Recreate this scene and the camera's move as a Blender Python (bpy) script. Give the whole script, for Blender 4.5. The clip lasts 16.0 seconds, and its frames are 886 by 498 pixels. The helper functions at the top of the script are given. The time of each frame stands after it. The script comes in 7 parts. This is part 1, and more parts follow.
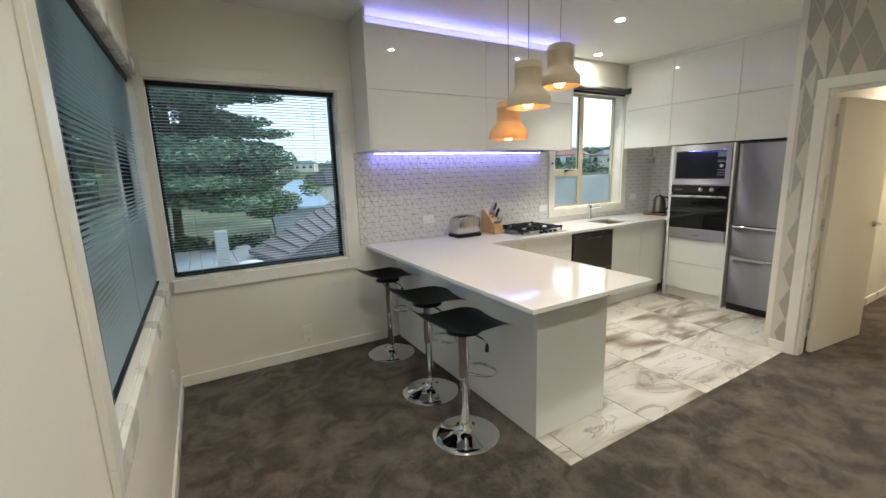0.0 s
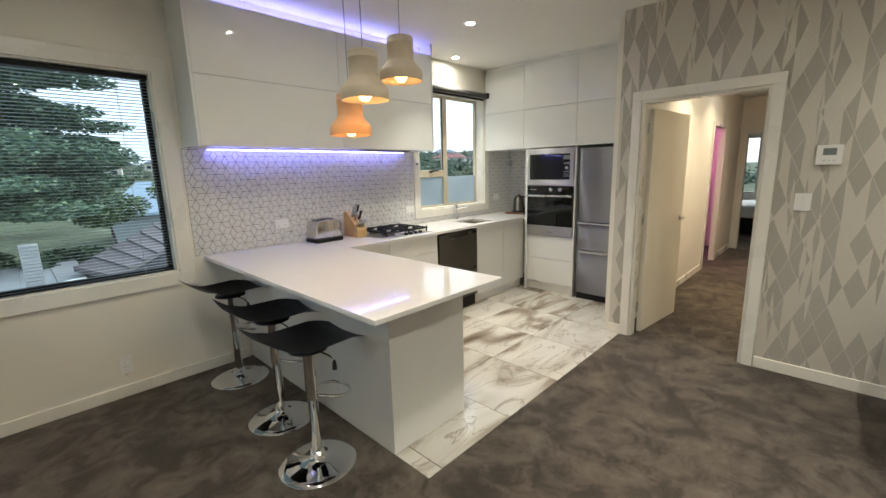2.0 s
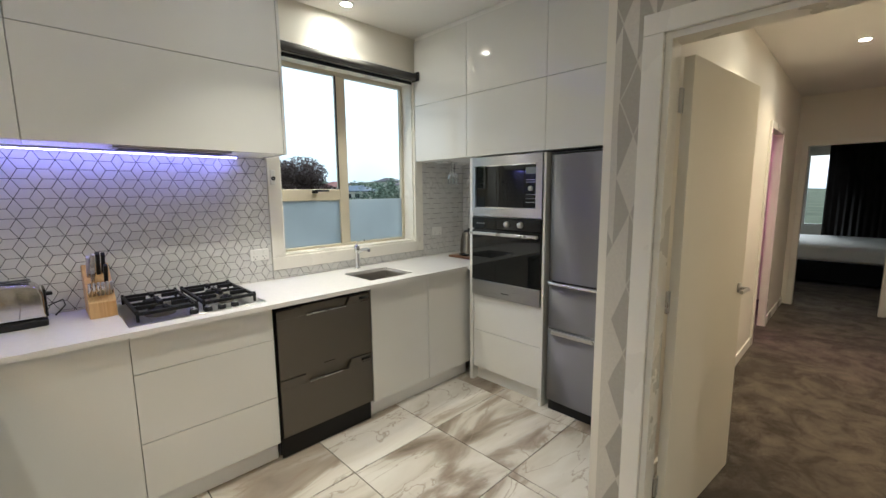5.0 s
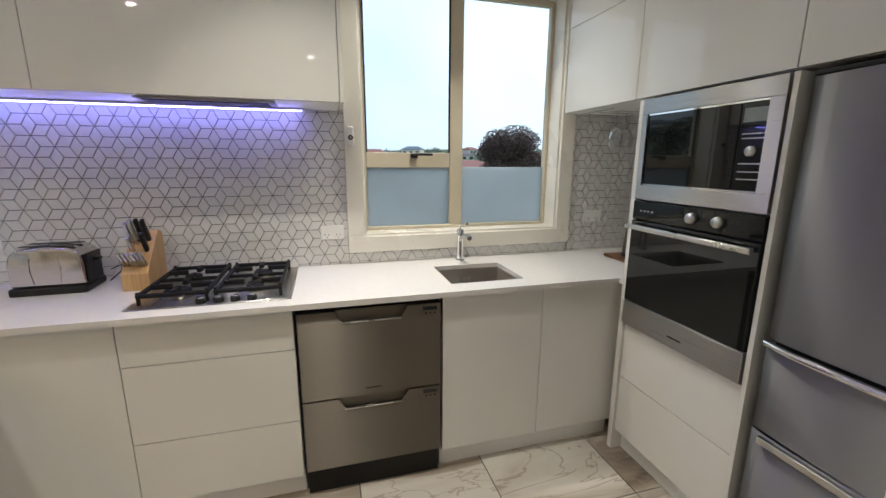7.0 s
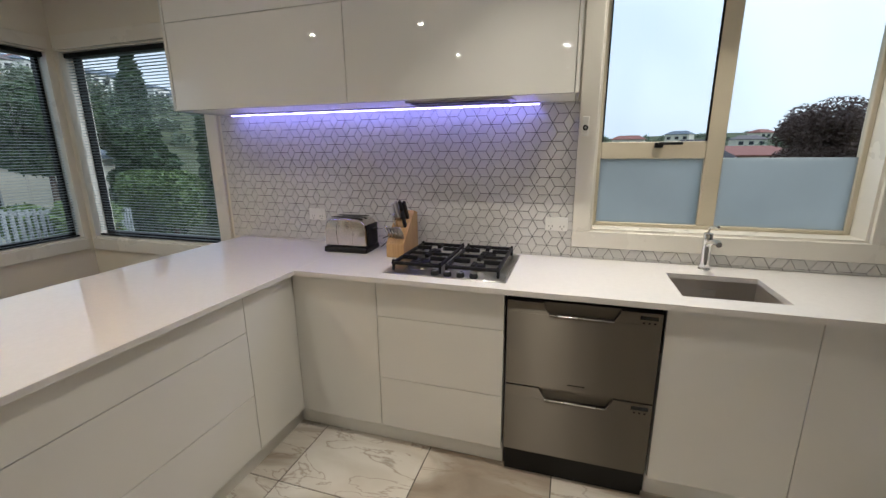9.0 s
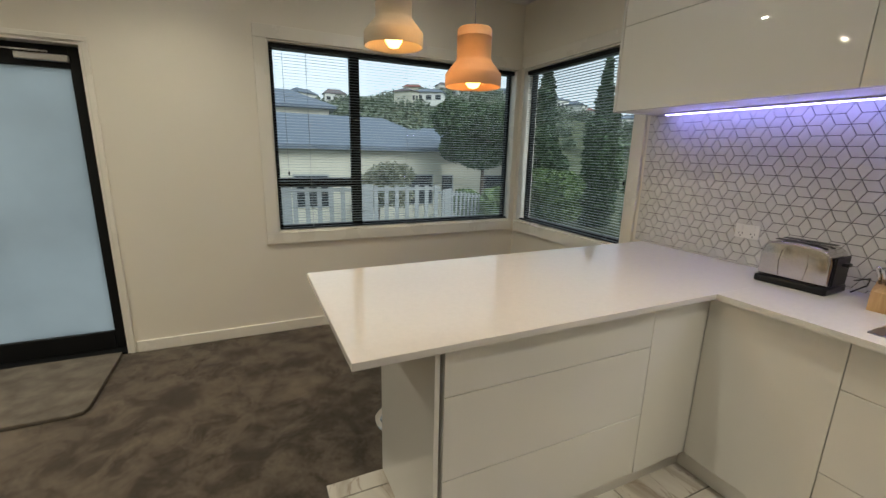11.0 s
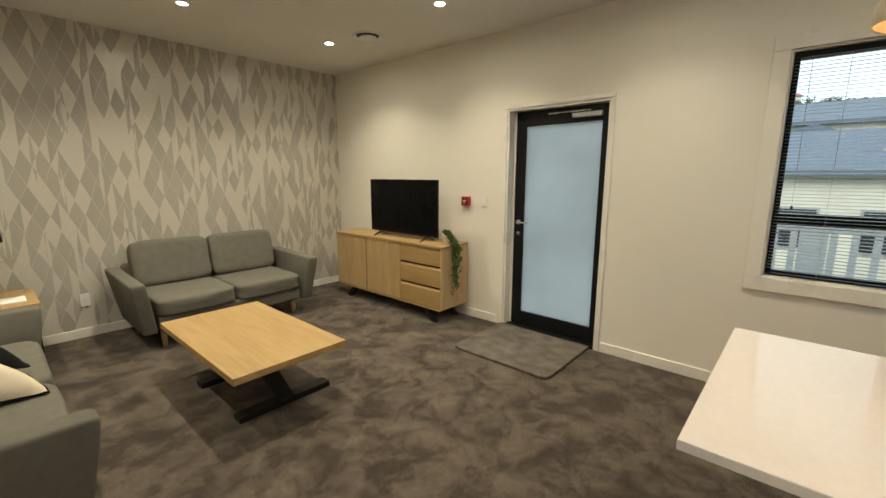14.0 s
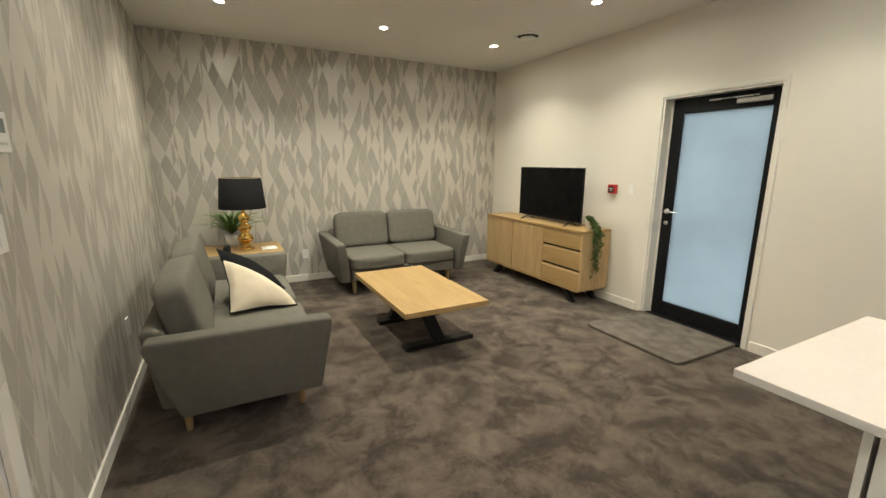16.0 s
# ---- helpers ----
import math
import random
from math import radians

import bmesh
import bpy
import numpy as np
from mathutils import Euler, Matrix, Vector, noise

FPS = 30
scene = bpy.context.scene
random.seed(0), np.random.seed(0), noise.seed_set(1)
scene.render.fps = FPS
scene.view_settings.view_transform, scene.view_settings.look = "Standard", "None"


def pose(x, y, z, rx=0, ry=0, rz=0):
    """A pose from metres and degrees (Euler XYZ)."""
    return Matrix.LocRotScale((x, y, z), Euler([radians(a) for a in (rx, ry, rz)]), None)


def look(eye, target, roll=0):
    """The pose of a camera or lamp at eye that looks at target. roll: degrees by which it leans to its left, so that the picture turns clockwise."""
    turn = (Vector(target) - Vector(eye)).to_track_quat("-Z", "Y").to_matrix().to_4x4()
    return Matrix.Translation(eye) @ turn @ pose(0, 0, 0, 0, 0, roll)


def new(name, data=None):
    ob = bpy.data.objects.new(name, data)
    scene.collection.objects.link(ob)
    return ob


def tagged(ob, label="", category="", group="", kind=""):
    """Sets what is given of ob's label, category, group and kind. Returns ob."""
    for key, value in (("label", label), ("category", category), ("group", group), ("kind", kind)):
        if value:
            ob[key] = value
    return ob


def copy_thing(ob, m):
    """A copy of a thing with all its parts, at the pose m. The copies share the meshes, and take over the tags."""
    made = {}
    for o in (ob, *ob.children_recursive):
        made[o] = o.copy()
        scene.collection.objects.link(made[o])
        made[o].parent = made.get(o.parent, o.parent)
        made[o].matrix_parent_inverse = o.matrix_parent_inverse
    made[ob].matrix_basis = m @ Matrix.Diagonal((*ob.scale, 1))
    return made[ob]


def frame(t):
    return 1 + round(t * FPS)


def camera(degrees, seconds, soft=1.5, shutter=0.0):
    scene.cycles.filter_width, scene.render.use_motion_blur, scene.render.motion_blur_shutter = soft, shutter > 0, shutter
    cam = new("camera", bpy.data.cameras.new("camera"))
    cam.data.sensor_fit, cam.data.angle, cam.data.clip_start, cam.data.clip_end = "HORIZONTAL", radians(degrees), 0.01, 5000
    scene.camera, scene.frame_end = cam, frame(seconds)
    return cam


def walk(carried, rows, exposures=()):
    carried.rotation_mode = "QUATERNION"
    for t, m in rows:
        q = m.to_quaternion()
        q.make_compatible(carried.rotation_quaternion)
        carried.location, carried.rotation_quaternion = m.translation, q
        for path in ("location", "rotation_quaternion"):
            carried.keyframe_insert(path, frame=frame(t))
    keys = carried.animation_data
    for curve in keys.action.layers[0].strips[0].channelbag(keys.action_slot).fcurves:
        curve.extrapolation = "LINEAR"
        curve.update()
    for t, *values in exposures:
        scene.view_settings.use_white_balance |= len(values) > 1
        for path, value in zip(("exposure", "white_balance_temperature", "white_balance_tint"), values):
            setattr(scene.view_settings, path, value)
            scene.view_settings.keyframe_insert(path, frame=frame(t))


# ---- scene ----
cam = camera(94.1, 16.0)
PATH = [
    (0, (-0.031, 0.014, 1.537), (0.957, 1.713, 1.167), -1.8),
    (0.5, (-0.01, -0.029, 1.542), (1.088, 1.594, 1.144), -1.7),
    (1, (0.031, -0.093, 1.538), (1.247, 1.442, 1.133), -1.7),
    (1.5, (0.089, -0.095, 1.538), (1.418, 1.345, 1.135), -1.6),
    (2, (0.243, 0.02, 1.513), (1.658, 1.384, 1.137), -1.4),
    (2.5, (0.446, 0.173, 1.5), (1.927, 1.473, 1.156), -1.2),
    (3, (0.812, 0.253, 1.489), (2.32, 1.531, 1.184), -1.0),
    (3.2, (0.957, 0.28, 1.488), (2.465, 1.566, 1.214), -0.9),
    (5.3, (2.49, 0.82, 1.49), (3.81, 2.295, 1.205), -0.4),
    (5.5, (2.608, 0.87, 1.494), (3.842, 2.415, 1.194), -0.5),
    (6, (2.913, 0.975, 1.476), (3.87, 2.697, 1.132), -0.0),
    (6.5, (3.116, 1.089, 1.468), (3.856, 2.907, 1.083), 0.2),
    (7, (3.295, 1.222, 1.467), (3.829, 3.104, 1.051), 0.3),
    (7.5, (3.484, 1.294, 1.458), (3.746, 3.228, 1.022), 0.2),
    (8, (3.567, 1.315, 1.458), (3.575, 3.263, 1.003), 0.2),
    (8.5, (3.53, 1.286, 1.477), (3.246, 3.21, 1.01), -0.1),
    (9, (3.39, 1.217, 1.483), (2.809, 3.073, 1.016), -0.5),
    (9.5, (3.287, 1.138, 1.484), (2.375, 2.858, 1.024), -0.9),
    (10, (3.26, 1.113, 1.461), (1.988, 2.594, 1.026), -0.7),
    (10.2, (3.207, 1.073, 1.447), (1.835, 2.464, 1.021), -0.0),
    (12.3, (3.026, 1.277, 1.473), (1.098, 0.942, 1.055), -0.3),
    (12.5, (3.0, 1.257, 1.439), (1.092, 0.795, 1.056), -0.2),
    (13, (2.95, 1.345, 1.477), (1.154, 0.546, 1.109), 0.1),
    (13.5, (2.959, 1.459, 1.476), (1.318, 0.373, 1.12), 0.2),
    (14, (3.041, 1.5, 1.472), (1.564, 0.198, 1.119), 0.1),
    (14.5, (3.176, 1.552, 1.47), (1.857, 0.092, 1.108), 0.0),
    (15, (3.275, 1.626, 1.465), (2.106, 0.047, 1.089), 0.0),
    (15.5, (3.293, 1.769, 1.454), (2.265, 0.1, 1.06), 0.2),
    (16, (3.316, 1.904, 1.465), (2.401, 0.173, 1.057), 0.4),
]
EXPOSURES = [
    (0.0, 0.14, 5500, 2), (1.5, 0.14, 5600, 3), (3.0, 0.02, 5650, 3), (6.0, -0.20, 5450, 5), (8.0, -0.38, 5700, 8),
    (9.0, -0.46, 5700, 8), (10.0, -0.52, 5800, 5), (12.5, -0.22, 6300, 3), (14.5, 0.02, 6350, 3), (16.0, 0.24, 5850, 3),
]
walk(cam, [(t, look(eye, target, roll)) for t, eye, target, roll in PATH], EXPOSURES)

# ---- light of the day ----
world = bpy.data.worlds.new("overcast_sky")
scene.world = world
world.use_nodes = True
wn, wl = world.node_tree.nodes, world.node_tree.links
wbg = wn["Background"]
sky = wn.new("ShaderNodeTexSky")
sky.sky_type, sky.sun_disc = 'NISHITA', False
sky.sun_elevation, sky.sun_rotation = radians(34), radians(76)
sky.air_density, sky.dust_density = 1.2, 4.0
wgeo = wn.new("ShaderNodeTexCoord")
wnoise = wn.new("ShaderNodeTexNoise")
wnoise.inputs["Scale"].default_value, wnoise.inputs["Detail"].default_value = 2.2, 5.0
wramp = wn.new("ShaderNodeValToRGB")
wramp.color_ramp.elements[0].position, wramp.color_ramp.elements[0].color = 0.3, (5.2, 5.7, 6.2, 1)
wramp.color_ramp.elements[1].position, wramp.color_ramp.elements[1].color = 0.7, (8.4, 8.8, 9.2, 1)
wmix = wn.new("ShaderNodeMixRGB")
wmix.inputs["Fac"].default_value = 0.82
wl.new(wgeo.outputs["Generated"], wnoise.inputs["Vector"])
wl.new(wnoise.outputs["Fac"], wramp.inputs["Fac"])
wl.new(sky.outputs["Color"], wmix.inputs["Color1"])
wl.new(wramp.outputs["Color"], wmix.inputs["Color2"])
wl.new(wmix.outputs["Color"], wbg.inputs["Color"])
wbg.inputs["Strength"].default_value = 0.225

sun_lamp = new("sun", bpy.data.lights.new("sun", 'SUN'))
sun_lamp.data.energy, sun_lamp.data.angle, sun_lamp.data.color = 2.3, radians(30), (1.0, 0.97, 0.93)
sun_lamp.matrix_basis = look((0, 0, 0), (-6, -1.5, -4.2))

# ---- plan of the rooms, in metres ----
W, N, S, E, T, CEIL = -0.31, 3.50, -3.34, 3.935, 4.675, 2.75
KE = 5.30            # the kitchen's east wall behind the tall units
TH = 0.16            # thickness of the outer walls
BENCH = 0.91
UC_Y = 3.15          # front of the upper cabinets
BASE_Y = 2.89        # front of the base cabinets


# ---- materials ----
def node_material(name):
    m = bpy.data.materials.new(name)
    m.use_nodes = True
    return m, m.node_tree.nodes, m.node_tree.links, m.node_tree.nodes["Principled BSDF"]


def surface(name, color, rough=0.5, metal=0.0, vary=0.08, scale=8.0, bump=0.0, bump_scale=120.0, coat=0.0, spread=0.06, spec=0.5, stretch=(1, 1, 1), random_tone=0.0):
    """A plain surface with two scales of tone, uneven gloss and fine relief."""
    m, n, l, p = node_material(name)
    tc = n.new("ShaderNodeTexCoord")
    mp = n.new("ShaderNodeMapping")
    mp.inputs["Scale"].default_value = stretch
    l.new(tc.outputs["Object"], mp.inputs["Vector"])
    big = n.new("ShaderNodeTexNoise")
    big.inputs["Scale"].default_value, big.inputs["Detail"].default_value = scale, 4
    small = n.new("ShaderNodeTexNoise")
    small.inputs["Scale"].default_value, small.inputs["Detail"].default_value = bump_scale, 3
    l.new(mp.outputs["Vector"], big.inputs["Vector"])
    l.new(mp.outputs["Vector"], small.inputs["Vector"])
    mixed = n.new("ShaderNodeMath")
    mixed.operation = 'MULTIPLY_ADD'
    mixed.inputs[1].default_value = 0.35
    l.new(small.outputs["Fac"], mixed.inputs[0])
    l.new(big.outputs["Fac"], mixed.inputs[2])
    ramp = n.new("ShaderNodeValToRGB")
    ramp.color_ramp.elements[0].position, ramp.color_ramp.elements[1].position = 0.40, 0.95
    ramp.color_ramp.elements[0].color = (*[c * (1 - vary) for c in color], 1)
    ramp.color_ramp.elements[1].color = (*[min(1, c * (1 + vary)) for c in color], 1)
    l.new(mixed.outputs[0], ramp.inputs["Fac"])
    out = ramp.outputs["Color"]
    if random_tone:
        info = n.new("ShaderNodeObjectInfo")
        hsv = n.new("ShaderNodeHueSaturation")
        rng = n.new("ShaderNodeMapRange")
        rng.inputs["To Min"].default_value, rng.inputs["To Max"].default_value = 1 - random_tone, 1 + random_tone
        l.new(info.outputs["Random"], rng.inputs["Value"])
        l.new(rng.outputs["Result"], hsv.inputs["Value"])
        l.new(out, hsv.inputs["Color"])
        out = hsv.outputs["Color"]
    l.new(out, p.inputs["Base Color"])
    rr = n.new("ShaderNodeMapRange")
    rr.inputs["To Min"].default_value, rr.inputs["To Max"].default_value = max(0.01, rough - spread), min(1, rough + spread)
    l.new(big.outputs["Fac"], rr.inputs["Value"])
    l.new(rr.outputs["Result"], p.inputs["Roughness"])
    p.inputs["Metallic"].default_value = metal
    p.inputs["Specular IOR Level"].default_value = spec
    p.inputs["Coat Weight"].default_value = coat
    p.inputs["Coat Roughness"].default_value = 0.03
    if bump:
        b = n.new("ShaderNodeBump")
        b.inputs["Strength"].default_value, b.inputs["Distance"].default_value = bump, 0.002
        l.new(small.outputs["Fac"], b.inputs["Height"])
        l.new(b.outputs["Normal"], p.inputs["Normal"])
    return m


def glow(name, color, strength):
    m, n, l, p = node_material(name)
    p.inputs["Base Color"].default_value = (0.8, 0.8, 0.8, 1)
    p.inputs["Emission Color"].default_value = (*color, 1)
    p.inputs["Emission Strength"].default_value = strength
    return m


def clear_glass(name, tint=(0.93, 0.96, 0.96), gloss=1.0):
    m, n, l, p = node_material(name)
    n.remove(p)
    tr, gl, fr, mx = n.new("ShaderNodeBsdfTransparent"), n.new("ShaderNodeBsdfGlossy"), n.new("ShaderNodeFresnel"), n.new("ShaderNodeMixShader")
    tr.inputs["Color"].default_value = (*tint, 1)
    gl.inputs["Roughness"].default_value = 0.01
    fr.inputs["IOR"].default_value = 1.45
    l.new(fr.outputs["Fac"], mx.inputs["Fac"])
    l.new(tr.outputs["BSDF"], mx.inputs[1])
    l.new(gl.outputs["BSDF"], mx.inputs[2])
    l.new(mx.outputs["Shader"], n["Material Output"].inputs["Surface"])
    return m


def frosted_glass(name, color):
    m, n, l, p = node_material(name)
    n.remove(p)
    tr, gl, mx = n.new("ShaderNodeBsdfTranslucent"), n.new("ShaderNodeBsdfGlossy"), n.new("ShaderNodeMixShader")
    tc, nz, rp = n.new("ShaderNodeTexCoord"), n.new("ShaderNodeTexNoise"), n.new("ShaderNodeValToRGB")
    nz.inputs["Scale"].default_value, nz.inputs["Detail"].default_value = 1.6, 4
    rp.color_ramp.elements[0].position, rp.color_ramp.elements[1].position = 0.3, 0.75
    rp.color_ramp.elements[0].color = (*[c * 0.82 for c in color], 1)
    rp.color_ramp.elements[1].color = (*color, 1)
    l.new(tc.outputs["Object"], nz.inputs["Vector"])
    l.new(nz.outputs["Fac"], rp.inputs["Fac"])
    l.new(rp.outputs["Color"], tr.inputs["Color"])
    gl.inputs["Roughness"].default_value = 0.25
    mx.inputs["Fac"].default_value = 0.06
    l.new(tr.outputs["BSDF"], mx.inputs[1])
    l.new(gl.outputs["BSDF"], mx.inputs[2])
    l.new(mx.outputs["Shader"], n["Material Output"].inputs["Surface"])
    return m


def wood(name, light, dark, along='Y', scale=1.0, rough=0.45):
    """Boards glued side by side, with long grain and a few darker staves."""
    m, n, l, p = node_material(name)
    tc, mp = n.new("ShaderNodeTexCoord"), n.new("ShaderNodeMapping")
    long, wide = 1.2 * scale, 16.0 * scale
    mp.inputs["Scale"].default_value = {'X': (long, wide, wide), 'Y': (wide, long, wide), 'Z': (wide, wide, long)}[along]
    l.new(tc.outputs["Object"], mp.inputs["Vector"])
    grain = n.new("ShaderNodeTexNoise")
    grain.inputs["Scale"].default_value, grain.inputs["Detail"].default_value, grain.inputs["Distortion"].default_value = 2.0, 8, 1.2
    l.new(mp.outputs["Vector"], grain.inputs["Vector"])
    mp2 = n.new("ShaderNodeMapping")
    st = {'X': (1.1, 9, 9), 'Y': (9, 1.1, 9), 'Z': (9, 9, 1.1)}[along]
    mp2.inputs["Scale"].default_value = st
    l.new(tc.outputs["Object"], mp2.inputs["Vector"])
    staves = n.new("ShaderNodeTexVoronoi")
    staves.inputs["Scale"].default_value = 1.0
    l.new(mp2.outputs["Vector"], staves.inputs["Vector"])
    bw = n.new("ShaderNodeRGBToBW")
    l.new(staves.outputs["Color"], bw.inputs["Color"])
    add = n.new("ShaderNodeMath")
    add.operation = 'MULTIPLY_ADD'
    add.inputs[1].default_value = 0.28
    l.new(bw.outputs["Val"], add.inputs[0])
    l.new(grain.outputs["Fac"], add.inputs[2])
    ramp = n.new("ShaderNodeValToRGB")
    ramp.color_ramp.elements[0].position, ramp.color_ramp.elements[1].position = 0.42, 0.85
    ramp.color_ramp.elements[0].color, ramp.color_ramp.elements[1].color = (*dark, 1), (*light, 1)
    l.new(add.outputs[0], ramp.inputs["Fac"])
    l.new(ramp.outputs["Color"], p.inputs["Base Color"])
    p.inputs["Roughness"].default_value = rough
    b = n.new("ShaderNodeBump")
    b.inputs["Strength"].default_value, b.inputs["Distance"].default_value = 0.25, 0.001
    l.new(grain.outputs["Fac"], b.inputs["Height"])
    l.new(b.outputs["Normal"], p.inputs["Normal"])
    return m


def brushed(name, color, rough=0.3, axis='Z', stretch=0.98):
    """Brushed steel: fine streaks along one axis."""
    m, n, l, p = node_material(name)
    tc, mp, nz = n.new("ShaderNodeTexCoord"), n.new("ShaderNodeMapping"), n.new("ShaderNodeTexNoise")
    k = (700, 700, 4) if axis == 'Z' else ((4, 700, 700) if axis == 'X' else (700, 4, 700))
    mp.inputs["Scale"].default_value = k
    nz.inputs["Scale"].default_value, nz.inputs["Detail"].default_value = 1.0, 3
    l.new(tc.outputs["Object"], mp.inputs["Vector"])
    l.new(mp.outputs["Vector"], nz.inputs["Vector"])
    rp = n.new("ShaderNodeMapRange")
    rp.inputs["To Min"].default_value, rp.inputs["To Max"].default_value = rough - 0.03, rough + 0.04
    l.new(nz.outputs["Fac"], rp.inputs["Value"])
    l.new(rp.outputs["Result"], p.inputs["Roughness"])
    cr = n.new("ShaderNodeValToRGB")
    cr.color_ramp.elements[0].color = (*[c * 0.96 for c in color], 1)
    cr.color_ramp.elements[1].color = (*[min(1, c * 1.03) for c in color], 1)
    l.new(nz.outputs["Fac"], cr.inputs["Fac"])
    l.new(cr.outputs["Color"], p.inputs["Base Color"])
    p.inputs["Metallic"].default_value = 1.0
    p.inputs["Anisotropic"].default_value = stretch
    p.inputs["Anisotropic Rotation"].default_value = 0.25
    tan = n.new("ShaderNodeTangent")
    tan.direction_type, tan.axis = 'RADIAL', 'Z'
    l.new(tan.outputs["Tangent"], p.inputs["Tangent"])
    return m


def math_node(n, l, op, a, b=None, c=None):
    x = n.new("ShaderNodeMath")
    x.operation = op
    for k, v in enumerate((a, b, c)):
        if v is None:
            continue
        if isinstance(v, (int, float)):
            x.inputs[k].default_value = v
        else:
            l.new(v, x.inputs[k])
    return x.outputs[0]


def wallpaper_material(name, along):
    """Elongated lozenges: warm grey ground, pearly full lozenges, half lozenges and slivers, thin pale outlines."""
    m, n, l, p = node_material(name)
    tc, sep = n.new("ShaderNodeTexCoord"), n.new("ShaderNodeSeparateXYZ")
    l.new(tc.outputs["Object"], sep.inputs["Vector"])
    wob = n.new("ShaderNodeTexNoise")
    wob.inputs["Scale"].default_value, wob.inputs["Detail"].default_value = 2.6, 1
    l.new(tc.outputs["Object"], wob.inputs["Vector"])
    skew = math_node(n, l, 'MULTIPLY', math_node(n, l, 'SUBTRACT', wob.outputs["Fac"], 0.5), 0.36)

    def lattice(wide, high, seed, drift):
        """A lozenge lattice: place inside the cell, two random numbers of the cell, distance to its edge."""
        u = math_node(n, l, 'ADD', math_node(n, l, 'MULTIPLY', sep.outputs[along], 1 / wide), math_node(n, l, 'MULTIPLY', skew, drift * 0.5))
        v = math_node(n, l, 'ADD', math_node(n, l, 'MULTIPLY', sep.outputs["Z"], 1 / high), math_node(n, l, 'MULTIPLY', skew, drift))
        a, b = math_node(n, l, 'ADD', u, v), math_node(n, l, 'SUBTRACT', u, v)
        ra, rb = math_node(n, l, 'FRACT', a), math_node(n, l, 'FRACT', b)
        comb = n.new("ShaderNodeCombineXYZ")
        l.new(math_node(n, l, 'FLOOR', a), comb.inputs[0])
        l.new(math_node(n, l, 'FLOOR', b), comb.inputs[1])
        comb.inputs[2].default_value = seed
        white = n.new("ShaderNodeTexWhiteNoise")
        white.noise_dimensions = '3D'
        l.new(comb.outputs[0], white.inputs["Vector"])
        rnd_ = n.new("ShaderNodeSeparateColor")
        l.new(white.outputs["Color"], rnd_.inputs["Color"])
        edge = math_node(n, l, 'MINIMUM', math_node(n, l, 'MINIMUM', ra, math_node(n, l, 'SUBTRACT', 1.0, ra)), math_node(n, l, 'MINIMUM', rb, math_node(n, l, 'SUBTRACT', 1.0, rb)))
        return math_node(n, l, 'SUBTRACT', math_node(n, l, 'ADD', ra, rb), 1.0), rnd_.outputs["Red"], rnd_.outputs["Green"], rnd_.outputs["Blue"], edge

    def both(a, b):
        return math_node(n, l, 'MULTIPLY', a, b)

    across, r1, r2, r3, edge = lattice(0.114, 0.280, 3.0, 1.0)
    full = math_node(n, l, 'GREATER_THAN', r1, 0.68)
    split = both(math_node(n, l, 'GREATER_THAN', r1, 0.38), math_node(n, l, 'LESS_THAN', r1, 0.68))
    left = both(math_node(n, l, 'LESS_THAN', across, -0.04), math_node(n, l, 'GREATER_THAN', r2, 0.5))
    right = both(math_node(n, l, 'GREATER_THAN', across, 0.04), math_node(n, l, 'LESS_THAN', r2, 0.5))
    pearl = math_node(n, l, 'MAXIMUM', full, both(split, math_node(n, l, 'MAXIMUM', left, right)))
    _, q1, _, _, _ = lattice(0.034, 0.40, 9.0, 0.6)
    pearl = math_node(n, l, 'ABSOLUTE', math_node(n, l, 'SUBTRACT', pearl, math_node(n, l, 'GREATER_THAN', q1, 0.965)))
    line = math_node(n, l, 'LESS_THAN', edge, 0.024)
    grey = n.new("ShaderNodeValToRGB")
    e = grey.color_ramp.elements
    e[0].color, e[1].color = (0.375, 0.348, 0.300, 1), (0.420, 0.393, 0.343, 1)
    l.new(r3, grey.inputs["Fac"])
    mixp = n.new("ShaderNodeMixRGB")
    mixp.inputs["Color2"].default_value = (0.580, 0.548, 0.480, 1)
    l.new(pearl, mixp.inputs["Fac"])
    l.new(grey.outputs["Color"], mixp.inputs["Color1"])
    mixl = n.new("ShaderNodeMixRGB")
    mixl.inputs["Color2"].default_value = (0.60, 0.57, 0.50, 1)
    l.new(math_node(n, l, 'MULTIPLY', line, 0.6), mixl.inputs["Fac"])
    l.new(mixp.outputs["Color"], mixl.inputs["Color1"])
    fib = n.new("ShaderNodeTexNoise")
    fib.inputs["Scale"].default_value, fib.inputs["Detail"].default_value = 90, 4
    l.new(tc.outputs["Object"], fib.inputs["Vector"])
    hsv = n.new("ShaderNodeHueSaturation")
    fr = n.new("ShaderNodeMapRange")
    fr.inputs["To Min"].default_value, fr.inputs["To Max"].default_value = 0.90, 1.10
    l.new(fib.outputs["Fac"], fr.inputs["Value"])
    l.new(fr.outputs["Result"], hsv.inputs["Value"])
    l.new(mixl.outputs["Color"], hsv.inputs["Color"])
    l.new(hsv.outputs["Color"], p.inputs["Base Color"])
    sheen = math_node(n, l, 'MAXIMUM', pearl, line)
    rg = n.new("ShaderNodeMapRange")
    rg.inputs["To Min"].default_value, rg.inputs["To Max"].default_value = 0.60, 0.33
    l.new(sheen, rg.inputs["Value"])
    l.new(rg.outputs["Result"], p.inputs["Roughness"])
    l.new(math_node(n, l, 'MULTIPLY', sheen, 0.12), p.inputs["Metallic"])
    bp = n.new("ShaderNodeBump")
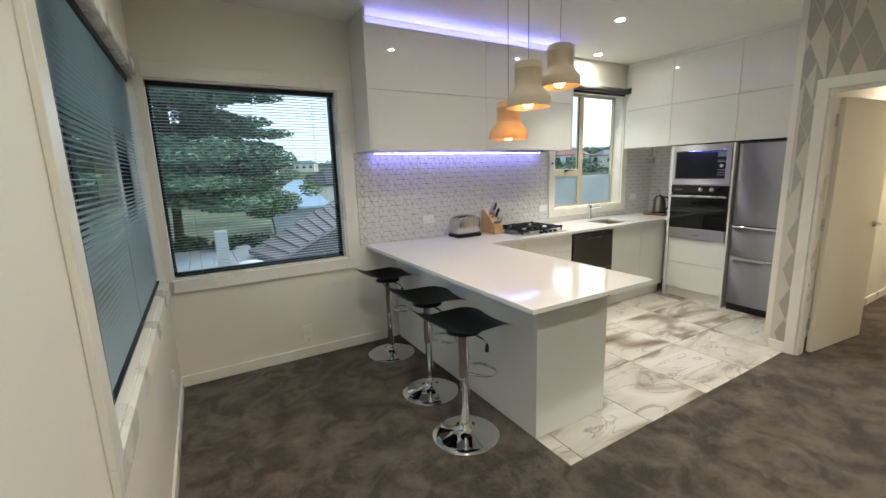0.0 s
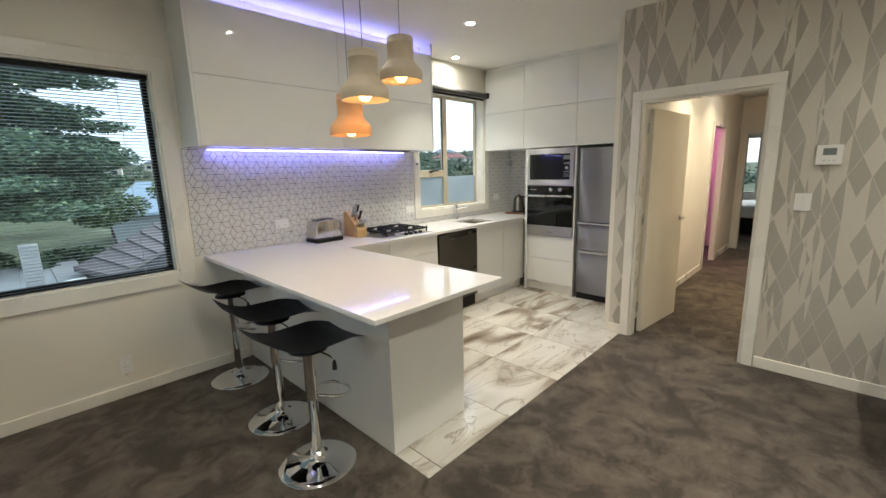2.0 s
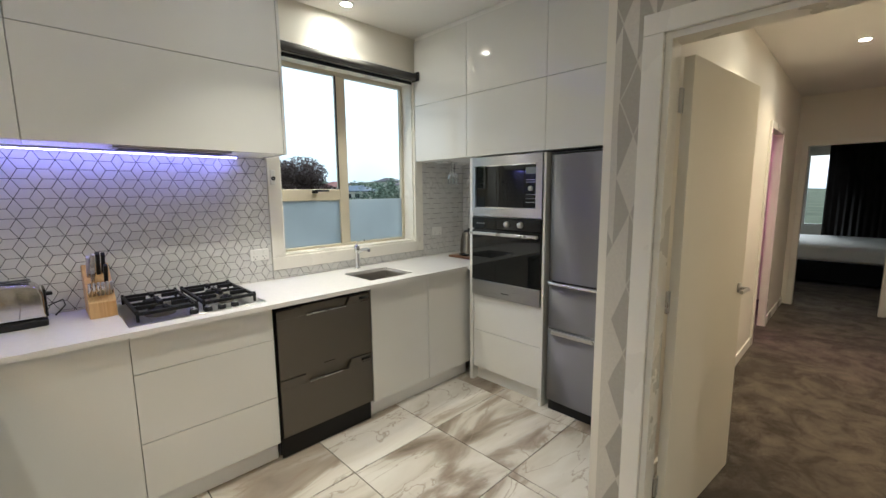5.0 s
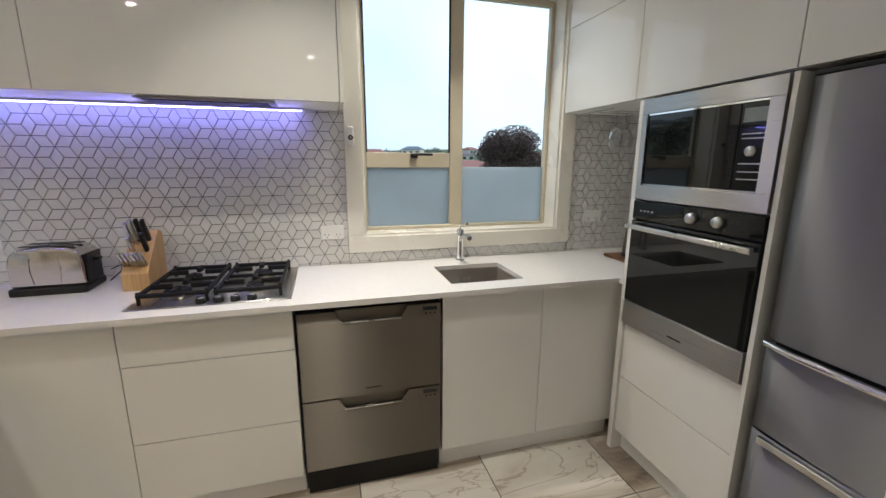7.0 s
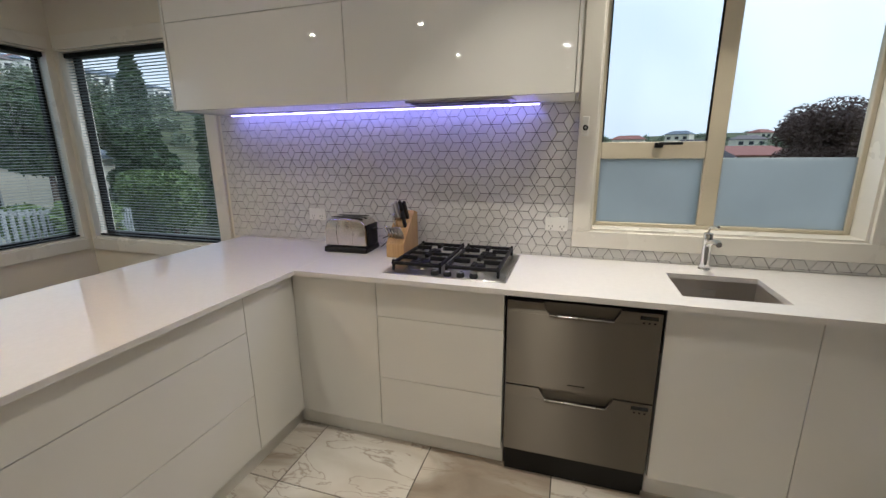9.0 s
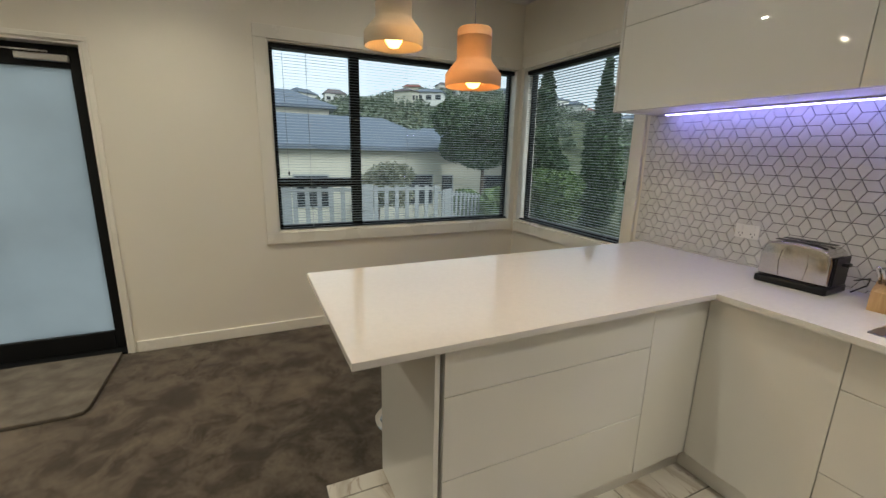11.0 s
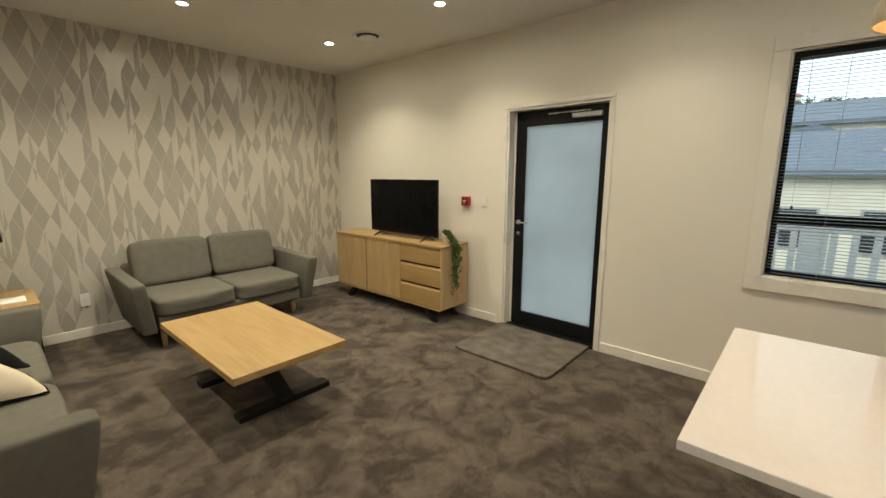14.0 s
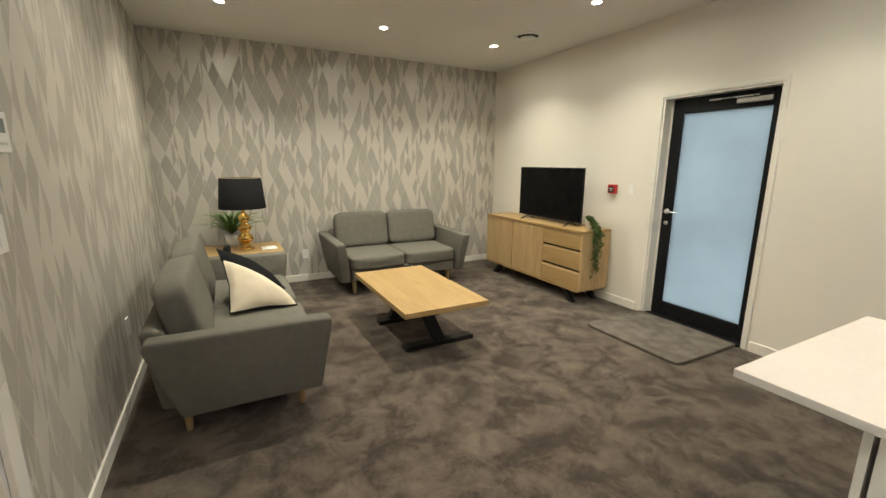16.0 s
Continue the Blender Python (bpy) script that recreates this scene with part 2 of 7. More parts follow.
    bp.inputs["Strength"].default_value, bp.inputs["Distance"].default_value = 0.2, 0.001
    l.new(math_node(n, l, 'MULTIPLY_ADD', sheen, 0.4, fib.outputs["Fac"]), bp.inputs["Height"])
    l.new(bp.outputs["Normal"], p.inputs["Normal"])
    return m


def carpet_material(name):
    """Short brown-grey pile, brushed one way and another in soft-edged patches."""
    m, n, l, p = node_material(name)
    tc = n.new("ShaderNodeTexCoord")
    warp = n.new("ShaderNodeTexNoise")
    warp.inputs["Scale"].default_value, warp.inputs["Detail"].default_value = 2.4, 5
    patch = n.new("ShaderNodeTexNoise")
    patch.inputs["Scale"].default_value, patch.inputs["Detail"].default_value, patch.inputs["Distortion"].default_value = 5.6, 8, 0.5
    patch.inputs["Roughness"].default_value = 0.68
    pile = n.new("ShaderNodeTexNoise")
    pile.inputs["Scale"].default_value, pile.inputs["Detail"].default_value = 420, 3
    clump = n.new("ShaderNodeTexNoise")
    clump.inputs["Scale"].default_value, clump.inputs["Detail"].default_value = 55, 4
    for x in (warp, patch, pile, clump):
        l.new(tc.outputs["Object"], x.inputs["Vector"])
    s1 = math_node(n, l, 'MULTIPLY_ADD', patch.outputs["Fac"], 0.75, math_node(n, l, 'MULTIPLY', warp.outputs["Fac"], 0.30))
    s2 = math_node(n, l, 'MULTIPLY_ADD', clump.outputs["Fac"], 0.16, s1)
    s3 = math_node(n, l, 'MULTIPLY_ADD', pile.outputs["Fac"], 0.22, s2)
    ramp = n.new("ShaderNodeValToRGB")
    e = ramp.color_ramp.elements
    e[0].position, e[0].color = 0.56, (0.036, 0.0262, 0.0188, 1)
    e[1].position, e[1].color = 0.86, (0.152, 0.121, 0.092, 1)
    x = e.new(0.675)
    x.color = (0.052, 0.0385, 0.0282, 1)
    x = e.new(0.705)
    x.color = (0.084, 0.0650, 0.0490, 1)
    l.new(s3, ramp.inputs["Fac"])
    l.new(ramp.outputs["Color"], p.inputs["Base Color"])
    p.inputs["Roughness"].default_value = 0.95
    p.inputs["Sheen Weight"].default_value = 0.16
    p.inputs["Sheen Roughness"].default_value = 0.5
    p.inputs["Specular IOR Level"].default_value = 0.1
    b = n.new("ShaderNodeBump")
    b.inputs["Strength"].default_value, b.inputs["Distance"].default_value = 0.8, 0.006
    l.new(math_node(n, l, 'MULTIPLY_ADD', clump.outputs["Fac"], 0.5, pile.outputs["Fac"]), b.inputs["Height"])
    l.new(b.outputs["Normal"], p.inputs["Normal"])
    return m


def marble_material(name):
    """Polished porcelain: warm white with drifting grey-brown clouds and thin veins, different on each tile."""
    m, n, l, p = node_material(name)
    tc, info = n.new("ShaderNodeTexCoord"), n.new("ShaderNodeObjectInfo")
    off = n.new("ShaderNodeVectorMath")
    off.operation = 'MULTIPLY_ADD'
    comb = n.new("ShaderNodeCombineXYZ")
    l.new(info.outputs["Random"], comb.inputs[0])
    l.new(math_node(n, l, 'FRACT', math_node(n, l, 'MULTIPLY', info.outputs["Random"], 17.3)), comb.inputs[1])
    l.new(info.outputs["Random"], comb.inputs[2])
    l.new(comb.outputs[0], off.inputs[0])
    off.inputs[1].default_value = (31, 47, 13)
    l.new(tc.outputs["Object"], off.inputs[2])
    rot = n.new("ShaderNodeMapping")
    rot.inputs["Rotation"].default_value, rot.inputs["Scale"].default_value = (0, 0, radians(-32)), (0.75, 2.1, 1.0)
    l.new(off.outputs[0], rot.inputs["Vector"])
    cloud = n.new("ShaderNodeTexNoise")
    cloud.inputs["Scale"].default_value, cloud.inputs["Detail"].default_value, cloud.inputs["Distortion"].default_value = 1.25, 8, 1.1
    vein = n.new("ShaderNodeTexNoise")
    vein.inputs["Scale"].default_value, vein.inputs["Detail"].default_value, vein.inputs["Distortion"].default_value = 1.5, 6, 1.8
    for x in (cloud, vein):
        l.new(rot.outputs["Vector"], x.inputs["Vector"])
    ramp = n.new("ShaderNodeValToRGB")
    e = ramp.color_ramp.elements
    e[0].position, e[0].color = 0.30, (0.15, 0.115, 0.085, 1)
    e[1].position, e[1].color = 0.60, (0.66, 0.63, 0.58, 1)
    x = e.new(0.42)
    x.color = (0.36, 0.31, 0.255, 1)
    x = e.new(0.485)
    x.color = (0.56, 0.52, 0.46, 1)
    l.new(cloud.outputs["Fac"], ramp.inputs["Fac"])
    d = math_node(n, l, 'ABSOLUTE', math_node(n, l, 'SUBTRACT', vein.outputs["Fac"], 0.5))
    vr = n.new("ShaderNodeMapRange")
    vr.inputs["From Max"].default_value, vr.inputs["To Min"].default_value, vr.inputs["To Max"].default_value = 0.014, 0.72, 0.0
    l.new(d, vr.inputs["Value"])
    mx = n.new("ShaderNodeMixRGB")
    mx.inputs["Color2"].default_value = (0.30, 0.24, 0.19, 1)
    l.new(vr.outputs["Result"], mx.inputs["Fac"])
    l.new(ramp.outputs["Color"], mx.inputs["Color1"])
    l.new(mx.outputs["Color"], p.inputs["Base Color"])
    p.inputs["Roughness"].default_value = 0.045
    return m


def leaf_material(name, dark, light):
    m, n, l, p = node_material(name)
    geo, ramp = n.new("ShaderNodeNewGeometry"), n.new("ShaderNodeValToRGB")
    ramp.color_ramp.elements[0].color, ramp.color_ramp.elements[1].color = (*dark, 1), (*light, 1)
    l.new(geo.outputs["Random Per Island"], ramp.inputs["Fac"])
    l.new(ramp.outputs["Color"], p.inputs["Base Color"])
    p.inputs["Roughness"].default_value = 0.7
    p.inputs["Specular IOR Level"].default_value = 0.15
    return m


PAINT = surface("warm_white_wall_paint", (0.77, 0.73, 0.645), 0.6, vary=0.03, scale=1.2, bump=0.12, bump_scale=260)
CEILING = surface("white_ceiling_paint", (0.74, 0.72, 0.68), 0.75, vary=0.02, scale=1.0, bump=0.08, bump_scale=240)
TRIM = surface("white_gloss_trim", (0.78, 0.75, 0.68), 0.28, vary=0.03, scale=3, bump=0.04, bump_scale=90)
DOORPAINT = surface("cream_satin_door_paint", (0.76, 0.71, 0.60), 0.5, vary=0.015, scale=2, spread=0.02)
PAPER_X, PAPER_Y = wallpaper_material("lozenge_wallpaper_south", "X"), wallpaper_material("lozenge_wallpaper_east", "Y")
CARPET = carpet_material("brown_cut_pile_carpet")
MAT = surface("grey_brown_mat_pile", (0.135, 0.118, 0.10), 0.95, vary=0.4, scale=9, bump=0.9, bump_scale=320, spec=0.1)
MARBLE = marble_material("polished_marble_tile")
GROUT = surface("grey_grout", (0.07, 0.062, 0.055), 0.9, vary=0.15, scale=20, bump=0.3)
LACQUER = surface("white_gloss_lacquer", (0.70, 0.69, 0.66), 0.02, vary=0.015, scale=2, spread=0.01)
CARCASS = surface("white_melamine", (0.76, 0.75, 0.72), 0.35, vary=0.02, scale=3)
QUARTZ = surface("white_quartz_benchtop", (0.70, 0.68, 0.66), 0.06, vary=0.03, scale=60, bump_scale=500, spread=0.02)
CERAMIC = surface("glazed_white_tile", (0.66, 0.65, 0.63), 0.16, vary=0.04, scale=14, random_tone=0.04)
TILE_GROUT = surface("dark_grey_tile_grout", (0.05, 0.047, 0.046), 0.85, vary=0.2, scale=40)
STEEL = brushed("brushed_stainless_steel", (0.22, 0.197, 0.165), 0.48, 'Z')
STEEL_H = brushed("brushed_steel_sideways", (0.46, 0.45, 0.44), 0.28, 'Y')
FRIDGE = brushed("grey_metallic_fridge_skin", (0.28, 0.275, 0.285), 0.46, 'Z')
TOAST = brushed("bright_toaster_steel", (0.60, 0.57, 0.55), 0.16, 'Z', 0.6)
CHROME = surface("polished_chrome", (0.80, 0.80, 0.80), 0.05, metal=1.0, vary=0.02, spread=0.02)
SATIN = surface("satin_metal", (0.55, 0.54, 0.52), 0.28, metal=1.0, vary=0.04)
BLACKGLASS = surface("black_oven_glass", (0.009, 0.010, 0.010), 0.03, vary=0.1, spread=0.01, spec=0.4)
BLACK = surface("black_plastic", (0.010, 0.010, 0.011), 0.38, spec=0.3, vary=0.15, scale=20)
IRON = surface("black_cast_iron", (0.008, 0.008, 0.010), 0.6, spec=0.25, vary=0.25, scale=40, bump=0.5, bump_scale=300)
LEATHER = surface("black_vinyl", (0.007, 0.0075, 0.009), 0.34, spec=0.3, vary=0.2, scale=30, bump=0.35, bump_scale=420)
SINKSTEEL = brushed("dark_satin_sink_steel", (0.50, 0.47, 0.44), 0.35, 'X')
JOINERY = surface("black_powder_coat", (0.007, 0.0075, 0.0085), 0.45, spec=0.22, vary=0.1, scale=10, bump=0.1, bump_scale=400)
BEIGE = surface("cream_aluminium_joinery", (0.58, 0.52, 0.40), 0.40, vary=0.05, scale=6)
SLAT = surface("grey_aluminium_slat", (0.30, 0.35, 0.36), 0.32, metal=0.2, vary=0.05, scale=5)
CORD = surface("grey_cord", (0.30, 0.30, 0.30), 0.8)
PLATE = surface("white_plastic_plate", (0.80, 0.79, 0.76), 0.30, vary=0.02)
GLASS = clear_glass("window_glass")
FROST = frosted_glass("frosted_film", (0.70, 0.725, 0.71))
DOORFROST = frosted_glass("frosted_door_glass", (0.77, 0.795, 0.785))
RED = surface("red_plastic", (0.42, 0.012, 0.018), 0.35, vary=0.08)
OAK = wood("pale_oak", (0.405, 0.275, 0.115), (0.325, 0.208, 0.078), 'Y')
OAKZ = wood("pale_oak_upright", (0.50, 0.355, 0.175), (0.39, 0.262, 0.122), 'Z')
BLOCKWOOD = wood("beech_block", (0.58, 0.38, 0.18), (0.45, 0.27, 0.11), 'Z', 2.0)
BOARD = wood("brown_board", (0.20, 0.09, 0.04), (0.10, 0.045, 0.02), 'X', 2.0)
BLACKSTEEL = surface("black_steel", (0.012, 0.0115, 0.011), 0.45, spec=0.25, vary=0.2, scale=12, bump=0.1)
FABRIC = surface("grey_olive_upholstery", (0.142, 0.135, 0.113), 0.9, vary=0.10, scale=24, bump=0.7, bump_scale=620, spec=0.2)
FABRIC_B = surface("grey_olive_seat_cushion", (0.144, 0.137, 0.113), 0.9, vary=0.12, scale=18, bump=0.7, bump_scale=620, spec=0.2)
CREAM = surface("cream_cotton", (0.66, 0.58, 0.44), 0.9, vary=0.06, scale=14, bump=0.5, bump_scale=520, spec=0.2)
BLACKCLOTH = surface("black_cloth", (0.010, 0.010, 0.011), 0.9, vary=0.2, scale=20, bump=0.4, bump_scale=500, spec=0.15)
GOLD = surface("polished_gold", (0.72, 0.45, 0.13), 0.12, metal=1.0, vary=0.05, scale=8)
SHADE_IN = surface("pale_shade_lining", (0.75, 0.70, 0.60), 0.8)
PALM = leaf_material("palm_leaf", (0.07, 0.13, 0.04), (0.20, 0.29, 0.09))
TRAIL = leaf_material("trailing_leaf", (0.045, 0.075, 0.022), (0.11, 0.16, 0.05))
CLAY = surface("stone_grey_clay", (0.52, 0.44, 0.33), 0.7, vary=0.06, scale=12, bump=0.25, bump_scale=180)
# Same clay, with the neighbouring bulbs' orange light mixed into its colour.
CLAY_LIT = surface("clay_with_orange_bulb_light", (0.66, 0.38, 0.20), 0.7, vary=0.06, scale=12, bump=0.25, bump_scale=180)
BULB = glow("warm_filament_glow", (1.0, 0.55, 0.18), 160)
BULBGLASS = glow("lit_amber_bulb_glass", (1.0, 0.50, 0.13), 9)
LED = glow("violet_blue_led_strip", (0.33, 0.29, 1.0), 24)
LAMP = glow("downlight_glow", (1.0, 0.88, 0.70), 420)
PAPERW = surface("white_paper", (0.80, 0.78, 0.72), 0.8, vary=0.03)
LCD = surface("grey_lcd", (0.20, 0.23, 0.22), 0.25, vary=0.1)


# ---- mesh helpers ----
def thing(name, at, label, category, group="", kind=""):
    ob = new(name)
    ob.empty_display_size = 0.05
    ob.location = at
    return tagged(ob, label, category, group, kind)


def root_of(ob):
    while ob.parent:
        ob = ob.parent
    return ob


def part(name, bm, material, parent, label=""):
    """Links a bmesh built in world places as one mesh object under a thing or part."""
    if parent is not None:
        bmesh.ops.translate(bm, verts=bm.verts, vec=-Vector(root_of(parent).location))
    me = bpy.data.meshes.new(name)
    bm.to_mesh(me)
    bm.free()
    for m in (material if isinstance(material, (list, tuple)) else (material,)):
        me.materials.append(m)
    ob = new(name, me)
    ob.parent = parent
    return tagged(ob, label)


def solid(name, bm, material, label, category, group="", kind=""):
    """A thing of one mesh, whose origin is at the middle of its base."""
    lo = [min(v.co[i] for v in bm.verts) for i in range(3)]
    hi = [max(v.co[i] for v in bm.verts) for i in range(3)]
    at = Vector(((lo[0] + hi[0]) / 2, (lo[1] + hi[1]) / 2, lo[2]))
    bmesh.ops.translate(bm, verts=bm.verts, vec=-at)
    ob = part(name, bm, material, None)
    ob.location = at
    return tagged(ob, label, category, group, kind)


def setting(name, bm, material, label, category):
    return tagged(part(name, bm, material, None), label, category, "", "structure")


def smooth(bm, angle=35):
    for f in bm.faces:
        f.smooth = True
    lim = radians(angle)
    for e in bm.edges:
        if len(e.link_faces) == 2 and e.calc_face_angle(0) > lim:
            e.smooth = False
    return bm


def box(x0, x1, y0, y1, z0, z1, bevel=0.0, bm=None, seg=2, mat=0):
    b = bmesh.new()
    bmesh.ops.create_cube(b, size=1.0)
    for v in b.verts:
        v.co = Vector((x0 + (v.co.x + 0.5) * (x1 - x0), y0 + (v.co.y + 0.5) * (y1 - y0), z0 + (v.co.z + 0.5) * (z1 - z0)))
    if bevel:
        bmesh.ops.bevel(b, geom=b.edges[:], offset=bevel, segments=seg, profile=0.5, affect='EDGES')
        for f in b.faces:
            f.smooth = max(abs(c) for c in f.normal) < 0.999
    for f in b.faces:
        f.material_index = mat
    return join(bm, b)


def join(bm, b):
    if bm is None:
        return b
    me = bpy.data.meshes.new("tmp")
    b.to_mesh(me)
    b.free()
    bm.from_mesh(me)
    bpy.data.meshes.remove(me)
    return bm


def moved(b, m):
    bmesh.ops.transform(b, matrix=m, verts=b.verts)
    return b


def lathe(profile, at=(0, 0, 0), steps=28, bm=None, m=None, angle=35):
    """Turned form: (radius, height) pairs about an upright axis."""
    b = bmesh.new()
    rings = []
    for r, z in profile:
        if r < 1e-5:
            rings.append([b.verts.new((0, 0, z))])
        else:
            rings.append([b.verts.new((r * math.cos(2 * math.pi * k / steps), r * math.sin(2 * math.pi * k / steps), z)) for k in range(steps)])
    for p, q in zip(rings, rings[1:]):
        for k in range(steps):
            j = (k + 1) % steps
            if len(p) == 1 and len(q) > 1:
                b.faces.new((p[0], q[j], q[k]))
            elif len(q) == 1 and len(p) > 1:
                b.faces.new((p[k], p[j], q[0]))
            elif len(p) > 1:
                b.faces.new((p[k], p[j], q[j], q[k]))
    smooth(b, angle)
    if m is not None:
        moved(b, m)
    bmesh.ops.translate(b, verts=b.verts, vec=at)
    return join(bm, b)


def tube(points, r, steps=8, bm=None, closed=False, taper=1.0):
    """A round rod along points."""
    b = bmesh.new()
    pts = [Vector(p) for p in points]
    rings = []
    count = len(pts)
    for i, p in enumerate(pts):
        if closed:
            d = pts[(i + 1) % count] - pts[i - 1]
        else:
            d = pts[min(i + 1, count - 1)] - pts[max(i - 1, 0)]
        d.normalize()
        side = d.cross(Vector((0, 0, 1)))
        if side.length < 1e-3:
            side = d.cross(Vector((1, 0, 0)))
        side.normalize()
        up = side.cross(d)
        rr = r * (1 + (taper - 1) * i / max(1, count - 1))
        rings.append([b.verts.new(p + rr * (math.cos(2 * math.pi * k / steps) * side + math.sin(2 * math.pi * k / steps) * up)) for k in range(steps)])
    pairs = list(zip(rings, rings[1:])) + ([(rings[-1], rings[0])] if closed else [])
    for p, q in pairs:
        for k in range(steps):
            b.faces.new((p[k], p[(k + 1) % steps], q[(k + 1) % steps], q[k]))
    if not closed:
        b.faces.new(rings[0][::-1])
        b.faces.new(rings[-1])
    bmesh.ops.recalc_face_normals(b, faces=b.faces)
    smooth(b, 60)
    return join(bm, b)


def prism(poly, a, b_, axis='y', bevel=0.0, seg=2, bm=None):
    """A flat outline drawn out from a to b_ along an axis. The outline is (x, z) for y, (y, z) for x and (x, y) for z."""
    b = bmesh.new()
    def place(p, q):
        return {'y': (p[0], q, p[1]), 'x': (q, p[0], p[1]), 'z': (p[0], p[1], q)}[axis]
    lo = [b.verts.new(place(p, a)) for p in poly]
    hi = [b.verts.new(place(p, b_)) for p in poly]
    b.faces.new(lo)
    b.faces.new(hi[::-1])
    for k in range(len(poly)):
        j = (k + 1) % len(poly)
        b.faces.new((lo[j], lo[k], hi[k], hi[j]))
    bmesh.ops.recalc_face_normals(b, faces=b.faces)
    if bevel:
        made = bmesh.ops.bevel(b, geom=b.edges[:], offset=bevel, segments=seg, profile=0.5, affect='EDGES')
        if seg > 2:
            smooth(b, 40)
        else:
            for f in made["faces"]:
                f.smooth = True
    return join(bm, b)


def cushion(cx, cy, cz, sx, sy, sz, power=5.0, cuts=9, bm=None, m=None, sag=0.0):
    """A stuffed block: rounded all over, fullest in the middle."""
    b = bmesh.new()
    bmesh.ops.create_cube(b, size=2.0)
    bmesh.ops.subdivide_edges(b, edges=b.edges[:], cuts=cuts, use_grid_fill=True)
    for v in b.verts:
        c = v.co
        k = (abs(c.x) ** power + abs(c.y) ** power + abs(c.z) ** power) ** (-1 / power)
        w = c * k
        w.z += sag * (1 - w.x * w.x) * (1 - w.y * w.y) * (1 if w.z > 0 else -1)
        w += Vector((noise.noise(c * 1.3 + Vector((cx, cy, cz))), noise.noise(c * 1.3 + Vector((7, cx, cy))), noise.noise(c * 1.3 + Vector((cz, 3, cx))))) * 0.02
        v.co = Vector((w.x * sx / 2, w.y * sy / 2, w.z * sz / 2))
    for f in b.faces:
        f.smooth = True
    if m is not None:
        moved(b, m)
    bmesh.ops.translate(b, verts=b.verts, vec=(cx, cy, cz))
    return join(bm, b)


def wall(axis, at, thick, u0, u1, z0, z1, holes=()):
    """A wall slab with openings right through it. axis 'x': it stands at x = at and runs along y."""
    us = sorted({u0, u1, *[h[0] for h in holes], *[h[1] for h in holes]})
    zs = sorted({z0, z1, *[h[2] for h in holes], *[h[3] for h in holes]})
    def full(i, j):
        if not (0 <= i < len(us) - 1 and 0 <= j < len(zs) - 1):
            return False
        cu, cz = (us[i] + us[i + 1]) / 2, (zs[j] + zs[j + 1]) / 2
        return not any(h[0] < cu < h[1] and h[2] < cz < h[3] for h in holes)
    b = bmesh.new()
    def quad(*pts):
        b.faces.new([b.verts.new((w, u, z) if axis == 'x' else (u, w, z)) for w, u, z in pts])
    p, q = at, at + thick
    for i in range(len(us) - 1):
        for j in range(len(zs) - 1):
            if not full(i, j):
                continue
            a, c, e, f = us[i], us[i + 1], zs[j], zs[j + 1]
            quad((p, a, e), (p, c, e), (p, c, f), (p, a, f))
            quad((q, a, e), (q, a, f), (q, c, f), (q, c, e))
            if not full(i - 1, j):
                quad((p, a, e), (p, a, f), (q, a, f), (q, a, e))
            if not full(i + 1, j):
                quad((p, c, e), (q, c, e), (q, c, f), (p, c, f))
            if not full(i, j - 1):
                quad((p, a, e), (q, a, e), (q, c, e), (p, c, e))
            if not full(i, j + 1):
                quad((p, a, f), (p, c, f), (q, c, f), (q, a, f))
    bmesh.ops.remove_doubles(b, verts=b.verts, dist=1e-5)
    bmesh.ops.recalc_face_normals(b, faces=b.faces)
    return b


# ---- the shell ----
WW = (1.322, 3.46, 0.82, 2.21)       # west window: y from, to, z from, to
NW = (-0.27, 1.03, 0.82, 2.21)      # north window of the corner: x from, to
KW = (3.49, 4.67, 1.06, 2.40)       # kitchen window
ED = (-0.658, 0.278, 0.0, 2.062)      # glazed entry door
HD = (0.432, 1.275, 0.0, 2.03)      # door to the hall
NIB = 1.452                          # where the papered wall ends beside the fridge

setting("wall_west", wall('x', W - TH, TH, S - TH, N + TH, 0, CEIL, [ED, WW]), PAINT, "warm white painted plaster wall with a window and glazed door", "wall")
setting("wall_north", wall('y', N, TH, W, KE, 0, CEIL, [NW, KW]), PAINT, "warm white painted plaster wall with two windows", "wall")
setting("wall_south", wall('y', S - TH, TH, W, E + 0.1, 0, CEIL), PAPER_X, "plaster wall papered with grey and pearl lozenges", "wall")
setting("wall_east", wall('x', E, 0.10, S, NIB, 0, CEIL, [HD]), PAPER_Y, "plaster wall papered with grey lozenges around a doorway", "wall")
setting("wall_kitchen_east", wall('x', KE, 0.10, NIB + 0.02, N + TH, 0, CEIL), PAINT, "plain painted wall behind the tall kitchen units", "wall")
setting("wall_kitchen_south", wall('y', NIB, 0.08, E + 0.102, KE + 0.1, 0, CEIL), PAINT, "short painted return wall beside the fridge", "wall")
b = box(W - TH, E + 0.1, S - TH, N + TH, CEIL, CEIL + 0.12)
box(E + 0.1, KE + 0.1, NIB, N + TH, CEIL, CEIL + 0.12, bm=b)
setting("ceiling", b, CEILING, "flat white painted ceiling", "ceiling")

TILE_X, TILE_Y = 1.478, 1.345       # where the carpet stops
b = box(W, TILE_X, S, N, -0.10, 0)
box(TILE_X, E + 0.1, S, TILE_Y, -0.10, 0, bm=b)
setting("floor", b, CARPET, "brown-grey cut pile carpet with brushed patches", "floor")
setting("kitchen_floor", box(TILE_X, KE, TILE_Y + 0.001, N, -0.10, -0.004), GROUT, "grey grout bed under polished stone-look floor tiles", "floor")


